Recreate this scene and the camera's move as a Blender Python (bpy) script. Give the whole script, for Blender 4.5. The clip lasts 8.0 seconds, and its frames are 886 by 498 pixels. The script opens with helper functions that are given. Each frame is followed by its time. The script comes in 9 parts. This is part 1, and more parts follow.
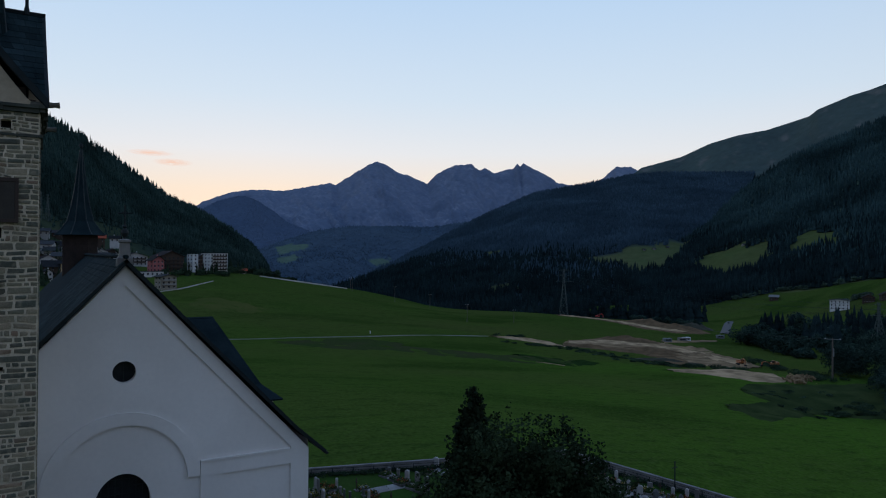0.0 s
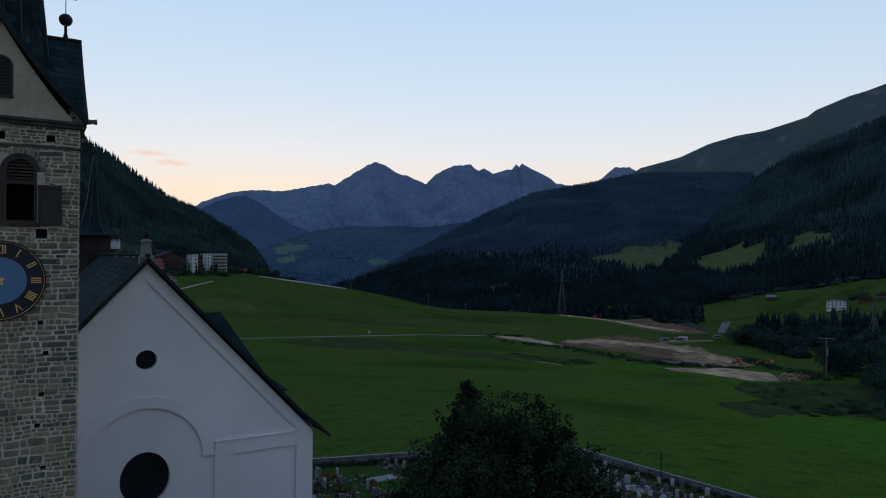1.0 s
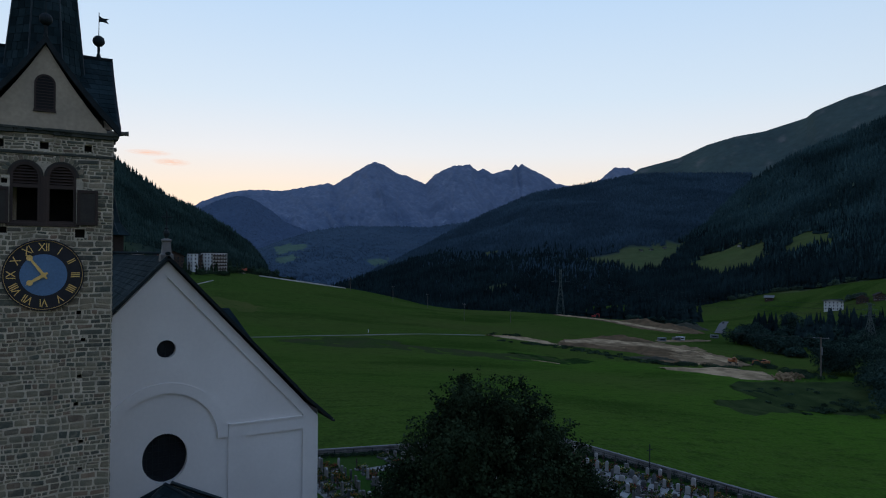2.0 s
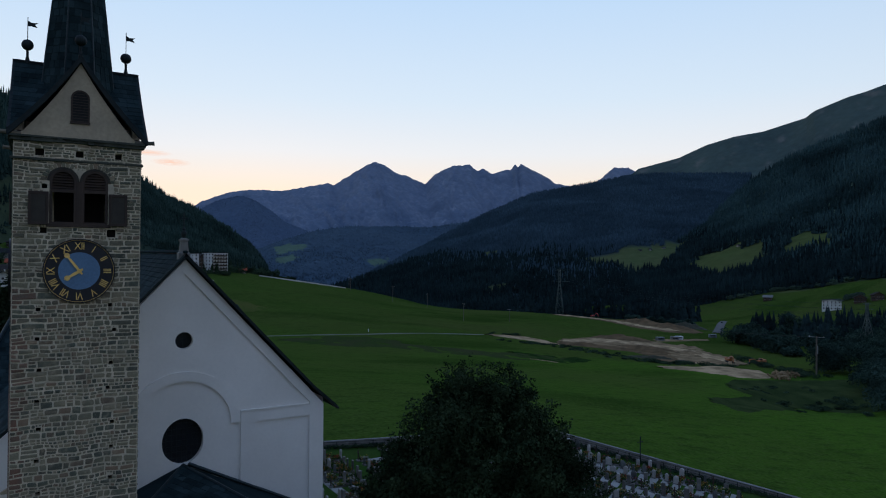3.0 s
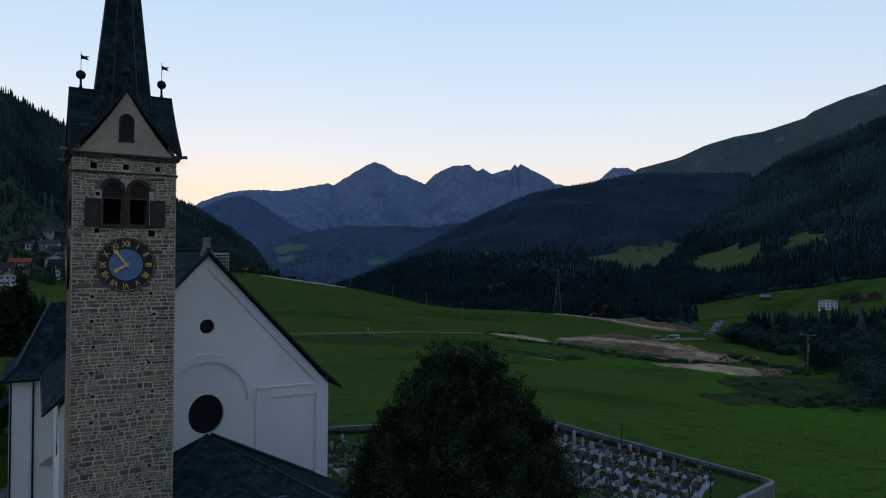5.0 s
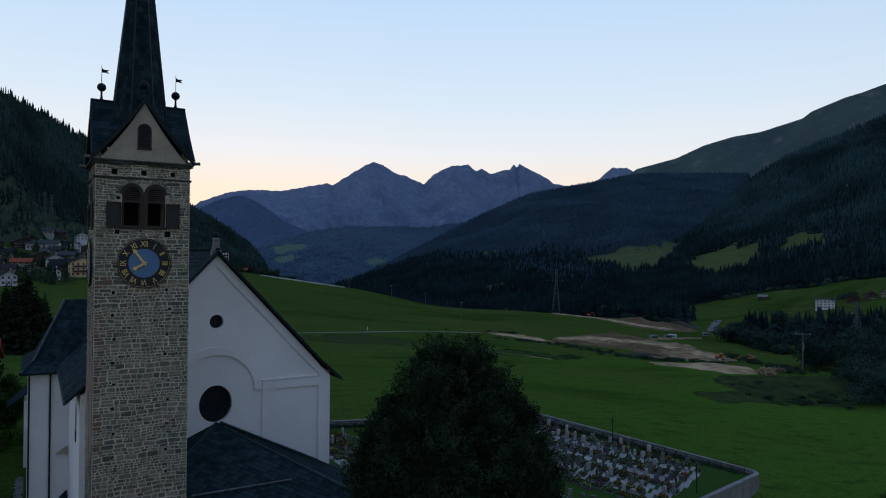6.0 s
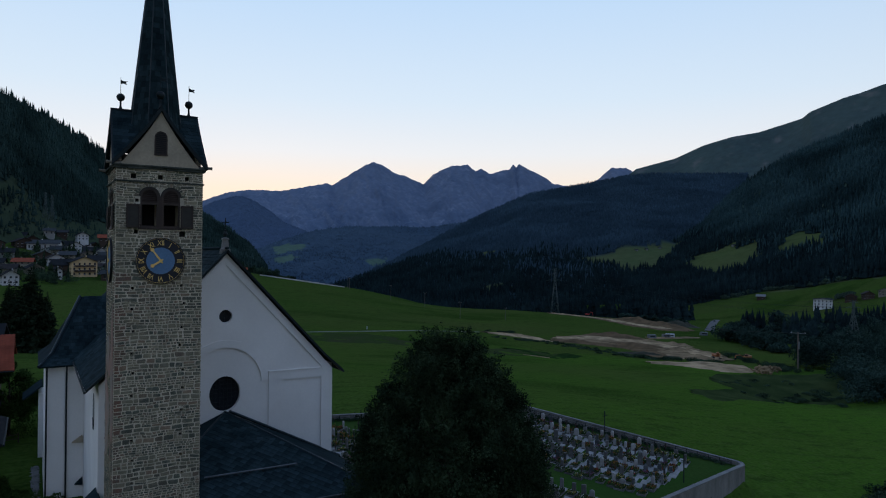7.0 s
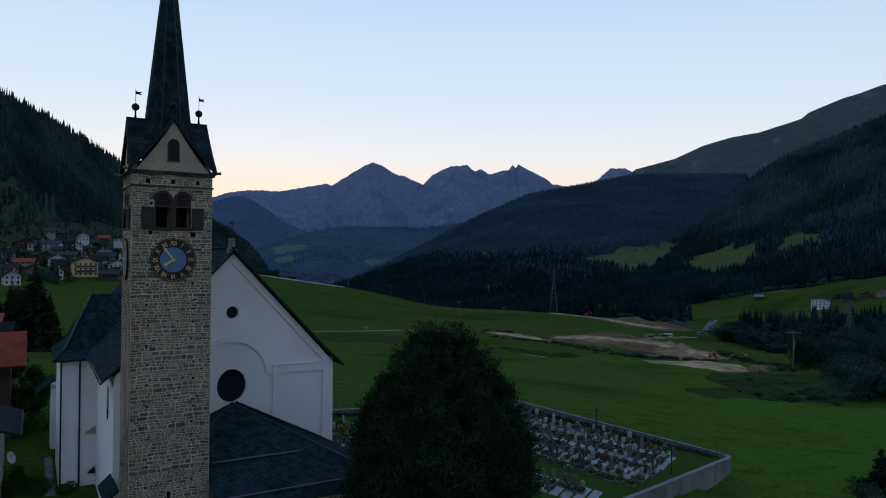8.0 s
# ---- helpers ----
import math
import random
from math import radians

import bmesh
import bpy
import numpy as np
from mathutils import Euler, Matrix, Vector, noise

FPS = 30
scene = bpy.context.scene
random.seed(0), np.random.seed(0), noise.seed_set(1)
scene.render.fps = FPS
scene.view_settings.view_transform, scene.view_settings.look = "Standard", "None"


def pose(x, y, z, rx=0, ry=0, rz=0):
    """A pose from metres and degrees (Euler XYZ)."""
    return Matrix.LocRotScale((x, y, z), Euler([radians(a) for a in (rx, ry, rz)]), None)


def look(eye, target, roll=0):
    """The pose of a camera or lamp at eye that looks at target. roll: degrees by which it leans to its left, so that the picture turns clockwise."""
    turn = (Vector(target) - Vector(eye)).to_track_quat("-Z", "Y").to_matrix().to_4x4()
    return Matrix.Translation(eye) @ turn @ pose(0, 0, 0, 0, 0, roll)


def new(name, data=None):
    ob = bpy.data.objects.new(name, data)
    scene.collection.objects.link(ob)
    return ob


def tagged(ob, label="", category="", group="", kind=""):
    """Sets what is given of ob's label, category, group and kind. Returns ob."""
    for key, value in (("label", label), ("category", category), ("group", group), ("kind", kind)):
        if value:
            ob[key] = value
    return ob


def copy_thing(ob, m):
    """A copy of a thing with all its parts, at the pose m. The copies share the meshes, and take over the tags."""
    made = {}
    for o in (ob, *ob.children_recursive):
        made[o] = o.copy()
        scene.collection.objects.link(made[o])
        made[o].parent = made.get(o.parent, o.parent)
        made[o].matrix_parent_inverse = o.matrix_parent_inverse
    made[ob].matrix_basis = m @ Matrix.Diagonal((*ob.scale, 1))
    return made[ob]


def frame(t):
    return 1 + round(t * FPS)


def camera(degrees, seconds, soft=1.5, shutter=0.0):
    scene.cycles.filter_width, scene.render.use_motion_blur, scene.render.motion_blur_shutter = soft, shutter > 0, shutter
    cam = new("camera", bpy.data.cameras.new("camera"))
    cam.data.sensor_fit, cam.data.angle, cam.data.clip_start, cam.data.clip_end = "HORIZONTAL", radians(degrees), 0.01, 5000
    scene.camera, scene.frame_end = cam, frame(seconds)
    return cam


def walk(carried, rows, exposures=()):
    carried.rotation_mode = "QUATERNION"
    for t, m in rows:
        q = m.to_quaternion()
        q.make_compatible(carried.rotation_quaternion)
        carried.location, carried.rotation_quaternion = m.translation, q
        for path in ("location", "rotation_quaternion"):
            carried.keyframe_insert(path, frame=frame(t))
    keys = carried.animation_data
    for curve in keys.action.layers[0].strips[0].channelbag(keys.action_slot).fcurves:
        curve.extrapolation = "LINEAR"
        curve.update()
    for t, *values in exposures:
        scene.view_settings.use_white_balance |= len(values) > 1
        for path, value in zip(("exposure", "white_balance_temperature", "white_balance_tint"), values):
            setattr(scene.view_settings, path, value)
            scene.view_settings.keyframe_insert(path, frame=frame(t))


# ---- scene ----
# ---------------------------------------------------------------- camera
cam = camera(66.0, 8.0, 1.1)
PATH = [
    (0, (2.401, -24.829, 21.218), (3.421, -23.109, 21.234), 0.4),
    (0.5, (1.780, -26.272, 21.183), (2.802, -24.552, 21.2), 0.4),
    (1, (1.120, -27.608, 21.15), (2.143, -25.889, 21.167), 0.4),
    (1.5, (0.469, -28.928, 21.114), (1.493, -27.21, 21.131), 0.5),
    (3, (-1.563, -32.862, 20.991), (-0.538, -31.145, 21.008), 0.5),
    (3.5, (-2.129, -34.084, 20.947), (-1.104, -32.367, 20.964), 0.5),
    (4, (-2.711, -35.318, 20.892), (-1.686, -33.601, 20.909), 0.5),
    (4.5, (-3.309, -36.705, 20.842), (-2.284, -34.987, 20.859), 0.5),
    (6, (-5.143, -40.681, 20.776), (-4.115, -38.965, 20.793), 0.5),
    (6.5, (-5.772, -41.983, 20.733), (-4.744, -40.267, 20.75), 0.5),
    (7, (-6.415, -43.335, 20.676), (-5.386, -41.62, 20.693), 0.5),
    (7.5, (-7.024, -44.668, 20.637), (-5.994, -42.953, 20.655), 0.5),
    (8, (-7.596, -46.02, 20.617), (-6.566, -44.306, 20.635), 0.5),
]
walk(cam, [(t, look(eye, target, roll)) for t, eye, target, roll in PATH], [(0, -0.1, 6500, 10), (1.5, -0.05, 6500, 10), (3, 0.0, 6500, 10), (8, 0.0, 6500, 10)])

# ---------------------------------------------------------------- world and light
GLOW = 16.0  # compass heading of the afterglow, degrees east of +y
world = bpy.data.worlds.new("dusk_sky")
scene.world = world
world.use_nodes = True
wn, wl = world.node_tree.nodes, world.node_tree.links
sky = wn.new("ShaderNodeTexSky")
sky.sky_type = "NISHITA"
sky.sun_disc = False
sky.sun_elevation = radians(1.0)
sky.sun_rotation = radians(GLOW)
sky.altitude, sky.air_density, sky.dust_density, sky.ozone_density = 1200, 1.0, 0.5, 2.0
# twilight arch: two vertical gradients, towards the afterglow and away from it, blended by heading
direction = wn.new("ShaderNodeTexCoord").outputs["Generated"]
split = wn.new("ShaderNodeSeparateXYZ")
wl.new(direction, split.inputs["Vector"])
def sky_ramp(stops):
    r = wn.new("ShaderNodeValToRGB")
    e = r.color_ramp.elements
    e[0].position, e[0].color = stops[0][0], (*stops[0][1], 1)
    e[1].position, e[1].color = stops[-1][0], (*stops[-1][1], 1)
    for p, c in stops[1:-1]:
        e.new(p).color = (*c, 1)
    wl.new(split.outputs["Z"], r.inputs["Fac"])
    return r.outputs["Color"]
toward = sky_ramp([(0.0, (0.95, 0.72, 0.55)), (0.09, (0.93, 0.78, 0.65)), (0.145, (0.81, 0.82, 0.85)), (0.22, (0.665, 0.78, 0.90)), (0.36, (0.51, 0.69, 0.915)), (0.65, (0.30, 0.46, 0.80)), (1.0, (0.22, 0.36, 0.68))])
away = sky_ramp([(0.0, (0.26, 0.28, 0.36)), (0.1, (0.33, 0.35, 0.44)), (0.22, (0.33, 0.40, 0.54)), (0.4, (0.27, 0.37, 0.58)), (0.65, (0.22, 0.34, 0.62)), (1.0, (0.22, 0.36, 0.68))])
heading = wn.new("ShaderNodeVectorMath")
heading.operation = "DOT_PRODUCT"
heading.inputs[1].default_value = (math.sin(radians(GLOW)), math.cos(radians(GLOW)), 0)
wl.new(direction, heading.inputs[0])
share = wn.new("ShaderNodeMapRange")
share.interpolation_type = "SMOOTHSTEP"
share.inputs["From Min"].default_value, share.inputs["From Max"].default_value = -0.7, 0.9
wl.new(heading.outputs["Value"], share.inputs["Value"])
arch = wn.new("ShaderNodeMix")
arch.data_type = "RGBA"
wl.new(share.outputs["Result"], arch.inputs["Factor"])
wl.new(away, arch.inputs["A"])
wl.new(toward, arch.inputs["B"])
both = wn.new("ShaderNodeMix")
both.data_type, both.blend_type = "RGBA", "ADD"
both.inputs["Factor"].default_value = 0.03
wl.new(arch.outputs["Result"], both.inputs["A"])
wl.new(sky.outputs["Color"], both.inputs["B"])
bg = wn["Background"]
bg.inputs["Strength"].default_value = 1.0
wl.new(both.outputs["Result"], bg.inputs["Color"])
sun = new("afterglow_sun", bpy.data.lights.new("afterglow_sun", "SUN"))
sun.data.energy, sun.data.angle, sun.data.color = 0.03, radians(30), (1.0, 0.86, 0.72)
sun.matrix_world = look((0, 0, 0), (-math.sin(radians(GLOW)), -math.cos(radians(GLOW)), -0.12))

# ---------------------------------------------------------------- materials
def material(name, color, color2=None, scale=4.0, rough=0.8, bump=0.3, bump_scale=None, metallic=0.0, detail=6, fine=None, random=0.0, stretch=None, spec=0.3, grain_amount=0.25):
    """Two-scale procedural surface: broad stains mix two tones, fine grain varies the value, bump follows both."""
    m = bpy.data.materials.new(name)
    m.use_nodes = True
    n, l = m.node_tree.nodes, m.node_tree.links
    b = n["Principled BSDF"]
    b.inputs["Roughness"].default_value, b.inputs["Metallic"].default_value = rough, metallic
    b.inputs["Specular IOR Level"].default_value = spec
    tc = n.new("ShaderNodeTexCoord")
    src = tc.outputs["Object"]
    if stretch:
        mp = n.new("ShaderNodeMapping")
        mp.inputs["Scale"].default_value = stretch
        l.new(src, mp.inputs["Vector"])
        src = mp.outputs["Vector"]
    broad = n.new("ShaderNodeTexNoise")
    broad.inputs["Scale"].default_value, broad.inputs["Detail"].default_value = scale, detail
    grain = n.new("ShaderNodeTexNoise")
    grain.inputs["Scale"].default_value, grain.inputs["Detail"].default_value = fine or scale * 9, 4
    l.new(src, broad.inputs["Vector"])
    l.new(src, grain.inputs["Vector"])
    ramp = n.new("ShaderNodeMapRange")
    ramp.inputs["From Min"].default_value, ramp.inputs["From Max"].default_value = 0.35, 0.65
    l.new(broad.outputs["Fac"], ramp.inputs["Value"])
    mix = n.new("ShaderNodeMix")
    mix.data_type = "RGBA"
    c2 = color2 or tuple(c * 0.7 for c in color)
    mix.inputs["A"].default_value, mix.inputs["B"].default_value = (*color, 1), (*c2, 1)
    l.new(ramp.outputs["Result"], mix.inputs["Factor"])
    hsv = n.new("ShaderNodeHueSaturation")
    vr = n.new("ShaderNodeMapRange")
    vr.inputs["To Min"].default_value, vr.inputs["To Max"].default_value = 1 - grain_amount, 1 + grain_amount
    l.new(grain.outputs["Fac"], vr.inputs["Value"])
    val = vr.outputs["Result"]
    if random:
        oi = n.new("ShaderNodeObjectInfo")
        rr = n.new("ShaderNodeMapRange")
        rr.inputs["To Min"].default_value, rr.inputs["To Max"].default_value = 1 - random, 1 + random
        l.new(oi.outputs["Random"], rr.inputs["Value"])
        mul = n.new("ShaderNodeMath")
        mul.operation = "MULTIPLY"
        l.new(val, mul.inputs[0])
        l.new(rr.outputs["Result"], mul.inputs[1])
        val = mul.outputs["Value"]
    l.new(val, hsv.inputs["Value"])
    l.new(mix.outputs["Result"], hsv.inputs["Color"])
    l.new(hsv.outputs["Color"], b.inputs["Base Color"])
    if bump:
        bp = n.new("ShaderNodeBump")
        bp.inputs["Strength"].default_value, bp.inputs["Distance"].default_value = bump, bump_scale or 0.02
        l.new(grain.outputs["Fac"], bp.inputs["Height"])
        l.new(bp.outputs["Normal"], b.inputs["Normal"])
    return m

GRASS = material("meadow_grass", (0.040, 0.071, 0.013), (0.051, 0.073, 0.016), 0.012, 1.0, 1.0, 0.3, detail=9, fine=1.6, spec=0.0, grain_amount=0.55)
def enrich_grass():
    """Meadow: mown swathes, yellowed strips and clover-dark patches over the base green."""
    n, l = GRASS.node_tree.nodes, GRASS.node_tree.links
    tc = n["Texture Coordinate"].outputs["Object"]
    mp = n.new("ShaderNodeMapping")
    mp.inputs["Rotation"].default_value = (0, 0, radians(28))
    mp.inputs["Scale"].default_value = (0.5, 1.15, 1.0)
    l.new(tc, mp.inputs["Vector"])
    hsv = next(x for x in n if x.type == "HUE_SAT")
    col = hsv.inputs["Color"].links[0].from_socket
    at = n.new("ShaderNodeAttribute")
    at.attribute_name = "lush"
    half = n.new("ShaderNodeMath")
    half.operation = "MULTIPLY"
    half.inputs[1].default_value = 0.72
    l.new(at.outputs["Fac"], half.inputs[0])
    mx = n.new("ShaderNodeMix")
    mx.data_type = "RGBA"
    l.new(half.outputs["Value"], mx.inputs["Factor"])
    l.new(col, mx.inputs["A"])
    mx.inputs["B"].default_value = (0.050, 0.122, 0.012, 1)
    col = mx.outputs["Result"]
    for scale, lo, hi, tint, amt in ((0.009, 0.5, 0.66, (0.060, 0.073, 0.020, 1), 0.7), (0.016, 0.52, 0.64, (0.018, 0.042, 0.007, 1), 0.8), (0.05, 0.5, 0.72, (0.052, 0.090, 0.015, 1), 0.5), (0.35, 0.48, 0.68, (0.024, 0.046, 0.010, 1), 0.6), (1.3, 0.5, 0.68, (0.070, 0.100, 0.024, 1), 0.5), (3.5, 0.52, 0.7, (0.020, 0.038, 0.010, 1), 0.5)):
        nz = n.new("ShaderNodeTexNoise")
        nz.inputs["Scale"].default_value, nz.inputs["Detail"].default_value = scale, 7
        l.new(mp.outputs["Vector"], nz.inputs["Vector"])
        mr = n.new("ShaderNodeMapRange")
        mr.inputs["From Min"].default_value, mr.inputs["From Max"].default_value, mr.inputs["To Max"].default_value = lo, hi, amt
        l.new(nz.outputs["Fac"], mr.inputs["Value"])
        mx = n.new("ShaderNodeMix")
        mx.data_type = "RGBA"
        l.new(mr.outputs["Result"], mx.inputs["Factor"])
        l.new(col, mx.inputs["A"])
        mx.inputs["B"].default_value = tint
        col = mx.outputs["Result"]
    l.new(col, hsv.inputs["Color"])
enrich_grass()
LAWN = material("mown_lawn", (0.026, 0.066, 0.013), (0.034, 0.062, 0.015), 0.15, 1.0, 0.5, 0.05, detail=7, fine=3.0, spec=0.0)
def hill_material(name, wood, wood2, open_, open2, size):
    """Hillside: forest floor and open grass, shared out by the mesh's own clearing attribute."""
    mt = material(name, wood, wood2, size, 1.0, 0.8, 6.0, detail=10, fine=size * 9, spec=0.0)
    n, l = mt.node_tree.nodes, mt.node_tree.links
    at = n.new("ShaderNodeAttribute")
    at.attribute_name = "clearing"
    nz = n.new("ShaderNodeTexNoise")
    nz.inputs["Scale"].default_value, nz.inputs["Detail"].default_value = size * 2.5, 8
    l.new(n["Texture Coordinate"].outputs["Object"], nz.inputs["Vector"])
    og = n.new("ShaderNodeMix")
    og.data_type = "RGBA"
    og.inputs["A"].default_value, og.inputs["B"].default_value = (*open_, 1), (*open2, 1)
    l.new(nz.outputs["Fac"], og.inputs["Factor"])
    mx = n.new("ShaderNodeMix")
    mx.data_type = "RGBA"
    hsv = next(x for x in n if x.type == "HUE_SAT")
    old = hsv.inputs["Color"].links[0].from_socket
    l.new(at.outputs["Fac"], mx.inputs["Factor"])
    l.new(old, mx.inputs["A"])
    l.new(og.outputs["Result"], mx.inputs["B"])
    l.new(mx.outputs["Result"], hsv.inputs["Color"])
    return mt
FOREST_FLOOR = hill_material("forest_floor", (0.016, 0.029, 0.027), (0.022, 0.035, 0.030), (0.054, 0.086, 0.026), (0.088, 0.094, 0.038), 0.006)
# spur floor takes the same painted haze blue as the trees on it
SPUR_FLOOR = hill_material("hazed_spur_woods", (0.023, 0.041, 0.052), (0.030, 0.050, 0.060), (0.056, 0.086, 0.033), (0.09, 0.095, 0.045), 0.006)
# valley-head woods: woodland paled and blued, distance haze painted into the colour
HAZED_FAR_WOODS = hill_material("hazed_distant_woods", (0.046, 0.075, 0.105), (0.060, 0.089, 0.116), (0.080, 0.125, 0.090), (0.09, 0.13, 0.095), 0.006)
HAZE_WOODS = hill_material("hazed_remote_woods", (0.066, 0.097, 0.145), (0.076, 0.108, 0.155), (0.12, 0.155, 0.15), (0.13, 0.165, 0.155), 0.006)
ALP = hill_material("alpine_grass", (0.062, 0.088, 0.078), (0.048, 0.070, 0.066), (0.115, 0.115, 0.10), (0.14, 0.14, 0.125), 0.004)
# massif rock: the blue of far haze is put into its base colour
HAZED_ROCK = hill_material("haze_blue_rock", (0.086, 0.120, 0.178), (0.098, 0.134, 0.190), (0.165, 0.195, 0.250), (0.135, 0.165, 0.220), 0.004)
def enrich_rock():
    """Massif: pale scree runs and darker streaks drawn out down the slope over the haze-tinted rock."""
    n, l = HAZED_ROCK.node_tree.nodes, HAZED_ROCK.node_tree.links
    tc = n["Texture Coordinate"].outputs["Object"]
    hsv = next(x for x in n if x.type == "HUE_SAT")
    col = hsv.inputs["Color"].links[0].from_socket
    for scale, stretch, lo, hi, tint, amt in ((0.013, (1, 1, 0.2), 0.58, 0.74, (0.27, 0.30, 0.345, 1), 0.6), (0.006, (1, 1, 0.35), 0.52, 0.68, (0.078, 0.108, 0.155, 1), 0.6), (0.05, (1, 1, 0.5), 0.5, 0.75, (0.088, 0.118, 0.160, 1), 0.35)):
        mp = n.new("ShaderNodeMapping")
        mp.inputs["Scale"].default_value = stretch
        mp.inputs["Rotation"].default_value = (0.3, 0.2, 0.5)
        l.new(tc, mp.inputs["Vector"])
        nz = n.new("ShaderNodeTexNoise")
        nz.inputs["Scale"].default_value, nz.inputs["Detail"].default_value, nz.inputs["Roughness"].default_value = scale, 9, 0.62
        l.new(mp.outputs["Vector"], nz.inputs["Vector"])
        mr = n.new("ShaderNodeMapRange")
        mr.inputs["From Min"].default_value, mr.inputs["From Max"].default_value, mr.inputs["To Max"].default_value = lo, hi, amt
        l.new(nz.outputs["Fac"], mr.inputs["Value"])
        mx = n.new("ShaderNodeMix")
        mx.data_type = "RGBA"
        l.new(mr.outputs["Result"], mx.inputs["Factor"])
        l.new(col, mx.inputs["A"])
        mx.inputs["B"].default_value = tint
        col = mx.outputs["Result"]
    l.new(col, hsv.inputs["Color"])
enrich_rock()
PLASTER = material("white_lime_plaster", (0.77, 0.735, 0.68), (0.71, 0.675, 0.62), 0.35, 0.95, 0.08, 0.006, fine=5, grain_amount=0.05, spec=0.1)
STONE = material("tower_rubble_stone", (0.17, 0.145, 0.105), (0.095, 0.09, 0.072), 0.9, 0.95, 0.6, 0.04, fine=9)
SLATE = material("slate", (0.011, 0.020, 0.023), (0.019, 0.032, 0.035), 0.8, 0.9, 0.4, 0.02, fine=7, spec=0.012)

CORNICE = material("weathered_slate_slab", (0.075, 0.078, 0.062), (0.045, 0.05, 0.042), 1.4, 0.95, 0.7, 0.03, fine=9, spec=0.05)
MORTAR = material("lime_mortar", (0.62, 0.53, 0.385), (0.38, 0.325, 0.235), 1.3, 0.95, 0.5, 0.03, fine=14)
PINK_RENDER = material("old_pink_render", (0.33, 0.20, 0.15), (0.24, 0.215, 0.17), 0.55, 0.95, 0.5, 0.02, fine=9, spec=0.1)
GABLE_PLASTER = material("ochre_plaster", (0.43, 0.345, 0.235), (0.33, 0.27, 0.19), 0.8, 0.92, 0.3, 0.01, fine=7)
WOOD_DARK = material("dark_brown_wood", (0.055, 0.036, 0.026), (0.035, 0.024, 0.018), 2.0, 0.75, 0.4, 0.01, stretch=(1, 1, 0.15), fine=16)
SHUTTER = material("weathered_brown_shutter", (0.046, 0.040, 0.031), (0.034, 0.029, 0.023), 2.5, 0.8, 0.4, 0.01, fine=18)
METAL = material("dark_sheet_metal", (0.012, 0.018, 0.019), (0.020, 0.027, 0.028), 2.0, 0.7, 0.15, 0.01, metallic=0.2, fine=20, spec=0.2)
GOLD = material("gilded_metal", (0.86, 0.58, 0.19), (0.74, 0.49, 0.15), 3.0, 0.45, 0.1, 0.005, metallic=0.3, fine=25)
CLOCK_BLACK = material("clock_black_enamel", (0.012, 0.012, 0.016), (0.02, 0.02, 0.024), 2.0, 0.45, 0.1, 0.004, fine=20)
CLOCK_BLUE = material("clock_blue_paint", (0.11, 0.20, 0.315), (0.095, 0.175, 0.28), 1.2, 0.6, 0.1, 0.004, fine=14)
GLASS_DARK = material("dark_leaded_glass", (0.012, 0.014, 0.018), (0.02, 0.022, 0.026), 3.0, 0.25, 0.3, 0.004, fine=8, spec=0.2)
VOID = material("unlit_interior", (0.012, 0.011, 0.010), (0.02, 0.018, 0.016), 1.0, 0.95, 0.0)
CONCRETE = material("cast_concrete", (0.21, 0.20, 0.18), (0.115, 0.112, 0.10), 0.7, 0.9, 0.3, 0.01, fine=9, stretch=(1, 1, 0.35))
LEAD = material("dark_flashing", (0.022, 0.036, 0.038), (0.016, 0.027, 0.03), 1.5, 0.5, 0.2, 0.01, metallic=0.4, fine=12)

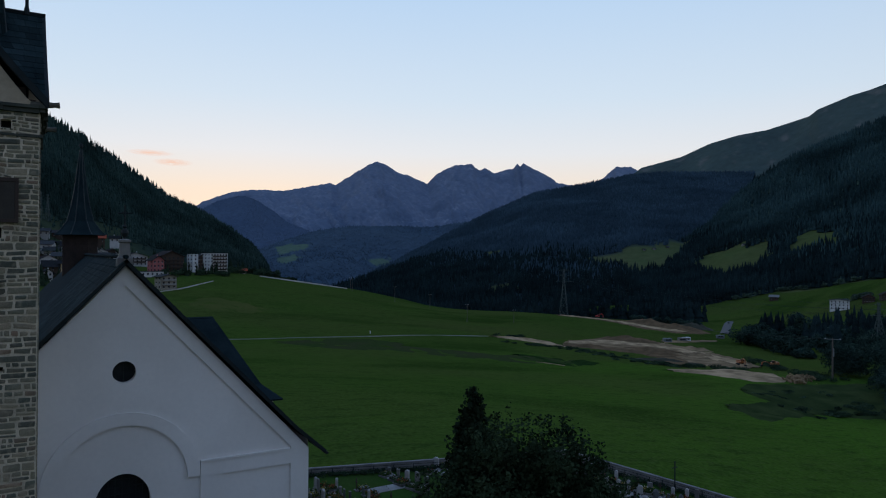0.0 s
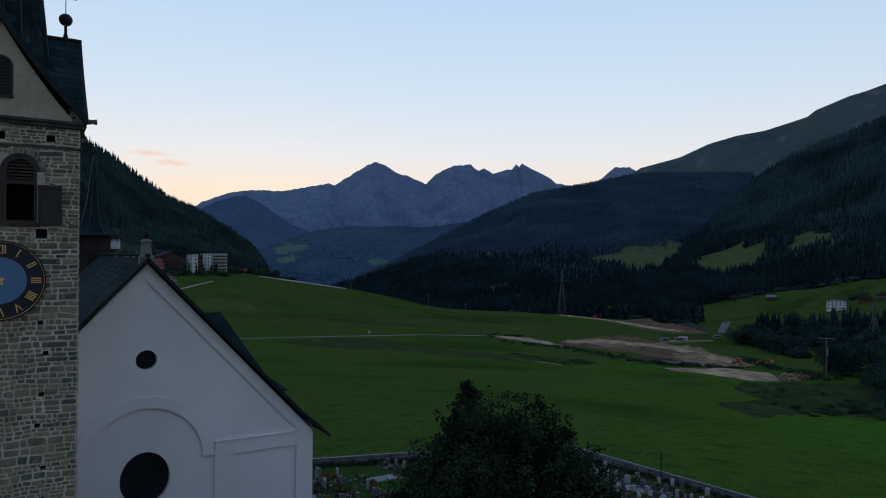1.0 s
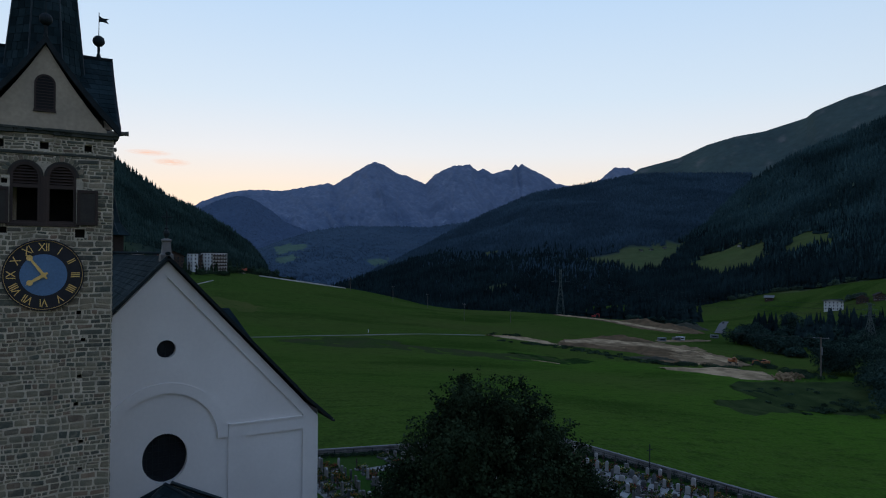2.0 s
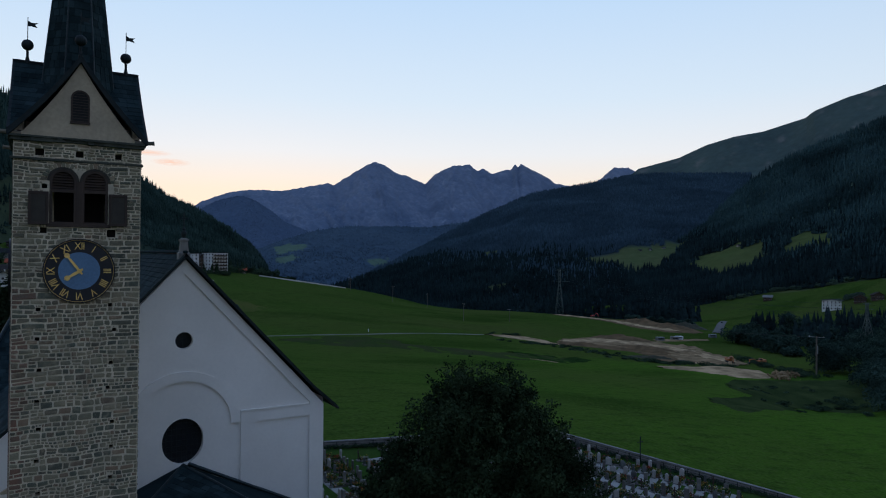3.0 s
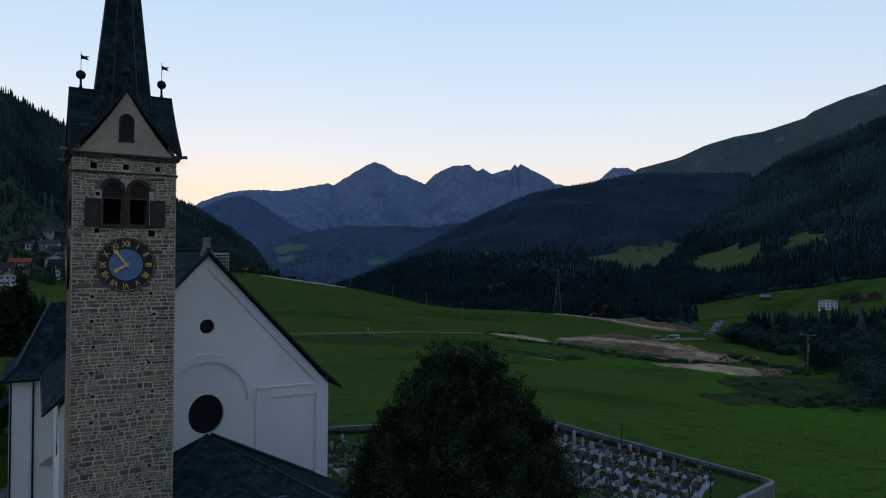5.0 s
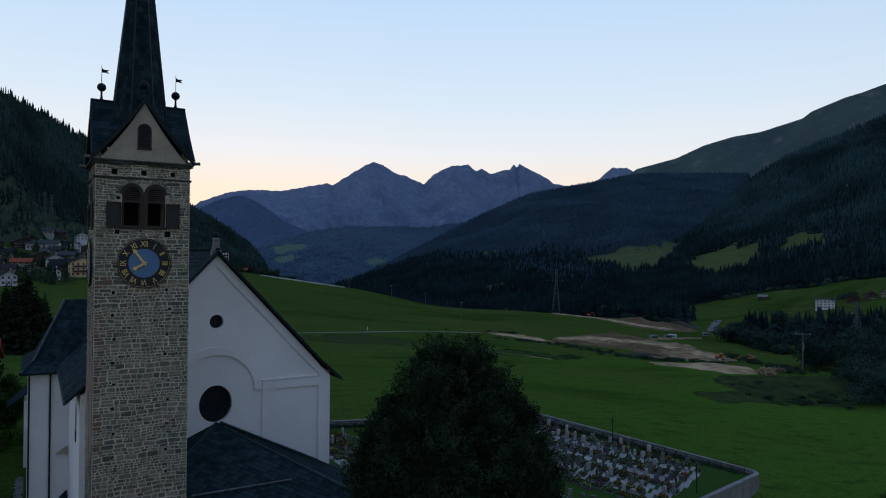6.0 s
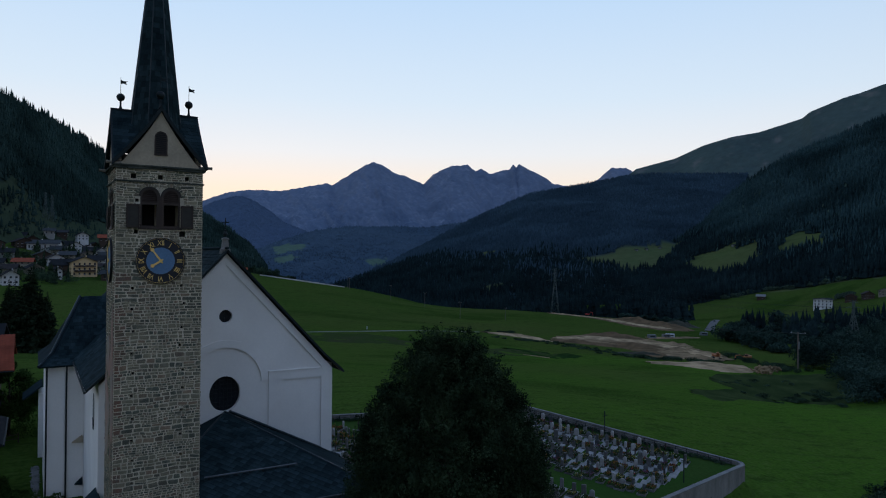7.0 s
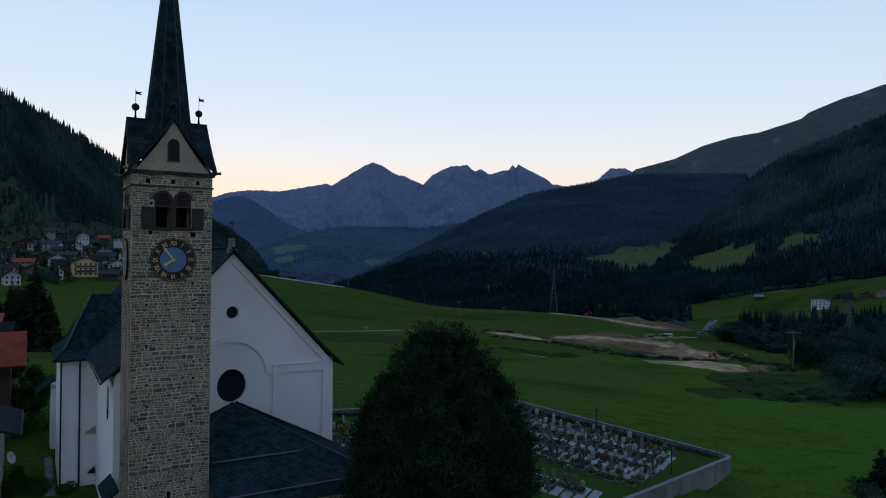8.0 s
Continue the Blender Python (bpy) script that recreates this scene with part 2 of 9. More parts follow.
def stone_material(name, island):
    """Rubble stones: tone drawn per stone, lichen and grain over it."""
    mt = material(name, (0.19, 0.16, 0.115), (0.11, 0.105, 0.08), 3.0, 0.95, 0.7, 0.02, fine=22, spec=0.1)
    n, l = mt.node_tree.nodes, mt.node_tree.links
    src = n.new("ShaderNodeNewGeometry").outputs["Random Per Island"] if island else n.new("ShaderNodeObjectInfo").outputs["Random"]
    cr = n.new("ShaderNodeValToRGB")
    el = cr.color_ramp.elements
    el[0].position, el[0].color = 0.0, (0.045, 0.056, 0.045, 1)
    el[1].position, el[1].color = 1.0, (0.32, 0.28, 0.185, 1)
    for p, c in ((0.2, (0.085, 0.105, 0.078, 1)), (0.36, (0.27, 0.235, 0.15, 1)), (0.55, (0.14, 0.137, 0.095, 1)), (0.68, (0.31, 0.265, 0.17, 1)), (0.84, (0.085, 0.080, 0.058, 1)), (0.96, (0.27, 0.17, 0.11, 1))):
        e = el.new(p)
        e.color = c
    l.new(src, cr.inputs["Fac"])
    mx = n.new("ShaderNodeMix")
    mx.data_type, mx.blend_type = "RGBA", "MIX"
    mx.inputs["Factor"].default_value = 0.3
    hsv = next(x for x in n if x.type == "HUE_SAT")
    old = hsv.inputs["Color"].links[0].from_socket
    l.new(cr.outputs["Color"], mx.inputs["A"])
    l.new(old, mx.inputs["B"])
    col = mx.outputs["Result"]
    # smeared mortar, iron-red staining and grey lichen, in the tower's own space
    pos = n.new("ShaderNodeNewGeometry").outputs["Position"]
    for scale, lo, hi, tint, amt in ((4.5, 0.52, 0.68, (0.42, 0.345, 0.235, 1), 0.32), (1.5, 0.52, 0.74, (0.43, 0.34, 0.225, 1), 0.45), (0.45, 0.54, 0.72, (0.26, 0.16, 0.10, 1), 0.28), (0.7, 0.55, 0.7, (0.07, 0.078, 0.062, 1), 0.55)):
        nz = n.new("ShaderNodeTexNoise")
        nz.inputs["Scale"].default_value, nz.inputs["Detail"].default_value = scale, 7
        l.new(pos, nz.inputs["Vector"])
        mr = n.new("ShaderNodeMapRange")
        mr.inputs["From Min"].default_value, mr.inputs["From Max"].default_value, mr.inputs["To Max"].default_value = lo, hi, amt
        l.new(nz.outputs["Fac"], mr.inputs["Value"])
        m2 = n.new("ShaderNodeMix")
        m2.data_type = "RGBA"
        l.new(mr.outputs["Result"], m2.inputs["Factor"])
        l.new(col, m2.inputs["A"])
        m2.inputs["B"].default_value = tint
        col = m2.outputs["Result"]
    l.new(col, hsv.inputs["Color"])
    return mt
STONE_PIECE = stone_material("rubble_stone", False)
STONE_MASS = stone_material("rubble_stone_mass", True)
RED_QUOIN = material("pinkish_corner_stone", (0.23, 0.125, 0.085), (0.15, 0.12, 0.09), 1.6, 0.95, 0.7, 0.02, fine=22, spec=0.1, random=0.3)

def slate_material(name, island):
    mt = material(name, (0.012, 0.022, 0.024), (0.023, 0.038, 0.041), 0.9, 0.85, 0.35, 0.01, fine=12, spec=0.012)
    n, l = mt.node_tree.nodes, mt.node_tree.links
    src = n.new("ShaderNodeNewGeometry").outputs["Random Per Island"] if island else n.new("ShaderNodeObjectInfo").outputs["Random"]
    mr = n.new("ShaderNodeMapRange")
    mr.inputs["To Min"].default_value, mr.inputs["To Max"].default_value = 0.66, 1.4
    l.new(src, mr.inputs["Value"])
    hsv = next(x for x in n if x.type == "HUE_SAT")
    mu = n.new("ShaderNodeMath")
    mu.operation = "MULTIPLY"
    old = hsv.inputs["Value"].links[0].from_socket
    l.new(old, mu.inputs[0])
    l.new(mr.outputs["Result"], mu.inputs[1])
    l.new(mu.outputs["Value"], hsv.inputs["Value"])
    return mt
SLATE_PIECE = slate_material("slate_tile", False)
SLATE_MASS = slate_material("slate_tiling", True)

# ---------------------------------------------------------------- builders
def mesh_object(name, verts, faces, mats, smooth=False, parent=None):
    me = bpy.data.meshes.new(name)
    me.from_pydata([tuple(v) for v in verts], [], [tuple(f) for f in faces])
    me.update()
    for m in (mats if isinstance(mats, (list, tuple)) else [mats]):
        me.materials.append(m)
    if smooth:
        me.shade_smooth()
    ob = new(name, me)
    if parent:
        ob.parent = parent
    return ob

def part(name, bm, mat, parent=None, label=""):
    me = bpy.data.meshes.new(name)
    bmesh.ops.recalc_face_normals(bm, faces=bm.faces)
    bm.to_mesh(me)
    bm.free()
    for m in (mat if isinstance(mat, (list, tuple)) else [mat]):
        me.materials.append(m)
    ob = new(name, me)
    if parent:
        ob.parent = parent
    return tagged(ob, label)

def thing(name, label, category, place=(0, 0, 0), group="", kind="", turn=0):
    ob = tagged(new(name), label, category, group, kind)
    ob.matrix_basis = pose(*place, 0, 0, turn)
    return ob

def box(bm, x0, x1, y0, y1, z0, z1, bevel=0.0):
    v = bmesh.ops.create_cube(bm, size=1.0)["verts"]
    for p in v:
        p.co = (x0 + (p.co.x + 0.5) * (x1 - x0), y0 + (p.co.y + 0.5) * (y1 - y0), z0 + (p.co.z + 0.5) * (z1 - z0))
    if bevel:
        bmesh.ops.bevel(bm, geom=list({e for p in v for e in p.link_edges}), offset=bevel, segments=1, affect="EDGES")
    return bm

def solid(bm, outline, depth_vec):
    """A prism: a planar outline pushed along depth_vec."""
    a = [bm.verts.new(p) for p in outline]
    d = Vector(depth_vec)
    b = [bm.verts.new(Vector(p) + d) for p in outline]
    bm.faces.new(a)
    bm.faces.new(list(reversed(b)))
    for i in range(len(a)):
        j = (i + 1) % len(a)
        bm.faces.new((a[i], b[i], b[j], a[j]))
    return bm

def slab(bm, quad, thick):
    """A roof plane: quad of points with a thickness below it."""
    n = (Vector(quad[1]) - Vector(quad[0])).cross(Vector(quad[2]) - Vector(quad[0])).normalized()
    if n.z < 0:
        n = -n
    return solid(bm, quad, -n * thick)

# ---------------------------------------------------------------- ground
# spot heights of the valley floor, a thin-plate surface carries them
SPOTS = [(67, 8, -7.6), (56, 38, -3.2), (27, 46, -2.2), (-10, 60, 0), (10, -60, -1), (-40, 0, 1), (183, 96, -22.3), (240, 173, -29.3), (291, 139, -30.1),
         (318, 203, -34), (159, 310, -23.1), (262, 332, -31.7), (321, 537, -29.4), (480, 479, -41), (254, 711, -9.3), (131, 562, 3), (24, 518, 3),
         (27, 700, 21), (-60, 560, 10), (502, 301, -46), (584, 410, -46), (902, 575, -32), (832, 603, -44), (905, 494, -20), (905, 410, -4), (777, 491, -48), (761, 430, -42), (761, 340, -31), (-200, 100, 8), (120, -120, -16), (925, 300, 8),
         (-29, 685, 31), (104, 829, 20), (7, 455, -1), (90, 296, -21), (395, 470, -32.5), (219, 659, -5), (244, 629, -9), (280, 571, -17)]
_p = np.array(SPOTS, float)
def _tps(d):
    return np.where(d > 0, d * d * np.log(np.maximum(d, 1e-9)), 0.0)
_n = len(_p)
_a = np.zeros((_n + 3, _n + 3))
_a[:_n, :_n] = _tps(np.hypot(_p[:, None, 0] - _p[None, :, 0], _p[:, None, 1] - _p[None, :, 1])) + np.eye(_n) * 60.0
_a[:_n, _n:] = np.c_[np.ones(_n), _p[:, :2]]
_a[_n:, :_n] = _a[:_n, _n:].T
_w = np.linalg.solve(_a, np.r_[_p[:, 2], 0, 0, 0])

# cemetery terrace: corners of its wall and the slope of its lawn
CEM = [(17.0, 44.2), (53.7, 34.2), (67.4, 8.2), (40.0, 3.4), (23.0, 8.0)]
def cemetery_z(x, y):
    return -6.79 + 0.0174 * x + 0.1275 * y

def inside(x, y, poly):
    r = np.zeros(np.shape(x), bool)
    for (ax, ay), (bx, by) in zip(poly, poly[1:] + poly[:1]):
        c = ((ay > y) != (by > y)) & (x < (bx - ax) * (y - ay) / (by - ay + 1e-12) + ax)
        r ^= c
    return r

def valley(x, y):
    """Height of the open valley floor."""
    x, y = np.asarray(x, float), np.asarray(y, float)
    d = np.hypot(x[..., None] - _p[:, 0], y[..., None] - _p[:, 1])
    z = _tps(d) @ _w[:_n] + _w[_n] + _w[_n + 1] * x + _w[_n + 2] * y
    # beyond the meadow's shoulder the ground drops to the river
    shoulder = np.interp(x, [60, 130, 200, 254, 290, 330, 420, 500, 600, 700], [920, 790, 715, 680, 625, 575, 520, 495, 465, 450])
    drop = np.clip((y - shoulder) / 200, 0, 1) ** 1.2
    keep = np.clip((x - 610) / 60, 0, 1) * np.clip((820 - y) / 120, 0, 1) + np.clip((140 - x) / 50, 0, 1)
    keep = np.clip(keep, 0, 1)
    z = z * (1 - drop * (1 - keep)) + (-150) * drop * (1 - keep)
    # the brook's gully below the near meadow, and the cut bank above the old track
    z = z - 6.5 * np.exp(-(((x - 232) * 0.55 + (y - 98) * -0.83) / 26) ** 2 - (((x - 232) * 0.83 + (y - 98) * 0.55) / 34) ** 2)
    z = z - 3.5 * np.exp(-((x - 190) / 17) ** 2 - ((y - 97) / 9) ** 2)
    z = z - 2.2 * np.exp(-((x - 225 - (y - 225) * 0.4) / 12) ** 2 - ((y - 225) / 28) ** 2)
    r = np.hypot(x, y)
    return np.where(r > 1100, np.clip(z, -140, 5), z)

def ground_z(x, y):
    x, y = np.asarray(x, float), np.asarray(y, float)
    z = valley(x, y)
    near = np.clip((np.hypot((x - 6) / 30, (y - 18) / 45) - 0.75) / 0.5, 0, 1)
    near = near * near * (3 - 2 * near)
    z = z * near + np.clip(-(x - 16) * 0.2, -3.0, 0) * (1 - near)
    return np.where(inside(x, y, CEM), cemetery_z(x, y) - 0.9, z)

def gz(x, y):
    return float(ground_z(np.array([x]), np.array([y]))[0])

def build_ground():
    ra = np.r_[np.linspace(0, 120, 61), np.geomspace(122, 4900, 150)]
    an = np.linspace(0, 2 * np.pi, 361)[:-1]
    R, A = np.meshgrid(ra[1:], an, indexing="ij")
    x, y = 8 + R * np.sin(A), 5 + R * np.cos(A)
    z = ground_z(x, y)
    v = [(8, 5, gz(8, 5))] + list(zip(x.ravel(), y.ravel(), z.ravel()))
    m, f = len(an), []
    for j in range(m):
        f.append((0, 1 + j, 1 + (j + 1) % m))
    for i in range(len(ra) - 2):
        for j in range(m):
            k = (j + 1) % m
            a = 1 + i * m
            f.append((a + j, a + m + j, a + m + k, a + k))
    ob = mesh_object("ground", v, f, GRASS, True)
    # the lower, later-mown field is lusher than the upper meadow
    xy = np.array(v)[:, :2]
    wob = np.array([noise.fractal(Vector((a / 35, b / 35, 8.0)), 1.0, 2.0, 3) for a, b in xy])
    line = np.interp(xy[:, 0], [-200, 97, 115, 134, 170, 199, 240, 262, 290, 330, 400], [380, 363, 337, 306, 300, 288, 235, 190, 150, 140, 100])
    lush = np.clip((line + wob * 14 - xy[:, 1]) / 16, 0, 1) * np.clip((xy[:, 0] * 0.86 - xy[:, 1] * 0.51 + 20) / 150 + wob * 0.2, 0.15, 1)
    ob.data.attributes.new("lush", "FLOAT", "POINT").data.foreach_set("value", lush.astype(np.float32))
    return tagged(ob, "green mown meadow sloping down the valley", "meadow", kind="structure")
build_ground()

# ---------------------------------------------------------------- hills
def resample(line, n):
    p = np.array(line, float)
    s = np.r_[0, np.cumsum(np.hypot(*np.diff(p[:, :2], axis=0).T))]
    t = np.linspace(0, s[-1], n)
    return np.c_[[np.interp(t, s, p[:, i]) for i in range(3)]].T

def fractal(x, y, size, seed, octaves=5):
    return np.array([noise.fractal(Vector((a / size, b / size, seed)), 1.0, 2.0, octaves) for a, b in zip(x, y)])

def hillside(name, label, crest, foot, mat, nu, nv, rough, curve, seed, back=250.0, relief=None, ribs=0.0):
    """A mountain flank from its crest line down to its foot line, folded by gullies, with a rear side that closes it."""
    c, f = resample(crest, nu), resample(foot, nu)
    out, rows = [], nv + 3
    for j in range(nv):
        t = j / (nv - 1)
        p = c * (1 - t) + f * t
        p[:, 2] = f[:, 2] + (c[:, 2] - f[:, 2]) * (1 - t) ** curve
        env = math.sin(math.pi * min(1.0, t * 1.15)) ** 0.8 if t < 0.87 else 0.3 * (1 - t) / 0.13
        size = relief or rough * 9
        p[:, 2] += fractal(p[:, 0], p[:, 1], size, seed) * rough * env
        if ribs:
            k = np.arange(nu)
            wave = np.array([noise.fractal(Vector((a * 0.06 + 1.2 * noise.noise(Vector((a * 0.05, t * 3.0, 1.0))), t * 2.2, seed)), 0.75, 2.1, 6) for a in k])
            p[:, 2] += (0.35 - np.abs(wave)) * ribs * math.sin(math.pi * min(1.0, t * 1.2 + 0.06)) * (1 - 0.5 * t)
            p[:, 2] += np.array([noise.fractal(Vector((a * 0.3, t * 22.0, seed)), 0.6, 2.0, 4) for a in k]) * 9.0 * min(1.0, t * 20)
            if j == 0:
                p[:, 2] += np.array([noise.fractal(Vector((a * 0.35, 3.0, seed)), 1.0, 2.2, 4) for a in k]) * 4.0
        out.append(p)
    bx = c - f
    bx[:, 2] = 0
    bx /= np.linalg.norm(bx, axis=1)[:, None]
    rear = []
    for k in (1, 2, 3):
        q = c + bx * back * k / 3
        q[:, 2] -= (c[:, 2] + 140) * (k / 3) ** 1.5
        rear.append(q)
    skirt = []
    for k in (1, 2):
        q = f - bx * 45.0 * k
        q[:, 2] -= 14.0 * k * k
        skirt.append(q)
    v = np.concatenate([*rear[::-1], *out, *skirt])
    rows += 2
    n = nu
    fa = [(i * n + j, (i + 1) * n + j, (i + 1) * n + j + 1, i * n + j + 1) for i in range(rows - 1) for j in range(n - 1)]
    ob = mesh_object(name, v, fa, mat, True)
    tagged(ob, label, "mountain", kind="structure")
    at = ob.data.attributes.new("clearing", "FLOAT", "POINT")
    at.data.foreach_set("value", np.asarray(clearing(v[:, 0], v[:, 1], v[:, 2], name), np.float32))
    return np.array(out)

# open ground on the wooded slopes: outlines of the mown clearings
CLEARINGS = [[(995, 1050), (1126, 1030), (1275, 1008), (1168, 940), (1060, 885), (1010, 860), (950, 880)], [(1122, 885), (1140, 812), (1160, 790), (1085, 692), (1015, 680), (985, 730), (1000, 775)],
             [(1165, 705), (1138, 600), (1058, 566), (1050, 600), (1062, 648)], [(672, 2190), (732, 2252), (760, 2150), (700, 2060), (650, 2060)],
             [(865, 1925), (965, 1915), (945, 1850), (875, 1830)], [(702, 972), (728, 950), (700, 908), (670, 925)], [(955, 1388), (975, 1356), (950, 1310), (895, 1285)], [(600, 1960), (680, 2000), (690, 1940), (620, 1900)]]
OPEN_SLOPE = 78.0   # height to which scrubby pasture climbs above the village
def clearing(x, y, z, where):
    x, y, z = (np.asarray(a, float) for a in (x, y, z))
    wob = np.array([noise.fractal(Vector((a / 60, b / 60, 5.0)), 1.0, 2.0, 3) for a, b in zip(x, y)])
    c = np.zeros(len(x))
    if where == "mountain_massif":
        w2 = np.array([noise.fractal(Vector((a / 260, b / 260, 9.0)), 1.0, 2.0, 4) for a, b in zip(x, y)])
        w3 = np.array([noise.fractal(Vector((a / 55, b / 240, 2.0)), 0.8, 2.0, 4) for a, b in zip(x, y)])
        c = np.clip((z - 150 + w2 * 140) / 260, 0.03, 0.62) + np.clip(0.12 - np.abs(w3), 0, 0.12) * 5.5 * np.clip((z - 60) / 120, 0, 1)
    elif where == "mountain_alp":
        c = np.clip(wob * 1.6 - 0.5, 0, 0.7)
    else:
        for poly in CLEARINGS:
            c = np.maximum(c, inside(x + wob * 26, y - wob * 26, poly) * 1.0)
        if where == "mountain_west":
            c = np.maximum(c, np.clip((OPEN_SLOPE - 0.22 * x - z + wob * 22) / 12, 0, 0.33) * np.clip((130 - x) / 40, 0, 1))
        if where == "mountain_east":
            line = np.interp(y, [258, 340, 410, 494, 534, 575, 588, 603], [945, 925, 905, 905, 905, 902, 881, 832])
            c = np.maximum(c, np.clip((line + 14 + wob * 14 - x) / 8, 0, 1) * (y < 590) * (x > 840))
    return c

LEFT_CREST = [(-99, 861, 224), (-42, 965, 213), (-10, 1066, 215), (25, 1166, 215), (69, 1264, 207), (121, 1360, 191), (179, 1455, 166), (247, 1546, 136), (317, 1636, 119), (408, 1719, 85), (502, 1798, 28), (552, 1836, -34)]
LEFT_FOOT = [(-70, 612, 29), (-29, 685, 36), (-6, 736, 37), (17, 766, 37), (45, 795, 34), (74, 813, 31), (104, 829, 25), (136, 835, 19), (168, 850, 12), (210, 871, 5), (253, 891, -6), (276, 906, -12)]
SPUR_CREST = [(694, 1841, -92), (854, 1884, -44), (992, 1928, 0), (1121, 1973, 48), (1255, 2010, 105), (1394, 2040, 162), (1537, 2061, 216), (1635, 2049, 257), (1743, 2026, 279), (1916, 2006, 315), (2081, 1984, 350), (2246, 1952, 370), (2359, 1816, 364), (2460, 1680, 357)]
SPUR_FOOT = [(346, 903, -57), (406, 879, -61), (450, 858, -65), (487, 838, -69), (523, 817, -73), (546, 778, -75), (567, 739, -72), (592, 720, -73), (613, 690, -74), (650, 657, -75), (681, 626, -75), (711, 594, -73), (735, 602, -75), (760, 612, -75)]
RIGHT_CREST = [(1084, 1000, -4), (1205, 1016, 34), (1329, 1024, 82), (1453, 1025, 169), (1489, 974, 217), (1522, 924, 254), (1552, 874, 279), (1580, 825, 299), (1613, 760, 329), (1667, 640, 371), (1712, 514, 396)]
RIGHT_FOOT = [(650, 602, -66), (700, 612, -62), (760, 612, -56), (832, 603, -46), (881, 588, -36), (902, 575, -33), (905, 534, -26), (905, 494, -21), (904, 456, -14), (905, 410, -4), (925, 340, 6), (945, 258, 18)]
ALP_CREST = [(2616, 2581, 389), (2695, 2499, 479), (2825, 2353, 528), (2870, 2218, 581), (2908, 2085, 608), (2980, 1983, 624), (3045, 1882, 658), (3034, 1806, 666), (3008, 1752, 684), (3073, 1637, 734), (3103, 1581, 749), (3139, 1511, 774), (3243, 1276, 829), (3332, 1031, 872)]
ALP_FOOT = [(1768, 1731, -72), (1822, 1676, -9), (1909, 1577, -9), (1967, 1507, 12), (2020, 1436, 13), (2070, 1365, 14), (2115, 1295, 33), (2136, 1261, 42), (2149, 1240, 52), (2195, 1158, 70), (2216, 1118, 87), (2242, 1068, 104), (2316, 901, 135), (2379, 727, 161)]
MASSIF_CREST = [(550, 4482, 113), (820, 4441, 298), (901, 4425, 350), (1033, 4397, 401), (1167, 4363, 428), (1370, 4304, 427), (1506, 4259, 454), (1643, 4208, 484), (1677, 4195, 470), (1779, 4153, 543), (1880, 4108, 613), (1928, 4086, 633), (1982, 4061, 612), (2050, 4027, 561), (2117, 3993, 543), (2223, 3935, 488), (2281, 3901, 561), (2378, 3844, 611), (2474, 3783, 623), (2521, 3752, 581), (2552, 3731, 596), (2599, 3699, 559), (2660, 3656, 581), (2705, 3623, 592), (2726, 3607, 626), (2741, 3596, 604), (2756, 3585, 630), (2794, 3555, 599), (2867, 3497, 554), (2938, 3438, 493), (3088, 3305, 458), (3204, 3194, 592), (3266, 3132, 593), (3475, 2901, 430)]
MASSIF_FOOT = [(250, 2300, -60), (800, 2100, -140), (1300, 2300, -140), (1800, 2300, -140), (2500, 2000, -60)]
left_grid = hillside("mountain_west", "dark spruce-forested mountain slope above the village", LEFT_CREST, LEFT_FOOT, FOREST_FLOOR, 150, 70, 10, 1.15, 3.0)
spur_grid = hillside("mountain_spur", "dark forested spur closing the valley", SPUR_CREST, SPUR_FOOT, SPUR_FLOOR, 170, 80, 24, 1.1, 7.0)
right_grid = hillside("mountain_east", "dark spruce-forested slope with mown clearings", RIGHT_CREST, RIGHT_FOOT, FOREST_FLOOR, 170, 80, 18, 1.25, 11.0)
MID_CREST = [(360, 2237, -40), (536, 2253, 5), (645, 2277, 33), (740, 2301, 68), (868, 2310, 105), (1019, 2357, 125), (1219, 2374, 131), (1362, 2354, 130), (1559, 2410, 160), (1776, 2382, 150), (1929, 2261, 140)]
MID_FOOT = [(321, 1431, -80), (476, 1388, -114), (623, 1330, -140), (839, 1327, -150), (1062, 1292, -140)]
SHOULDER_CREST = [(547, 3423, 147), (646, 3405, 210), (746, 3385, 273), (843, 3362, 301), (879, 3353, 300), (939, 3337, 276), (1005, 3318, 230), (1055, 3250, 173), (1130, 3172, 134), (1171, 3050, 86)]
SHOULDER_FOOT = [(354, 2844, -53), (663, 2789, -50), (813, 2749, -50), (931, 2606, -50)]
mid_grid = hillside("mountain_middle", "forested slope at the valley's head, tinted haze-blue", MID_CREST, MID_FOOT, HAZED_FAR_WOODS, 150, 70, 30, 1.0, 29.0, 400)
shoulder_grid = hillside("mountain_shoulder", "forested shoulder below the massif, tinted haze-blue", SHOULDER_CREST, SHOULDER_FOOT, HAZE_WOODS, 90, 50, 18, 1.0, 31.0, 300)
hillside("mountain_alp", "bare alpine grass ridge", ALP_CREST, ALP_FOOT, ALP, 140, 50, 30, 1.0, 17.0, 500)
hillside("mountain_massif", "rocky mountain massif with two peaks, tinted haze-blue", MASSIF_CREST, MASSIF_FOOT, HAZED_ROCK, 360, 140, 48, 1.4, 23.0, 400, 620, 52.0)


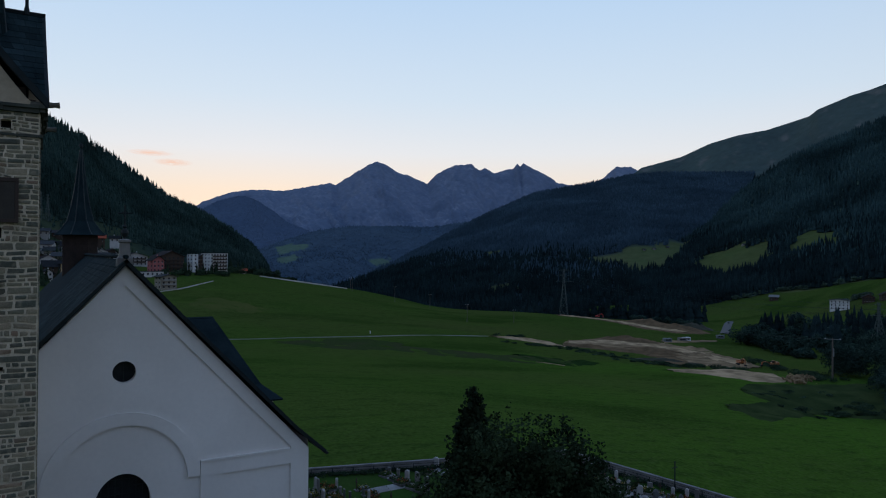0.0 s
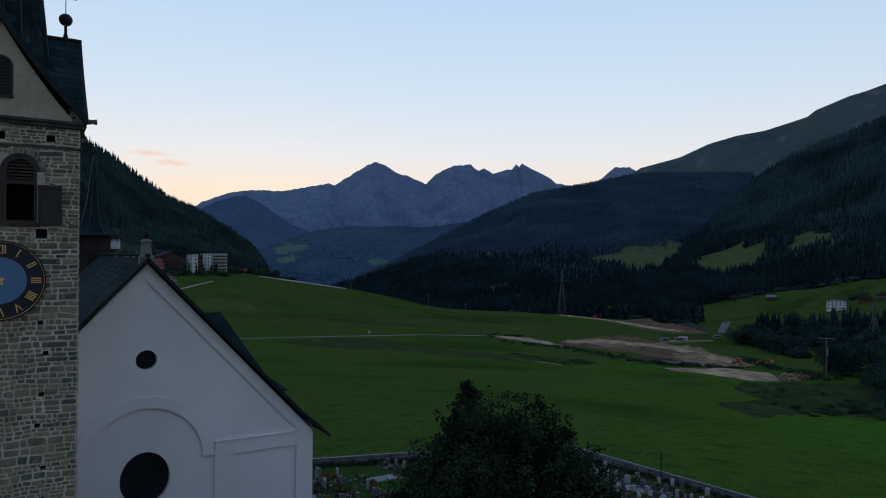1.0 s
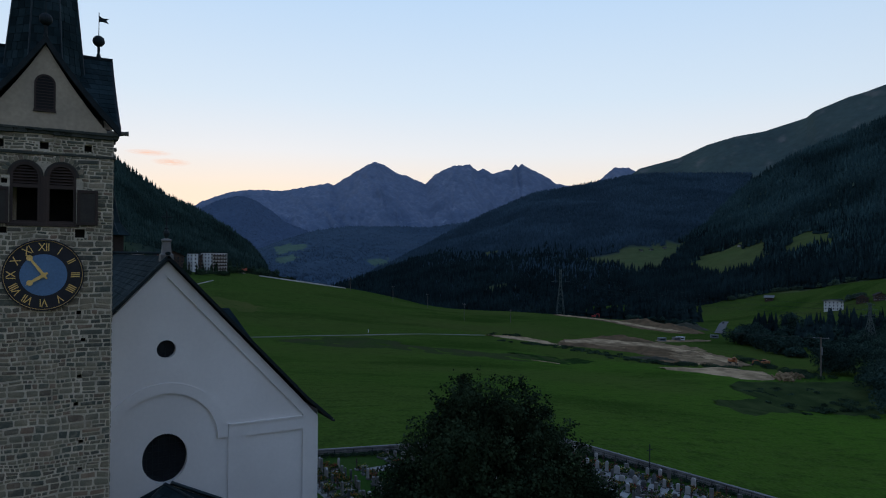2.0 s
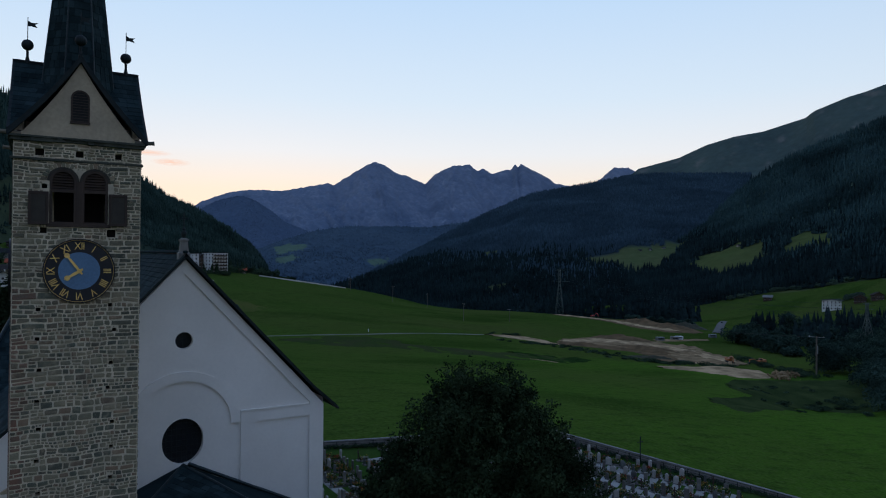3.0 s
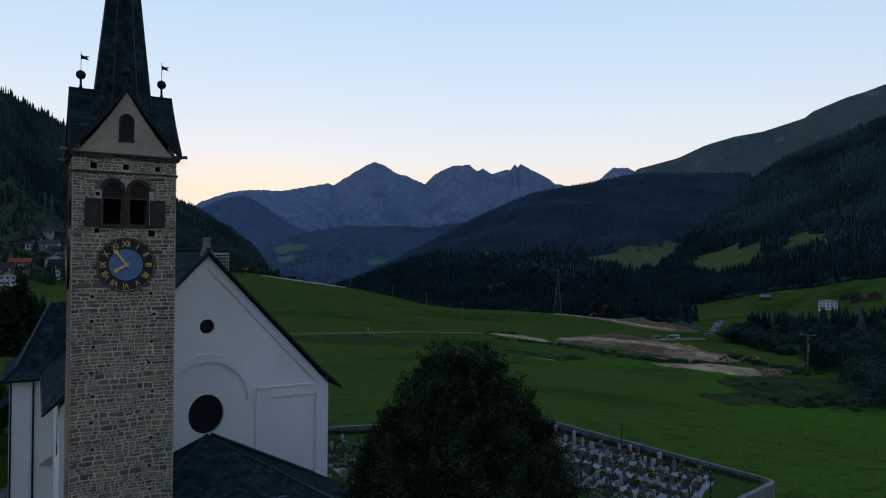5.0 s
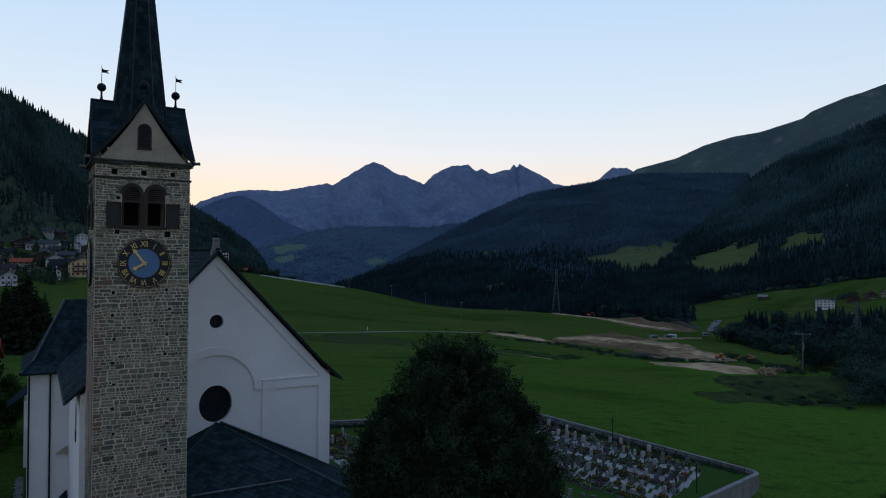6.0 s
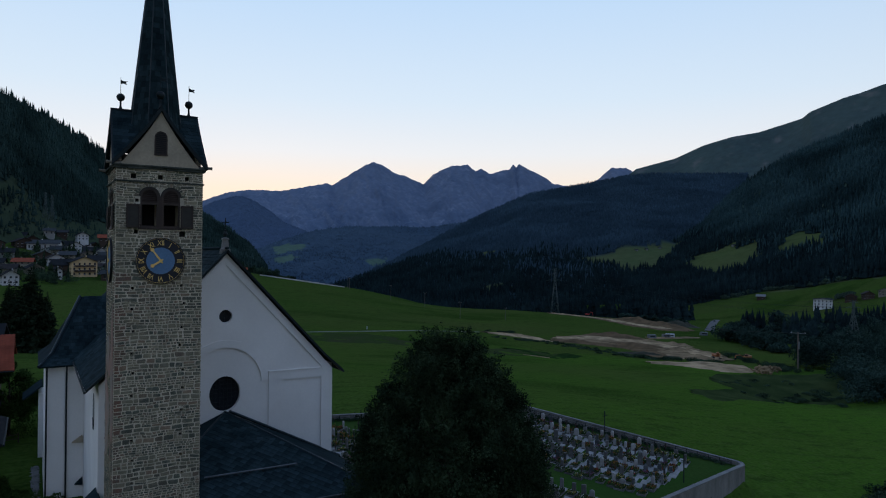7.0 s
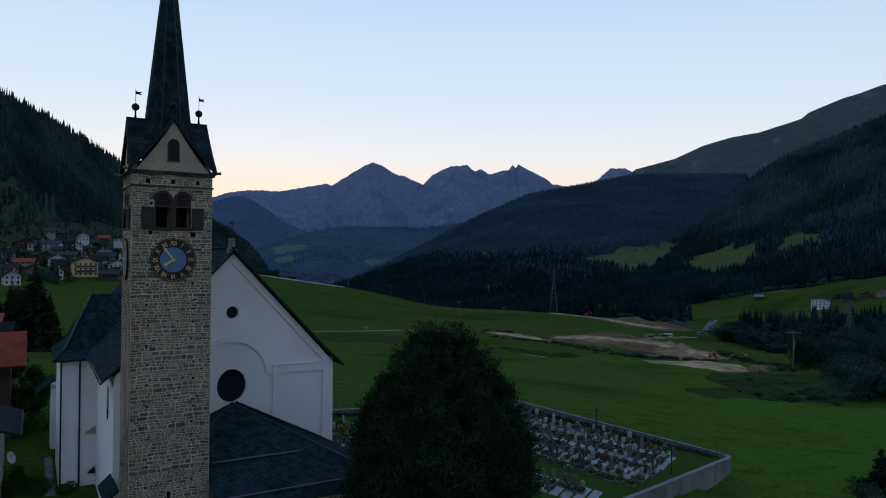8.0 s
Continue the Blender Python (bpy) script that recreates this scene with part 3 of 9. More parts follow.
# ---------------------------------------------------------------- walls with openings and coverings
def pierced(bm, u0, u1, v0, v1, holes, place, depth):
    """A wall face from (u0, v0) to (u1, v1) with rectangular recesses; place(u, v, d) gives the point d behind the face."""
    us = sorted({round(u, 3) for u in (u0, u1, *[h[0] for h in holes], *[h[1] for h in holes])})
    vs = sorted({round(v, 3) for v in (v0, v1, *[h[2] for h in holes], *[h[3] for h in holes])})
    at = {}
    def vert(u, v, d=0.0):
        k = (round(u, 4), round(v, 4), round(d, 4))
        if k not in at:
            at[k] = bm.verts.new(place(u, v, d))
        return at[k]
    for a, b in zip(us, us[1:]):
        for c, d in zip(vs, vs[1:]):
            m, n = (a + b) / 2, (c + d) / 2
            if not any(h[0] < m < h[1] and h[2] < n < h[3] for h in holes):
                bm.faces.new((vert(a, c), vert(b, c), vert(b, d), vert(a, d)))
    for h in holes:
        a, b, c, d = h[:4]
        e = h[4] if len(h) > 4 else depth
        hu = [u for u in us if a <= u <= b]
        hv = [v for v in vs if c <= v <= d]
        q = [bm.verts.new(place(x, y, 0)) for x, y in ((a, c), (b, c), (b, d), (a, d))]
        r = [bm.verts.new(place(x, y, e)) for x, y in ((a, c), (b, c), (b, d), (a, d))]
        for i in range(4):
            j = (i + 1) % 4
            bm.faces.new((q[i], q[j], r[j], r[i]))
        f = bm.faces.new(r)
        f.material_index = 1
    return bm

def ring(bm, center, radius_in, radius_out, y0, y1, a0, a1, n, sx=1.0):
    """An arched band in the xz plane between two angles (degrees), from y0 back to y1."""
    rows = []
    for i in range(n + 1):
        t = radians(a0 + (a1 - a0) * i / n)
        c, s_ = math.cos(t) * sx, math.sin(t)
        rows.append([bm.verts.new((center[0] + c * r, y, center[1] + s_ * r)) for r, y in ((radius_in, y0), (radius_out, y0), (radius_out, y1), (radius_in, y1))])
    for p, q in zip(rows, rows[1:]):
        for i in range(4):
            j = (i + 1) % 4
            bm.faces.new((p[i], p[j], q[j], q[i]))
    if abs(a1 - a0) < 359:
        bm.faces.new(rows[0])
        bm.faces.new(list(reversed(rows[-1])))
    return bm

def disc(bm, center, r, y0, y1, n=40, sx=1.0, sz=1.0):
    return solid(bm, [(center[0] + math.cos(2 * math.pi * i / n) * r * sx, y0, center[1] + math.sin(2 * math.pi * i / n) * r * sz) for i in range(n)], (0, y1 - y0, 0))

def tube(bm, pts, r, n=8):
    """A round bar along points."""
    rings = []
    pts = [Vector(p) for p in pts]
    for i, p in enumerate(pts):
        d = (pts[min(i + 1, len(pts) - 1)] - pts[max(i - 1, 0)]).normalized()
        x = d.orthogonal().normalized()
        y = d.cross(x)
        rr = r[i] if isinstance(r, (list, tuple)) else r
        rings.append([bm.verts.new(p + (x * math.cos(k * 2 * math.pi / n) + y * math.sin(k * 2 * math.pi / n)) * rr) for k in range(n)])
    for a, b in zip(rings, rings[1:]):
        for k in range(n):
            bm.faces.new((a[k], a[(k + 1) % n], b[(k + 1) % n], b[k]))
    bm.faces.new(rings[0])
    bm.faces.new(list(reversed(rings[-1])))
    return bm

def lathe(bm, profile, center, n=8, turn=0.0):
    """A turned or polygonal body from (radius, height) pairs."""
    rings = [[bm.verts.new((center[0] + r * math.cos(turn + 2 * math.pi * k / n), center[1] + r * math.sin(turn + 2 * math.pi * k / n), center[2] + z)) for k in range(n)] for r, z in profile]
    for a, b in zip(rings, rings[1:]):
        for k in range(n):
            bm.faces.new((a[k], a[(k + 1) % n], b[(k + 1) % n], b[k]))
    bm.faces.new(rings[0])
    bm.faces.new(list(reversed(rings[-1])))
    return bm

# ---------------------------------------------------------------- church tower
T = 2.4   # half width of the shaft; its centre is (0, T)
TOWER = thing("church_tower", "tall rubble stone church tower with clock and slate spire", "church tower")
def face_front(u, v, d):
    return (u, d, v)
def face_left(u, v, d):
    return (-T + d, T - u, v)
def face_right(u, v, d):
    return (T - d, T + u, v)
def face_back(u, v, d):
    return (-u, 2 * T - d, v)

WINDOWS = [(-1.07, -0.12, 22.15, 24.4, 1.5), (0.12, 1.07, 22.15, 24.4, 1.5)]
_rng = random.Random(4)
PUTLOGS = [(-1.47, 24.97, 0.26), (0.0, 24.99, 0.24), (1.5, 25.01, 0.22), (-1.3, 21.75, 0.2), (1.25, 21.62, 0.28), (-1.28, 23.62, 0.16)]
for k in range(11):
    zz = 18.55 - 1.27 * k
    PUTLOGS += [(-1.42 + _rng.uniform(-0.06, 0.06), zz + _rng.uniform(-0.08, 0.08), 0.14), (1.28 + _rng.uniform(-0.16, 0.16), zz + 0.15 + _rng.uniform(-0.15, 0.15), 0.14)]
HOLES = [(x - w * 0.62, x + w * 0.62, z, z + w * 1.2, 0.35) for x, z, w in PUTLOGS] + [(-0.16, 0.08, 4.0, 5.5, 0.5)]

def build_shaft():
    front = WINDOWS + HOLES
    for nm, fc, hs in (("front_wall", face_front, front), ("side_wall", face_left, [w for w in WINDOWS]), ("side_wall", face_right, []), ("rear_wall", face_back, [])):
        bm = bmesh.new()
        pierced(bm, -T, T, -0.6, 25.66, hs, fc, 0.4)
        part(nm, bm, [MORTAR, VOID], TOWER, "light mortar between rubble stones")
    bm = bmesh.new()
    box(bm, -T + 0.05, T - 0.05, 0.05, 2 * T - 0.05, 25.46, 25.64)
    part("wall_head", bm, MORTAR, TOWER)
    # solid blocks added inside the head to stop sky showing through the gable corners
    bm = bmesh.new()
    box(bm, -T + 0.12, T - 0.12, 0.12, 2 * T - 0.12, 25.66, 25.98)
    box(bm, -T + 0.4, T - 0.4, 0.4, 2 * T - 0.4, 25.982, 26.4)
    part("sky_gap_filler", bm, WOOD_DARK, TOWER)

def clear_of(holes, pad=-0.025):
    def ok(a, b, c, d):
        return not any(a < h[1] + pad and b > h[0] - pad and c < h[3] + pad and d > h[2] - pad for h in holes)
    return ok

ARCH_KEEP = [(-1.27, 1.27, 22.0, 23.95), (-T, T, 25.56, 26.0)]
def arch_free(a, b, c, d):
    """True where a stone keeps clear of the two arched bell openings."""
    for m in (-0.6, 0.6):
        if d > 23.9 and math.hypot(max(a - m, 0, m - b), max(c - 23.95, 0)) < 0.65:
            return False
    return True
def dial_free(a, b, c, d):
    m, n = (a + b) / 2, (c + d) / 2
    return math.hypot(m, n - 20.17) > 1.22

def rubble_face(place, z0, z1, seed, keep, singles=None, quoin=0):
    """Rough courses of split stones, each with its own worn outline, over one side of the tower."""
    rng = random.Random(seed)
    vs, fs, qv, qf, count = [], [], [], [], 0
    def at(u, v, d):
        """The place on the wall, with courses and joints wandering a little."""
        loose = 1 - (u / T) ** 6
        du = 0.055 * noise.noise(Vector((u * 1.5, v * 2.6, seed + 20))) * loose
        dv = 0.05 * noise.noise(Vector((u * 0.55, v * 0.35, seed))) + 0.075 * noise.noise(Vector((u * 1.5, v * 1.9, seed + 40)))
        return place(u + du, v + dv, d)
    def stone(a, b, c, d, depth=0):
        nonlocal count
        if b - a < 0.07 or d - c < 0.06:
            return
        if keep and not keep(a, b, c, d):
            if depth < 3:
                if b - a > (d - c) * 0.8:
                    m = a + (b - a) * rng.uniform(0.4, 0.6)
                    stone(a, m, c, d, depth + 1)
                    stone(m, b, c, d, depth + 1)
                else:
                    m = c + (d - c) * rng.uniform(0.45, 0.55)
                    stone(a, b, c, m, depth + 1)
                    stone(a, b, m, d, depth + 1)
            return
        g = rng.uniform(0.002, 0.010)
        a, b, c, d = a + g, b - g, c + g, d - g
        k = min(b - a, d - c)
        r = k * rng.uniform(0.05, 0.24)
        j = [rng.uniform(-1, 1) * min(0.032, k * 0.13) for _ in range(8)]
        out = [(a + r, c + abs(j[0])), (b - r, c + abs(j[1])), (b - abs(j[2]), c + r), (b - abs(j[3]), d - r), (b - r, d - abs(j[4])), (a + r, d - abs(j[5])), (a + abs(j[6]), d - r), (a + abs(j[7]), c + r)]
        m, n = (a + b) / 2, (c + d) / 2
        p = rng.uniform(0.012, 0.038)
        e = rng.uniform(0.006, 0.016) / k
        low = [at(x, y, 0.03) for x, y in out]
        top = [at(x + (m - x) * e * 2, y + (n - y) * e * 2, -p + rng.uniform(-0.006, 0.006)) for x, y in out]
        pts = low + top + [at(m, n, -p - 0.008)]
        red = quoin and m * quoin > T - 0.5 and 6.5 < n < 19.5 and rng.random() < 0.62
        fc = [(8 + i, 8 + (i + 1) % 8, 16) for i in range(8)] + [(i, (i + 1) % 8, 8 + (i + 1) % 8, 8 + i) for i in range(8)]
        if singles and singles(m, n) and count < 300:
            count += 1
            mid = Vector(place(m, n, 0))
            ob = mesh_object("stone", [Vector(q) - mid for q in pts], fc, RED_QUOIN if red else STONE_PIECE, False, TOWER)
            ob.location = mid
        else:
            vv, ff = (qv, qf) if red else (vs, fs)
            o = len(vv)
            vv.extend(pts)
            ff.extend(tuple(o + i for i in f) for f in fc)
    z, thin = z0, 0
    while z < z1:
        if thin > 0:
            h, thin = rng.uniform(0.11, 0.18), thin - 1
        else:
            flat = z > 14.5 + rng.uniform(-1.5, 1.5)  # thinner, longer stones in the upper storeys
            h = rng.choice((rng.uniform(0.09, 0.15), rng.uniform(0.12, 0.24))) if z > 21.6 else rng.choice((rng.uniform(0.13, 0.2), rng.uniform(0.16, 0.29))) if flat else rng.choice((rng.uniform(0.13, 0.2), rng.uniform(0.19, 0.31)))
            if rng.random() < 0.22:
                thin = rng.randint(1, 3)
        h = min(h, z1 - z)
        u = -T
        while u < T:
            small = 12.5 < z < 19.5 and abs(u + 0.1 - 0.5 * noise.noise(Vector((z * 0.4, 0, seed)))) < 1.1  # a repaired strip of small dark stones
            w = min(1.0, max(0.15, h * rng.uniform(0.8, 1.9 if small else 4.5 if z > 21.6 else 3.6 if z > 14.5 else 2.6)))
            if T - u - w < 0.14:
                w = T - u
            w = min(w, T - u)
            if h > 0.25 and rng.random() < 0.26:
                f = rng.uniform(0.38, 0.62)
                stone(u, u + w, z, z + h * f)
                q = w * rng.uniform(0.35, 0.65)
                if w > 0.42 and rng.random() < 0.6:
                    stone(u, u + q, z + h * f, z + h)
                    stone(u + q, u + w, z + h * f, z + h)
                else:
                    stone(u, u + w, z + h * f, z + h)
            else:
                stone(u, u + w, z, z + h * rng.uniform(0.96, 1.0))
            u += w
        z += h
    tagged(mesh_object("stone_masonry", vs, fs, STONE_MASS, False, TOWER), "grey-brown rubble stones in rough courses", kind="stuff")
    if qv:
        tagged(mesh_object("corner_masonry", qv, qf, RED_QUOIN, False, TOWER), "pinkish rubble stones at the corner", kind="stuff")

def build_masonry():
    ok = clear_of(HOLES + ARCH_KEEP)
    keep = lambda a, b, c, d: ok(a, b, c, d) and dial_free(a, b, c, d) and arch_free(a, b, c, d)
    rubble_face(face_front, 0.0, 25.58, 5, keep, lambda u, v: 14.4 < v < 18.2, -1)
    okl = clear_of(ARCH_KEEP)
    keep_l = lambda a, b, c, d: okl(a, b, c, d) and dial_free(a, b, c, d) and arch_free(a, b, c, d)
    rubble_face(face_left, 0.0, 25.58, 6, keep_l, None, 1)
    rubble_face(face_right, 0.0, 25.58, 7, None)
    # remains of a pinkish render on the west side and its corner
    rng = random.Random(4)
    for u0, u1, z0, z1 in ((0.9, 2.3, 9.6, 17.2), (-2.2, 0.1, 8.4, 12.6), (-1.6, 0.6, 13.4, 15.6)):
        pts = []
        n = 26
        for i in range(n):
            a = 2 * math.pi * i / n
            k = 1 + 0.55 * noise.fractal(Vector((math.cos(a) * 1.6, math.sin(a) * 1.6, z0)), 0.7, 2.0, 4) + rng.uniform(-0.08, 0.08)
            pts.append((min(T - 0.04, max(-T + 0.04, (u0 + u1) / 2 + (u1 - u0) * 0.56 * k * math.cos(a))), (z0 + z1) / 2 + (z1 - z0) * 0.5 * k * math.sin(a)))
        bm = bmesh.new()
        solid(bm, [face_left(u, v, -0.05) for u, v in pts], Vector(face_left(0, 0, 0)) - Vector(face_left(0, 0, -0.04)))
        part("render_remnant", bm, PINK_RENDER, TOWER, "pinkish patch of old lime render")

def build_courses():
    """Projecting slabs, each a piece of its own, round the four sides."""
    for z, h, p in ((24.78, 0.09, 0.09), (25.56, 0.12, 0.12), (25.68, 0.1, 0.2)):
        rng = random.Random(int(z * 10))
        bm = bmesh.new()
        box(bm, -T - p * 0.5, T + p * 0.5, -p * 0.5, 2 * T + p * 0.5, z + 0.01, z + h - 0.02)
        course = part("string_course" if h < 0.1 else "cornice", bm, CORNICE, TOWER, "projecting weathered slate slabs")
        cuts = [0] + sorted(rng.uniform(0.02, 0.98) for _ in range(11)) + [1]
        for c0, c1 in zip(cuts, cuts[1:]):
            a, b = -T - p + c0 * (2 * T + 2 * p), -T - p + c1 * (2 * T + 2 * p) - 0.008
            for side in range(4):
                j = rng.uniform(-0.07, 0.04)
                lo = z + rng.uniform(-0.03, 0.02)
                q = ((a, b, -p - j, 0.02), (-T - p - j, -T + 0.02, T + a, T + b), (T - 0.02, T + p + j, T + a, T + b), (a, b, 2 * T - 0.02, 2 * T + p))[side]
                bm = bmesh.new()
                box(bm, *q, lo, z + h, 0.01)
                part("slab", bm, CORNICE, course)
    for x, y, dx, dy in ((T, -0.05, 1, -0.15), (-T, -0.05, -1, -0.15), (T, 2 * T, 1, 0.15), (-T, 2 * T, -1, 0.15)):
        bm = bmesh.new()
        d = Vector((dx, dy, 0.05)).normalized()
        p = Vector((x, y, 25.81))
        tube(bm, [p - d * 0.25, p + d * 0.2, p + d * 0.4, p + d * 0.54], [0.1, 0.1, 0.08, 0.1], 8)
        part("water_spout", bm, STONE, TOWER, "weathered stone water spout")

def build_belfry(turn):
    """Twin arched bell openings with louvres above, a mullion, and open shutters."""
    base = Matrix.Identity(4) if not turn else Matrix.Translation((0, T, 0)) @ pose(0, 0, 0, 0, 0, -90) @ Matrix.Translation((0, -T, 0))
    def add(nm, bm, mt, parent, label=""):
        bm.transform(base)
        return part(nm, bm, mt, parent, label)
    bm = bmesh.new()
    box(bm, -1.22, 1.22, -0.07, 0.3, 22.02, 22.16, 0.01)
    add("window_sill", bm, WOOD_DARK, TOWER)
    for c in (-0.6, 0.6):
        bm = bmesh.new()
        ring(bm, (c, 23.95), 0.50, 0.596, -0.035 if c < 0 else -0.039, 0.2, 0, 180, 14)
        arch = add("stone_arch", bm, SHUTTER, TOWER, "dark brown arch ring over the bell opening")
        for k in range(13):
            a0, a1 = radians(180 * k / 13 + 1.2), radians(180 * (k + 1) / 13 - 1.2)
            mid = (a0 + a1) / 2
            if abs(c + 0.8 * math.cos(mid)) < 0.16:
                continue
            r1 = 0.79 + 0.05 * math.sin(k * 2.3)
            if c * math.cos(mid) < 0:
                r1 = min(r1, (abs(c) - 0.02) / max(0.05, abs(math.cos(mid))))
            if r1 < 0.67:
                continue
            bm = bmesh.new()
            solid(bm, [(c + r * math.cos(a), -0.03 - 0.008 * (k % 3), 23.95 + r * math.sin(a)) for r, a in ((0.604, a0), (r1, a0), (r1, a1), (0.604, a1))], (0, 0.06, 0))
            add("voussoir", bm, STONE_PIECE, arch)
        bm = bmesh.new()
        ring(bm, (c, 23.95), 0.40, 0.5, -0.02, 0.16, 0, 180, 14)
        box(bm, c - 0.5, c - 0.4, -0.02, 0.16, 22.16, 23.95)
        box(bm, c + 0.4, c + 0.5, -0.02, 0.16, 22.16, 23.95)
        box(bm, c - 0.4, c + 0.4, -0.03, 0.14, 23.48, 23.62)
        box(bm, c - 0.4, c + 0.4, -0.01, 0.14, 22.16, 22.24)
        frame_ob = add("window_frame", bm, WOOD_DARK, TOWER, "dark brown wooden arched frame")
        for i in range(6):
            z = 23.66 + i * 0.115
            w = math.sqrt(max(0.02, 0.42 ** 2 - max(0, z + 0.05 - 23.95) ** 2))
            bm = bmesh.new()
            solid(bm, [(c - w, 0.0, z), (c - w, 0.012, z - 0.012), (c - w, 0.11, z + 0.085), (c - w, 0.10, z + 0.097)], (2 * w, 0, 0))
            add("louvre_slat", bm, WOOD_DARK, frame_ob)
        bm = bmesh.new()
        solid(bm, [(c - 0.47, 0.14, 23.55), (c + 0.47, 0.14, 23.55)] + [(c + 0.47 * math.cos(radians(a)), 0.14, 23.95 + 0.47 * math.sin(radians(a))) for a in range(0, 181, 15)], (0, 0.05, 0))
        add("louvre_backing", bm, VOID, frame_ob)
    bm = bmesh.new()
    box(bm, -0.12, 0.12, -0.03, 0.3, 22.16, 23.95, 0.01)
    add("mullion", bm, WOOD_DARK, TOWER, "dark wooden mullion between the bell openings")
    # stone infill above the arches keeps the recess closed
    bm = bmesh.new()
    for c, sgn in ((-0.6, -1), (0.6, 1)):
        pts = [(c + 0.594 * math.cos(radians(a)), -0.005, 23.95 + 0.594 * math.sin(radians(a))) for a in range(180, -1, -15)]
        x0, x1 = (c - 0.66, -0.002) if c < 0 else (0.002, c + 0.66)
        solid(bm, [(x0, -0.005, 24.66), (x0, -0.005, 23.95)] + pts + [(x1, -0.005, 23.95), (x1, -0.005, 24.66)], (0, 0.2, 0))
    add("arch_infill", bm, MORTAR, TOWER)
    for sgn in (-1, 1):
        x0, x1 = (-1.86, -1.13) if sgn < 0 else (1.13, 1.86)
        bm = bmesh.new()
        box(bm, x0, x1, -0.10, -0.05, 22.1, 23.48, 0.008)
        sh = add("shutter", bm, SHUTTER, TOWER, "weathered brown wooden shutter standing open")
        for a, b, c, d in ((x0, x1, 22.1, 22.22), (x0, x1, 23.36, 23.48), (x0, x0 + 0.1, 22.22, 23.36), (x1 - 0.1, x1, 22.22, 23.36)):
            bm = bmesh.new()
            box(bm, a, b, -0.125, -0.098, c, d, 0.006)
            add("shutter_rail", bm, WOOD_DARK, sh)

NUMERALS = ("XII", "I", "II", "III", "IIII", "V", "VI", "VII", "VIII", "IX", "X", "XI")
def build_clock(turn):
    base = Matrix.Translation((0.04, 0, 20.17)) if not turn else Matrix.Translation((0, T, 0)) @ pose(0, 0, 0, 0, 0, -90) @ Matrix.Translation((0, -T, 20.17))
    base = base @ Matrix.Diagonal((1.085, 1, 1.085, 1))
    def add(nm, bm, mt, parent, label=""):
        bm.transform(base)
        return part(nm, bm, mt, parent, label)
    bm = bmesh.new()
    disc(bm, (0, 0), 1.24, -0.09, 0.06, 56)
    dial = add("clock_dial", bm, CLOCK_BLACK, TOWER, "black clock dial with gilt numerals and blue centre")
    bm = bmesh.new()
    disc(bm, (0, 0), 0.73, -0.1, -0.08, 48)
    add("dial_centre", bm, CLOCK_BLUE, dial, "pale blue painted dial centre")
    for r0, r1 in ((1.2, 1.214), (1.218, 1.26)):
        bm = bmesh.new()
        ring(bm, (0, 0), r0, r1, -0.096 if r0 < 1.21 else -0.15, -0.06, 0, 360, 56)
        add("dial_rim", bm, GOLD if r0 < 1.21 else CLOCK_BLACK, dial, "gilt ring" if r0 < 1.21 else "")
    for i, txt in enumerate(NUMERALS):
        cu = bpy.data.curves.new("numeral", "FONT")
        cu.body, cu.size, cu.align_x, cu.align_y, cu.extrude, cu.space_character = txt, 0.42, "CENTER", "CENTER", 0.006, 0.9
        cu.offset = -0.001
        cu.materials.append(GOLD)
        ob = new("numeral", cu)
        a = -30 * i
        ob.parent = dial
        ob.matrix_basis = base @ Matrix.Rotation(radians(-a), 4, "Y") @ Matrix.Translation((0, -0.108, 0.965)) @ Matrix.Rotation(radians(90), 4, "X") @ Matrix.Diagonal((0.8, 0.98, 1, 1))
    def hand(nm, length, tail, w, blob, angle, near=0.0):
        bm = bmesh.new()
        solid(bm, [(-w * 0.6, -0.16, -tail), (w * 0.6, -0.16, -tail), (w, -0.16, length * 0.25), (w * 0.6, -0.16, length * 0.75), (0, -0.16, length), (-w * 0.6, -0.16, length * 0.75), (-w, -0.16, length * 0.25)], (0, 0.02, 0))
        disc(bm, (0, 0), 0.085 - near, -0.165, -0.1, 16)
        ring(bm, (0, blob), 0.035, 0.1, -0.165, -0.14, 0, 360, 16)
        bm.transform(Matrix.Translation((0, -near, 0)) @ Matrix.Rotation(radians(angle), 4, "Y"))
        add(nm, bm, GOLD, dial, "gilded clock hand")
    hand("minute_hand", 0.98, 0.16, 0.052, 0.74, -36, 0.025)
    hand("hour_hand", 0.66, 0.14, 0.06, 0.5, -123)

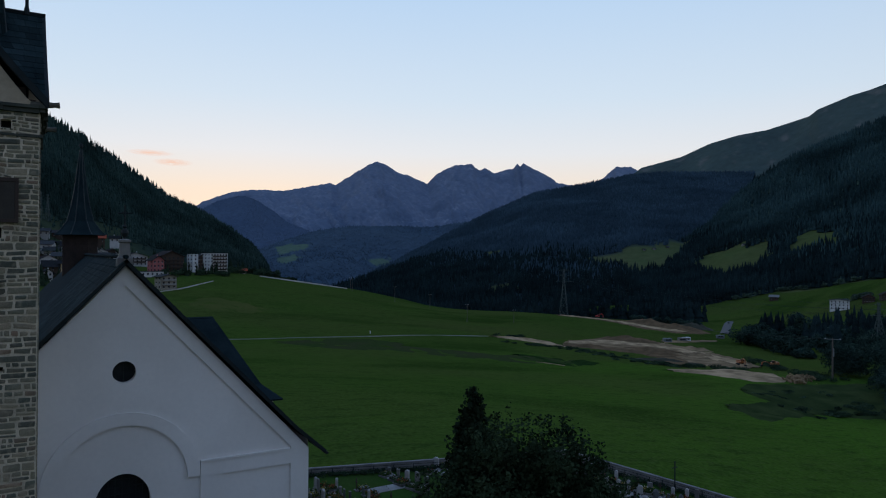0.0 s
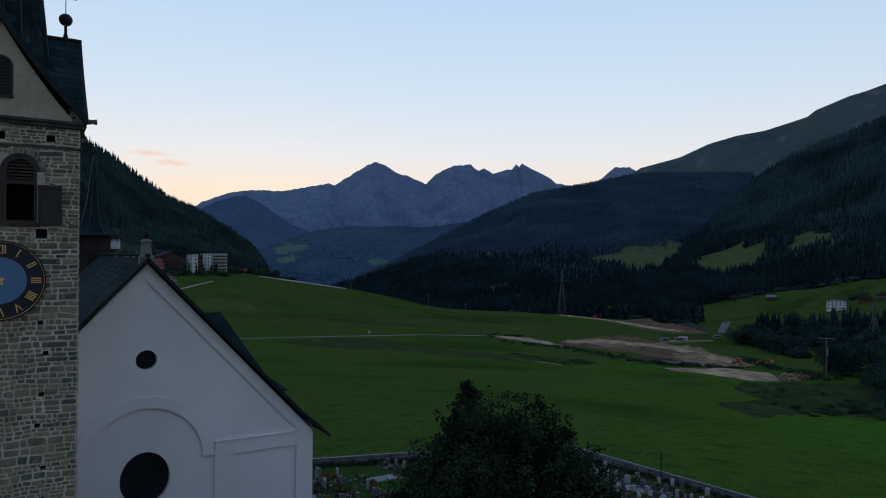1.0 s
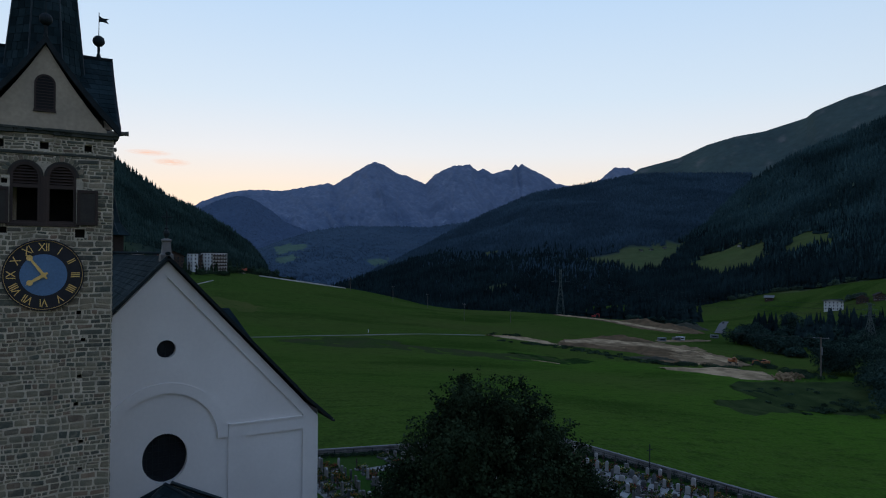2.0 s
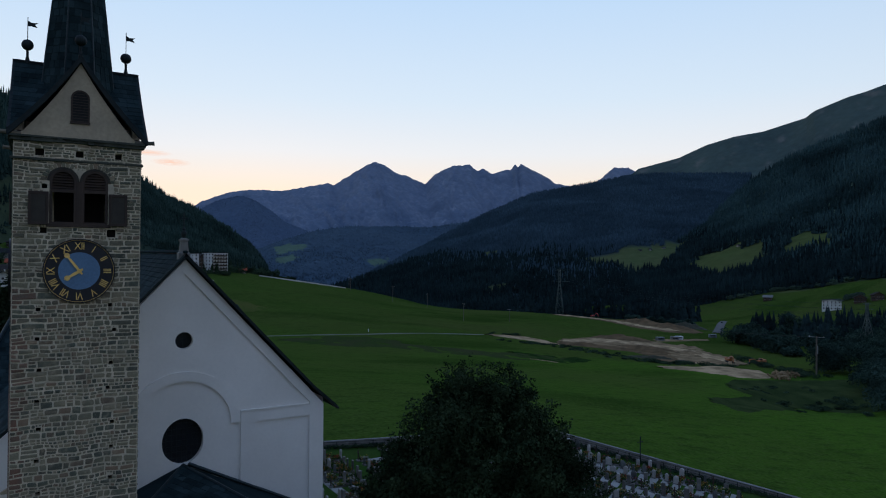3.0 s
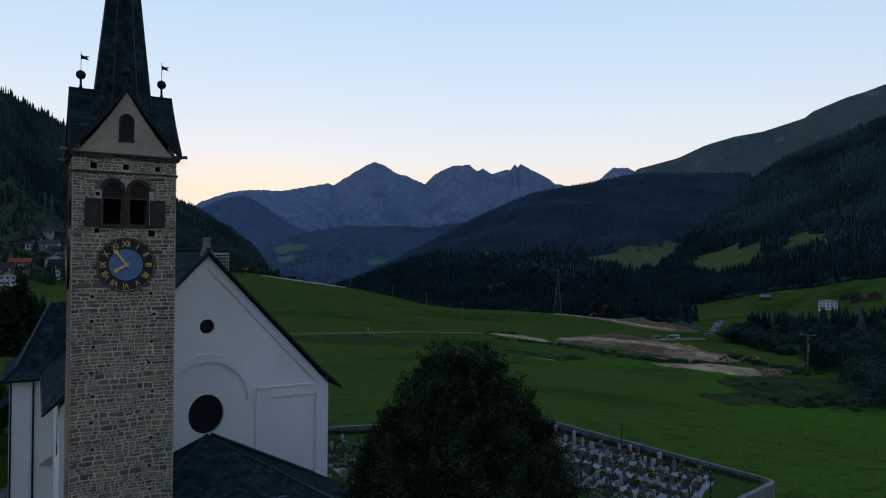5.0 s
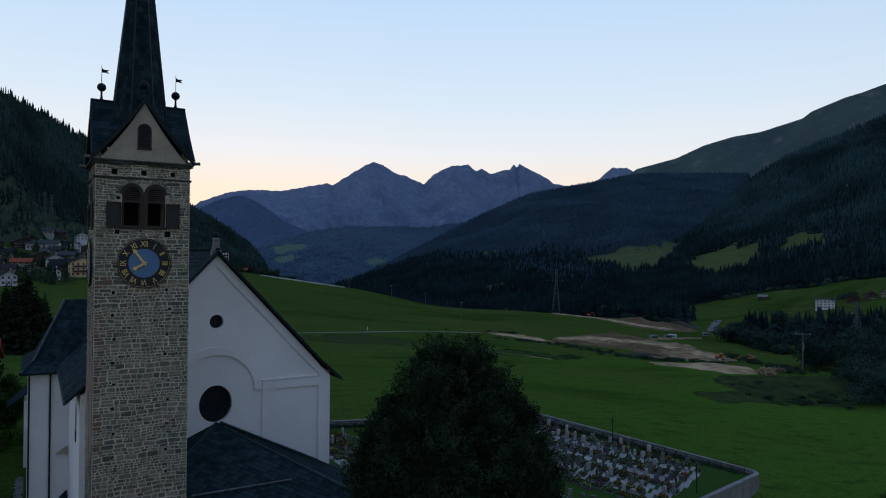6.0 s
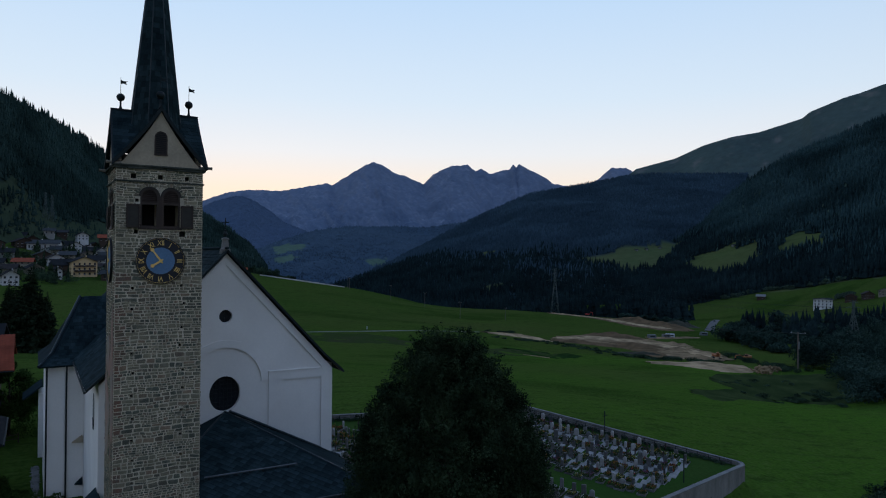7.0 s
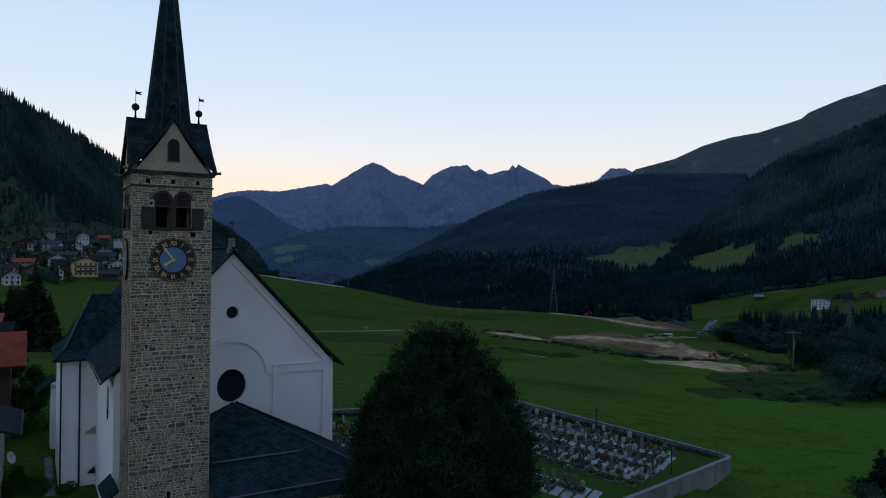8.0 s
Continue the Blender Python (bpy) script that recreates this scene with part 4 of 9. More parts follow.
def build_gable(turn):
    """One plastered gable of the tower's helm, with its louvre, verge, slate planes and ball finial."""
    base = Matrix.Translation((0, T, 0)) @ pose(0, 0, 0, 0, 0, turn) @ Matrix.Translation((0, -T, 0))
    def add(nm, bm, mt, parent, label=""):
        bm.transform(base)
        return part(nm, bm, mt, parent, label)
    top = 29.33
    def flare(t):
        return 25.98 + (top - 25.98) * ((1 - t) * 0.82 + 0.18 * (1 - t) ** 2.2)
    N = 8
    bm = bmesh.new()
    edge = [((2.32) * t, flare(t) - 0.32) for t in [i / N for i in range(N + 1)]]
    outline = [(-x, 0.02, z) for x, z in reversed(edge)] + [(x, 0.02, z) for x, z in edge[1:]]
    outline = [p for p in outline if p[2] > 25.8]
    outline = [(-2.32, 0.02, 25.76)] + outline + [(2.32, 0.02, 25.76)]
    hole = [(-0.33, 26.5), (0.33, 26.5), (0.33, 27.5)] + [(0.33 * math.cos(radians(a)), 27.5 + 0.33 * math.sin(radians(a))) for a in range(20, 180, 20)] + [(-0.33, 27.5)]
    solid(bm, outline, (0, 0.3, 0))
    gable = add("gable", bm, GABLE_PLASTER, TOWER, "ochre plastered gable wall")
    bm = bmesh.new()
    solid(bm, [(x, -0.005, z) for x, z in hole], (0, 0.1, 0))
    lv = add("louvre_window", bm, VOID, gable)
    bm = bmesh.new()
    ring(bm, (0, 27.5), 0.29, 0.36, -0.02, 0.1, 0, 180, 12)
    for x in (-0.36, 0.29):
        box(bm, x, x + 0.07, -0.02, 0.1, 26.5, 27.5)
    box(bm, -0.38, 0.38, -0.04, 0.1, 26.42, 26.5)
    add("window_frame", bm, WOOD_DARK, lv)
    for i in range(11):
        z = 26.53 + i * 0.115
        w = 0.29 if z < 27.45 else math.sqrt(max(0.005, 0.29 ** 2 - (z + 0.06 - 27.5) ** 2))
        bm = bmesh.new()
        solid(bm, [(-w, -0.012, z), (-w, -0.004, z - 0.01), (-w, 0.03, z + 0.07), (-w, 0.02, z + 0.08)], (2 * w, 0, 0))
        add("louvre_slat", bm, WOOD_DARK, lv)
    for sgn in (-1, 1):
        bm = bmesh.new()
        a_row, b_row = [], []
        for i in range(N + 1):
            t = i / N
            a = Vector((sgn * 2.6 * t, -0.08 - 0.12 * t, flare(t)))
            b = Vector((sgn * 2.6 * t, T - (T + 0.2) * t, flare(t)))
            a_row.append(a)
            b_row.append(b)
        for i in range(N):
            quad = [a_row[i], b_row[i], b_row[i + 1], a_row[i + 1]]
            slab(bm, quad, 0.09)
        bmesh.ops.remove_doubles(bm, verts=bm.verts, dist=0.001)
        roof = add("gable_roof", bm, SLATE, TOWER, "dark slate gable roof plane")
        # slate courses
        bm = bmesh.new()
        rng = random.Random(int(turn) + 2 * sgn + 7)
        M = 15
        for i in range(M):
            t0, t1 = i / M, min(1.0, (i + 1.1) / M)
            def pt(t, w, up):
                a = Vector((sgn * 2.6 * t, -0.08 - 0.12 * t, flare(t)))
                b = Vector((sgn * 2.6 * t, T - (T + 0.2) * t, flare(t)))
                return a.lerp(b, w) + Vector((sgn * 0.7, 0, 0.7)) * up
            span = (T + 0.08) * (1 - t0) + 0.01
            k = max(1, int(span / 0.3))
            off = rng.uniform(0, 0.5) / k
            for j in range(k):
                w0, w1 = max(0, j / k - off + 0.004), min(1, (j + 1) / k - off - 0.004)
                if w1 - w0 < 0.02:
                    continue
                q = [pt(t0, w0, 0.006), pt(t0, w1, 0.006), pt(t1, w1, 0.022), pt(t1, w0, 0.022)]
                solid(bm, q, Vector((sgn * 0.7, 0, 0.7)) * -0.012)
        add("slate_covering", bm, SLATE_MASS, roof)["kind"] = "stuff"
        bm = bmesh.new()
        edge_rows = [[bm.verts.new(a + Vector((0, dy, dz))) for dy, dz in ((-0.05, 0.03), (0.06, 0.03), (0.06, -0.3), (-0.05, -0.27))] for a in a_row]
        for p, q in zip(edge_rows, edge_rows[1:]):
            for i in range(4):
                bm.faces.new((p[i], p[(i + 1) % 4], q[(i + 1) % 4], q[i]))
        bm.faces.new(edge_rows[0])
        bm.faces.new(list(reversed(edge_rows[-1])))
        add("verge", bm, METAL, roof)
    bm = bmesh.new()
    tube(bm, [(0, -0.13, top + 0.03), (0, 1.4, top + 0.03)], 0.06, 8)
    add("ridge_cap", bm, METAL, TOWER)
    bm = bmesh.new()
    lathe(bm, [(0.1, 0), (0.09, 0.15), (0.055, 0.3), (0.055, 0.62)], (0, 0.42, top - 0.04), 10)
    post = add("finial_post", bm, METAL, TOWER, "sheet metal finial post with ball and flag")
    bm = bmesh.new()
    bmesh.ops.create_uvsphere(bm, u_segments=18, v_segments=12, radius=0.24, matrix=pose(0, 0.42, top + 0.77))
    add("finial_ball", bm, METAL, post)
    bm = bmesh.new()
    tube(bm, [(0, 0.42, top + 0.95), (0, 0.42, top + 2.0)], 0.016, 6)
    add("flag_rod", bm, METAL, post)
    bm = bmesh.new()
    z = top + 1.6
    solid(bm, [(0, 0.315, z), (0.14, 0.315, z + 0.02), (0.38, 0.315, z - 0.02), (0.28, 0.315, z + 0.1), (0.4, 0.315, z + 0.2), (0.14, 0.315, z + 0.18), (0, 0.315, z + 0.26)], (0, 0.012, 0))
    bm.transform(Matrix.Translation((0, 0.42, 0)) @ pose(0, 0, 0, 0, 0, -turn) @ Matrix.Translation((0, -0.32, 0)))
    add("weather_flag", bm, METAL, post)

def build_spire():
    bm = bmesh.new()
    lathe(bm, [(1.72, 26.8), (1.5, 28.6), (1.42, 29.4), (0.53, 37.6), (0.06, 42.0)], (0, T, 0), 8, radians(22.5))
    spire = part("spire", bm, SLATE, TOWER, "dark slate octagonal spire")
    # slate courses on each of the eight sides
    bm = bmesh.new()
    rng = random.Random(31)
    def rad(z):
        return np.interp(z, [26.8, 28.6, 29.4, 37.6, 42.0], [1.72, 1.5, 1.42, 0.53, 0.06])
    z = 28.0
    while z < 41.4:
        h = 0.34
        for k in range(8):
            a0, a1 = radians(22.5 + 45 * k), radians(67.5 + 45 * k)
            nrm = Vector((math.cos((a0 + a1) / 2), math.sin((a0 + a1) / 2), 0.1))
            def pt(zz, w, up):
                r = rad(zz)
                p = Vector((r * math.cos(a0), r * math.sin(a0), 0)).lerp(Vector((r * math.cos(a1), r * math.sin(a1), 0)), w)
                return p + Vector((0, T, zz)) + nrm * up
            n = max(1, int(rad(z) * 0.77 / 0.28))
            off = rng.uniform(0, 1) / n
            for j in range(-1, n + 1):
                w0, w1 = max(0.0, j / n + off + 0.012), min(1.0, (j + 1) / n + off - 0.012)
                if w1 - w0 < 0.03:
                    continue
                solid(bm, [pt(z, w0, 0.026), pt(z, w1, 0.026), pt(z + h * 1.05, w1, 0.008), pt(z + h * 1.05, w0, 0.008)], nrm * -0.015)
        z += h
    part("slate_covering", bm, SLATE_MASS, spire)["kind"] = "stuff"
    for k in range(8):
        a = radians(22.5 + 45 * k)
        bm = bmesh.new()
        tube(bm, [(math.cos(a) * (rad(zz) + 0.01), T + math.sin(a) * (rad(zz) + 0.01), zz) for zz in (27.5, 28.6, 29.4, 33, 37.6, 41.9)], 0.035, 6)
        part("hip_flashing", bm, LEAD, spire)
    bm = bmesh.new()
    lathe(bm, [(0.07, 0), (0.05, 0.5), (0.22, 0.75), (0.3, 1.0), (0.22, 1.25), (0.04, 1.4), (0.025, 2.6)], (0, T, 41.8), 12)
    part("spire_finial", bm, GOLD, spire)

build_shaft()
build_masonry()
build_courses()
for q in (0, 1):
    build_belfry(q)
    build_clock(q)
for q in (0, 90, 180, 270):
    build_gable(q)
build_spire()

# ---------------------------------------------------------------- church
CX, FY = 5.63, 7.38           # axis of the nave, plane of its gable front
CHURCH = thing("church", "white plastered baroque church with steep slate roofs", "church")

def build_front():
    wall_w = 8.24
    bm = bmesh.new()
    # gable wall around two round openings: fan of quads from each opening to the outline
    n = 48
    oc = [(CX + 0.47 * math.cos(2 * math.pi * i / n), 16.06 + 0.47 * math.sin(2 * math.pi * i / n)) for i in range(n)]
    ov = [(CX + 1.1 * math.cos(2 * math.pi * i / n), 10.42 + 1.28 * math.sin(2 * math.pi * i / n)) for i in range(n)]
    def ring_face(hole, outline_at):
        a = [bm.verts.new((x, FY, z)) for x, z in hole]
        b = [bm.verts.new((x, FY + 0.45, z)) for x, z in hole]
        c = [bm.verts.new((*outline_at(i),)) for i in range(n)]
        for i in range(n):
            j = (i + 1) % n
            bm.faces.new((a[i], a[j], c[j], c[i]))
            bm.faces.new((a[i], b[i], b[j], a[j]))
        return b
    def box_ray(cx, cz, x0, x1, z0, z1):
        def f(i):
            t = 2 * math.pi * i / n
            c, s_ = math.cos(t), math.sin(t)
            k = min((x1 - cx) / c if c > 1e-6 else (x0 - cx) / c if c < -1e-6 else 1e9, (z1 - cz) / s_ if s_ > 1e-6 else (z0 - cz) / s_ if s_ < -1e-6 else 1e9)
            return (cx + c * k, FY, cz + s_ * k)
        return f
    def corner_fill(f, cx, cz, x0, x1, z0, z1):
        for sx, sz, i0 in ((x1, z1, 0), (x0, z1, n // 4), (x0, z0, n // 2), (x1, z0, 3 * n // 4)):
            seq = [f(i0 + k) for k in range(n // 4 + 1)]
            for p, q in zip(seq, seq[1:]):
                if abs(p[0] - q[0]) > 1e-6 and abs(p[2] - q[2]) > 1e-6:
                    bm.faces.new([bm.verts.new(w) for w in (p, q, (sx, FY, sz))])
    b1 = box_ray(CX, 16.06, CX - 2.0, CX + 2.0, 14.6, 17.8)
    b2 = box_ray(CX, 10.42, CX - 2.0, CX + 2.0, 8.0, 12.9)
    ring_face(oc, b1)
    ring_face(ov, b2)
    corner_fill(b1, CX, 16.06, CX - 2, CX + 2, 14.6, 17.8)
    corner_fill(b2, CX, 10.42, CX - 2, CX + 2, 8.0, 12.9)
    slope = 8.9 / wall_w
    def top(x):
        return 20.64 - abs(x - CX) * slope
    def poly(pts):
        bm.faces.new([bm.verts.new((x, FY, z)) for x, z in pts])
    L, Rr = CX - wall_w, CX + wall_w
    poly([(L, -1.5), (CX - 2, -1.5), (CX - 2, top(CX - 2)), (L, top(L))])
    poly([(CX + 2, -1.5), (Rr, -1.5), (Rr, top(Rr)), (CX + 2, top(CX + 2))])
    poly([(CX - 2, -1.5), (CX + 2, -1.5), (CX + 2, 8.0), (CX - 2, 8.0)])
    poly([(CX - 2, 12.9), (CX + 2, 12.9), (CX + 2, 14.6), (CX - 2, 14.6)])
    poly([(CX - 2, 17.8), (CX + 2, 17.8), (CX + 2, top(CX + 2)), (CX, 20.64), (CX - 2, top(CX - 2))])
    bmesh.ops.remove_doubles(bm, verts=bm.verts, dist=0.002)
    part("front_wall", bm, PLASTER, CHURCH, "white lime plastered gable front")
    for nm, hole in (("round_window", oc), ("oval_window", ov)):
        bm = bmesh.new()
        solid(bm, [(x, FY + 0.36, z) for x, z in hole], (0, 0.08, 0))
        w = part(nm, bm, GLASS_DARK, CHURCH, "dark glazed round window")
        cz = 16.06 if nm == "round_window" else 10.42
        rx, rz = (0.47, 0.47) if nm == "round_window" else (1.1, 1.28)
        k = 1 if rx < 1 else 4
        for i in range(-k + 1, k):
            x = CX + rx * i / k
            h = rz * math.sqrt(max(0, 1 - (i / k) ** 2))
            bm = bmesh.new()
            box(bm, x - 0.015, x + 0.015, FY + 0.33, FY + 0.37, cz - h, cz + h)
            part("glazing_bar", bm, METAL, w)
            if k > 1:
                z = cz + rz * i / k
                hw = rx * math.sqrt(max(0, 1 - (i / k) ** 2))
                bm = bmesh.new()
                box(bm, CX - hw, CX + hw, FY + 0.332, FY + 0.368, z - 0.012, z + 0.012)
                part("glazing_bar", bm, METAL, w)
    # raised stucco bands
    P = 0.1
    def band(nm, pts, proud=P):
        bm = bmesh.new()
        solid(bm, [(x, FY - proud, z - 0.12 if z > 0 else z) for x, z in pts], (0, proud + 0.02, 0))
        part(nm, bm, PLASTER, CHURCH)
    for sg in (-1, 1):
        X = lambda d: CX + sg * d
        band("raking_band", [(X(0), 19.9), (X(7.34), 12.05), (X(7.34), 12.05 + 0.78), (X(0), 20.72)])
        band("corner_pilaster", [(X(7.34), -1.5), (X(8.24), -1.5), (X(8.24), 11.85), (X(7.34), 12.8)])
        band("frieze", [(X(3.18), 11.22), (X(7.34), 11.22), (X(7.34), 11.9), (X(3.18), 11.9)], P)
        band("pilaster", [(X(3.18), -1.5), (X(4.12), -1.5), (X(4.12), 11.22), (X(3.18), 11.22)], P - 0.004)
        band("moulding", [(X(3.18), 11.88), (X(7.3), 11.88), (X(7.3), 11.96), (X(3.18), 11.96)], P + 0.05)
        band("jamb", [(X(2.62), -1.5), (X(3.18), -1.5), (X(3.18), 11.3), (X(2.62), 11.3)], P - 0.008) if sg < 0 else None
    bm = bmesh.new()
    ring(bm, (CX, 11.17), 2.62, 3.16, FY - P - 0.02, FY + 0.02, 0, 180, 40)
    part("arch_band", bm, PLASTER, CHURCH, "raised stucco arch over the oval window")

def build_nave():
    # side and rear walls, 0.7 m thick
    L, R = CX - 8.24, CX + 8.24
    for nm, x in (("side_wall", L), ("side_wall", R - 0.7)):
        holes = []
        bm = bmesh.new()
        pl = (lambda u, v, d: (L + d, u, v)) if x == L else (lambda u, v, d: (R - d, u, v))
        pierced(bm, FY + 0.002, 46, -1.5, 12.2, holes, pl, 0.5)
        part(nm, bm, [PLASTER, GLASS_DARK], CHURCH)
    bm = bmesh.new()
    solid(bm, [(L, 46, -1.5), (R, 46, -1.5), (R, 46, 11.9), (CX, 46, 20.6), (L, 46, 11.9)], (0, 0.6, 0))
    part("rear_wall", bm, PLASTER, CHURCH)
    # side window as a flat pale oval, with a darker piece over its lower part
    for yc in (11.2,):
        ell = [(yc + 0.62 * math.cos(radians(a)), 9.3 + 1.3 * math.sin(radians(a))) for a in range(0, 360, 12)]
        bm = bmesh.new()
        solid(bm, [(L - 0.03, y, z) for y, z in ell], (0.05, 0, 0))
        ow = part("side_window", bm, CONCRETE, CHURCH, "pale splayed oval window")
        bm = bmesh.new()
        solid(bm, [(L - 0.05, y, min(z, 8.8)) for y, z in ell if z < 8.9], (0.04, 0, 0))
        part("window_sill", bm, SLATE, ow)
    prof = [(0.0, 20.9), (7.55, 12.9), (8.5, 12.05), (9.05, 11.55)]
    for sg in (-1, 1):
        bm = bmesh.new()
        for (d0, z0), (d1, z1) in zip(prof, prof[1:]):
            slab(bm, [(CX + sg * d0, FY - 0.42, z0), (CX + sg * d0, 46.6, z0), (CX + sg * d1, 46.6, z1), (CX + sg * d1, FY - 0.42, z1)], 0.14)
        roof = part("nave_roof", bm, SLATE, CHURCH, "steep dark slate nave roof with swept eaves")
        bm = bmesh.new()
        for (d0, z0), (d1, z1) in zip(prof, prof[1:]):
            slab(bm, [(CX + sg * d0, FY - 0.46, z0 + 0.03), (CX + sg * d0, FY - 0.36, z0 + 0.03), (CX + sg * d1, FY - 0.36, z1 + 0.03), (CX + sg * d1, FY - 0.46, z1 + 0.03)], 0.15)
        part("bargeboard", bm, METAL, roof)
        bm = bmesh.new()
        for (d0, z0), (d1, z1) in zip(prof, prof[1:]):
            slab(bm, [(CX + sg * d0, FY - 0.36, z0 - 0.16), (CX + sg * d0, FY, z0 - 0.16), (CX + sg * d1, FY, z1 - 0.16), (CX + sg * d1, FY - 0.36, z1 - 0.16)], 0.03)
        part("soffit", bm, WOOD_DARK, roof)
        # gutter
        bm = bmesh.new()
        tube(bm, [(CX + sg * 9.1, FY - 0.4, 11.42), (CX + sg * 9.1, 21.5, 11.42)], 0.07, 8)
        part("gutter", bm, METAL, roof)
        # slate courses
        bm = bmesh.new()
        vs, fs = [], []
        rng = random.Random(90 + sg)
        seg = [math.hypot(prof[i + 1][0] - prof[i][0], prof[i + 1][1] - prof[i][1]) for i in range(3)]
        tot = sum(seg)
        def at(s_):
            ss = np.cumsum([0] + seg)
            return np.interp(s_, ss, [p[0] for p in prof]), np.interp(s_, ss, [p[1] for p in prof])
        k, s0 = 0, 0.1
        while s0 < tot - 0.2:
            d0, z0 = at(s0)
            d1, z1 = at(min(tot, s0 + 0.4))
            y = FY - 0.4 - rng.uniform(0, 0.3)
            while y < (24 if sg < 0 else 12):
                y1 = y + 0.34
                o = len(vs)
                t = 0.022 + rng.uniform(0, 0.014)
                a, b = max(y + 0.006, FY - 0.42), y1 - 0.006
                vs += [(CX + sg * (d0 + 0.003), a, z0 + 0.006), (CX + sg * (d0 + 0.003), b, z0 + 0.006), (CX + sg * (d1 + t * 0.7), b, z1 + t * 0.9), (CX + sg * (d1 + t * 0.7), a, z1 + t * 0.9),
                       (CX + sg * d1, b, z1), (CX + sg * d1, a, z1)]
                fs += [(o, o + 1, o + 2, o + 3), (o + 3, o + 2, o + 4, o + 5), (o, o + 3, o + 5), (o + 1, o + 4, o + 2)]
                y = y1
            s0 += 0.34
        bm.free()
        ob = mesh_object("slate_covering", vs, fs, SLATE_MASS, False, roof)
        ob["kind"] = "stuff"
    bm = bmesh.new()
    tube(bm, [(CX, FY - 0.44, 21.02), (CX, 46, 21.02)], 0.09, 8)
    part("ridge_cap", bm, SLATE, CHURCH)
    # plinth with ball and cross over the front gable
    bm = bmesh.new()
    lathe(bm, [(0.46, 20.2), (0.44, 20.95), (0.37, 21.0), (0.32, 21.06), (0.26, 21.62), (0.33, 21.66), (0.33, 21.74), (0.15, 21.8)], (CX, FY + 0.44, 0), 4, radians(45))
    pl = part("gable_plinth", bm, CONCRETE, CHURCH, "grey tapered plinth carrying a ball and cross")
    bm = bmesh.new()
    lathe(bm, [(0.1, 21.78), (0.06, 21.86), (0.13, 21.95), (0.16, 22.06), (0.13, 22.17), (0.05, 22.27), (0.1, 22.34), (0.03, 22.42)], (CX, FY + 0.44, 0), 14)
    part("ball", bm, METAL, pl)
    bm = bmesh.new()
    tube(bm, [(CX, FY + 0.44, 22.35), (CX, FY + 0.44, 23.25)], 0.03, 6)
    tube(bm, [(CX - 0.27, FY + 0.44, 22.92), (CX + 0.27, FY + 0.44, 22.92)], 0.03, 6)
    for dx in (-0.13, 0.13):
        tube(bm, [(CX, FY + 0.44, 22.92 + abs(dx)), (CX + dx, FY + 0.44, 22.92), (CX, FY + 0.44, 22.92 - abs(dx))], 0.016, 6)
    part("cross", bm, METAL, pl)

def hip_roof(bm, x0, x1, y0, y1, z0, rx0, rx1, ry, z1, thick=0.14, sweep=0.3, lift=0.16):
    """Hipped roof with swept eaves: eaves rectangle, ridge, and a ring part way up where the pitch breaks."""
    e = [Vector(p) for p in ((x0, y0, z0), (x1, y0, z0), (x1, y1, z0), (x0, y1, z0))]
    r = [Vector(p) for p in ((rx0, ry, z1), (rx1, ry, z1), (rx1, ry, z1), (rx0, ry, z1))]
    m = []
    for a, b in zip(e, r):
        q = a.lerp(b, sweep)
        q.z = z0 + (z1 - z0) * lift
        m.append(q)
    for i in range(4):
        j = (i + 1) % 4
        slab(bm, [e[i], e[j], m[j], m[i]], thick)
        if (r[i] - r[j]).length < 1e-6:
            slab(bm, [m[i], m[j], r[j]], thick)
        else:
            slab(bm, [m[i], m[j], r[j], r[i]], thick)
    return bm

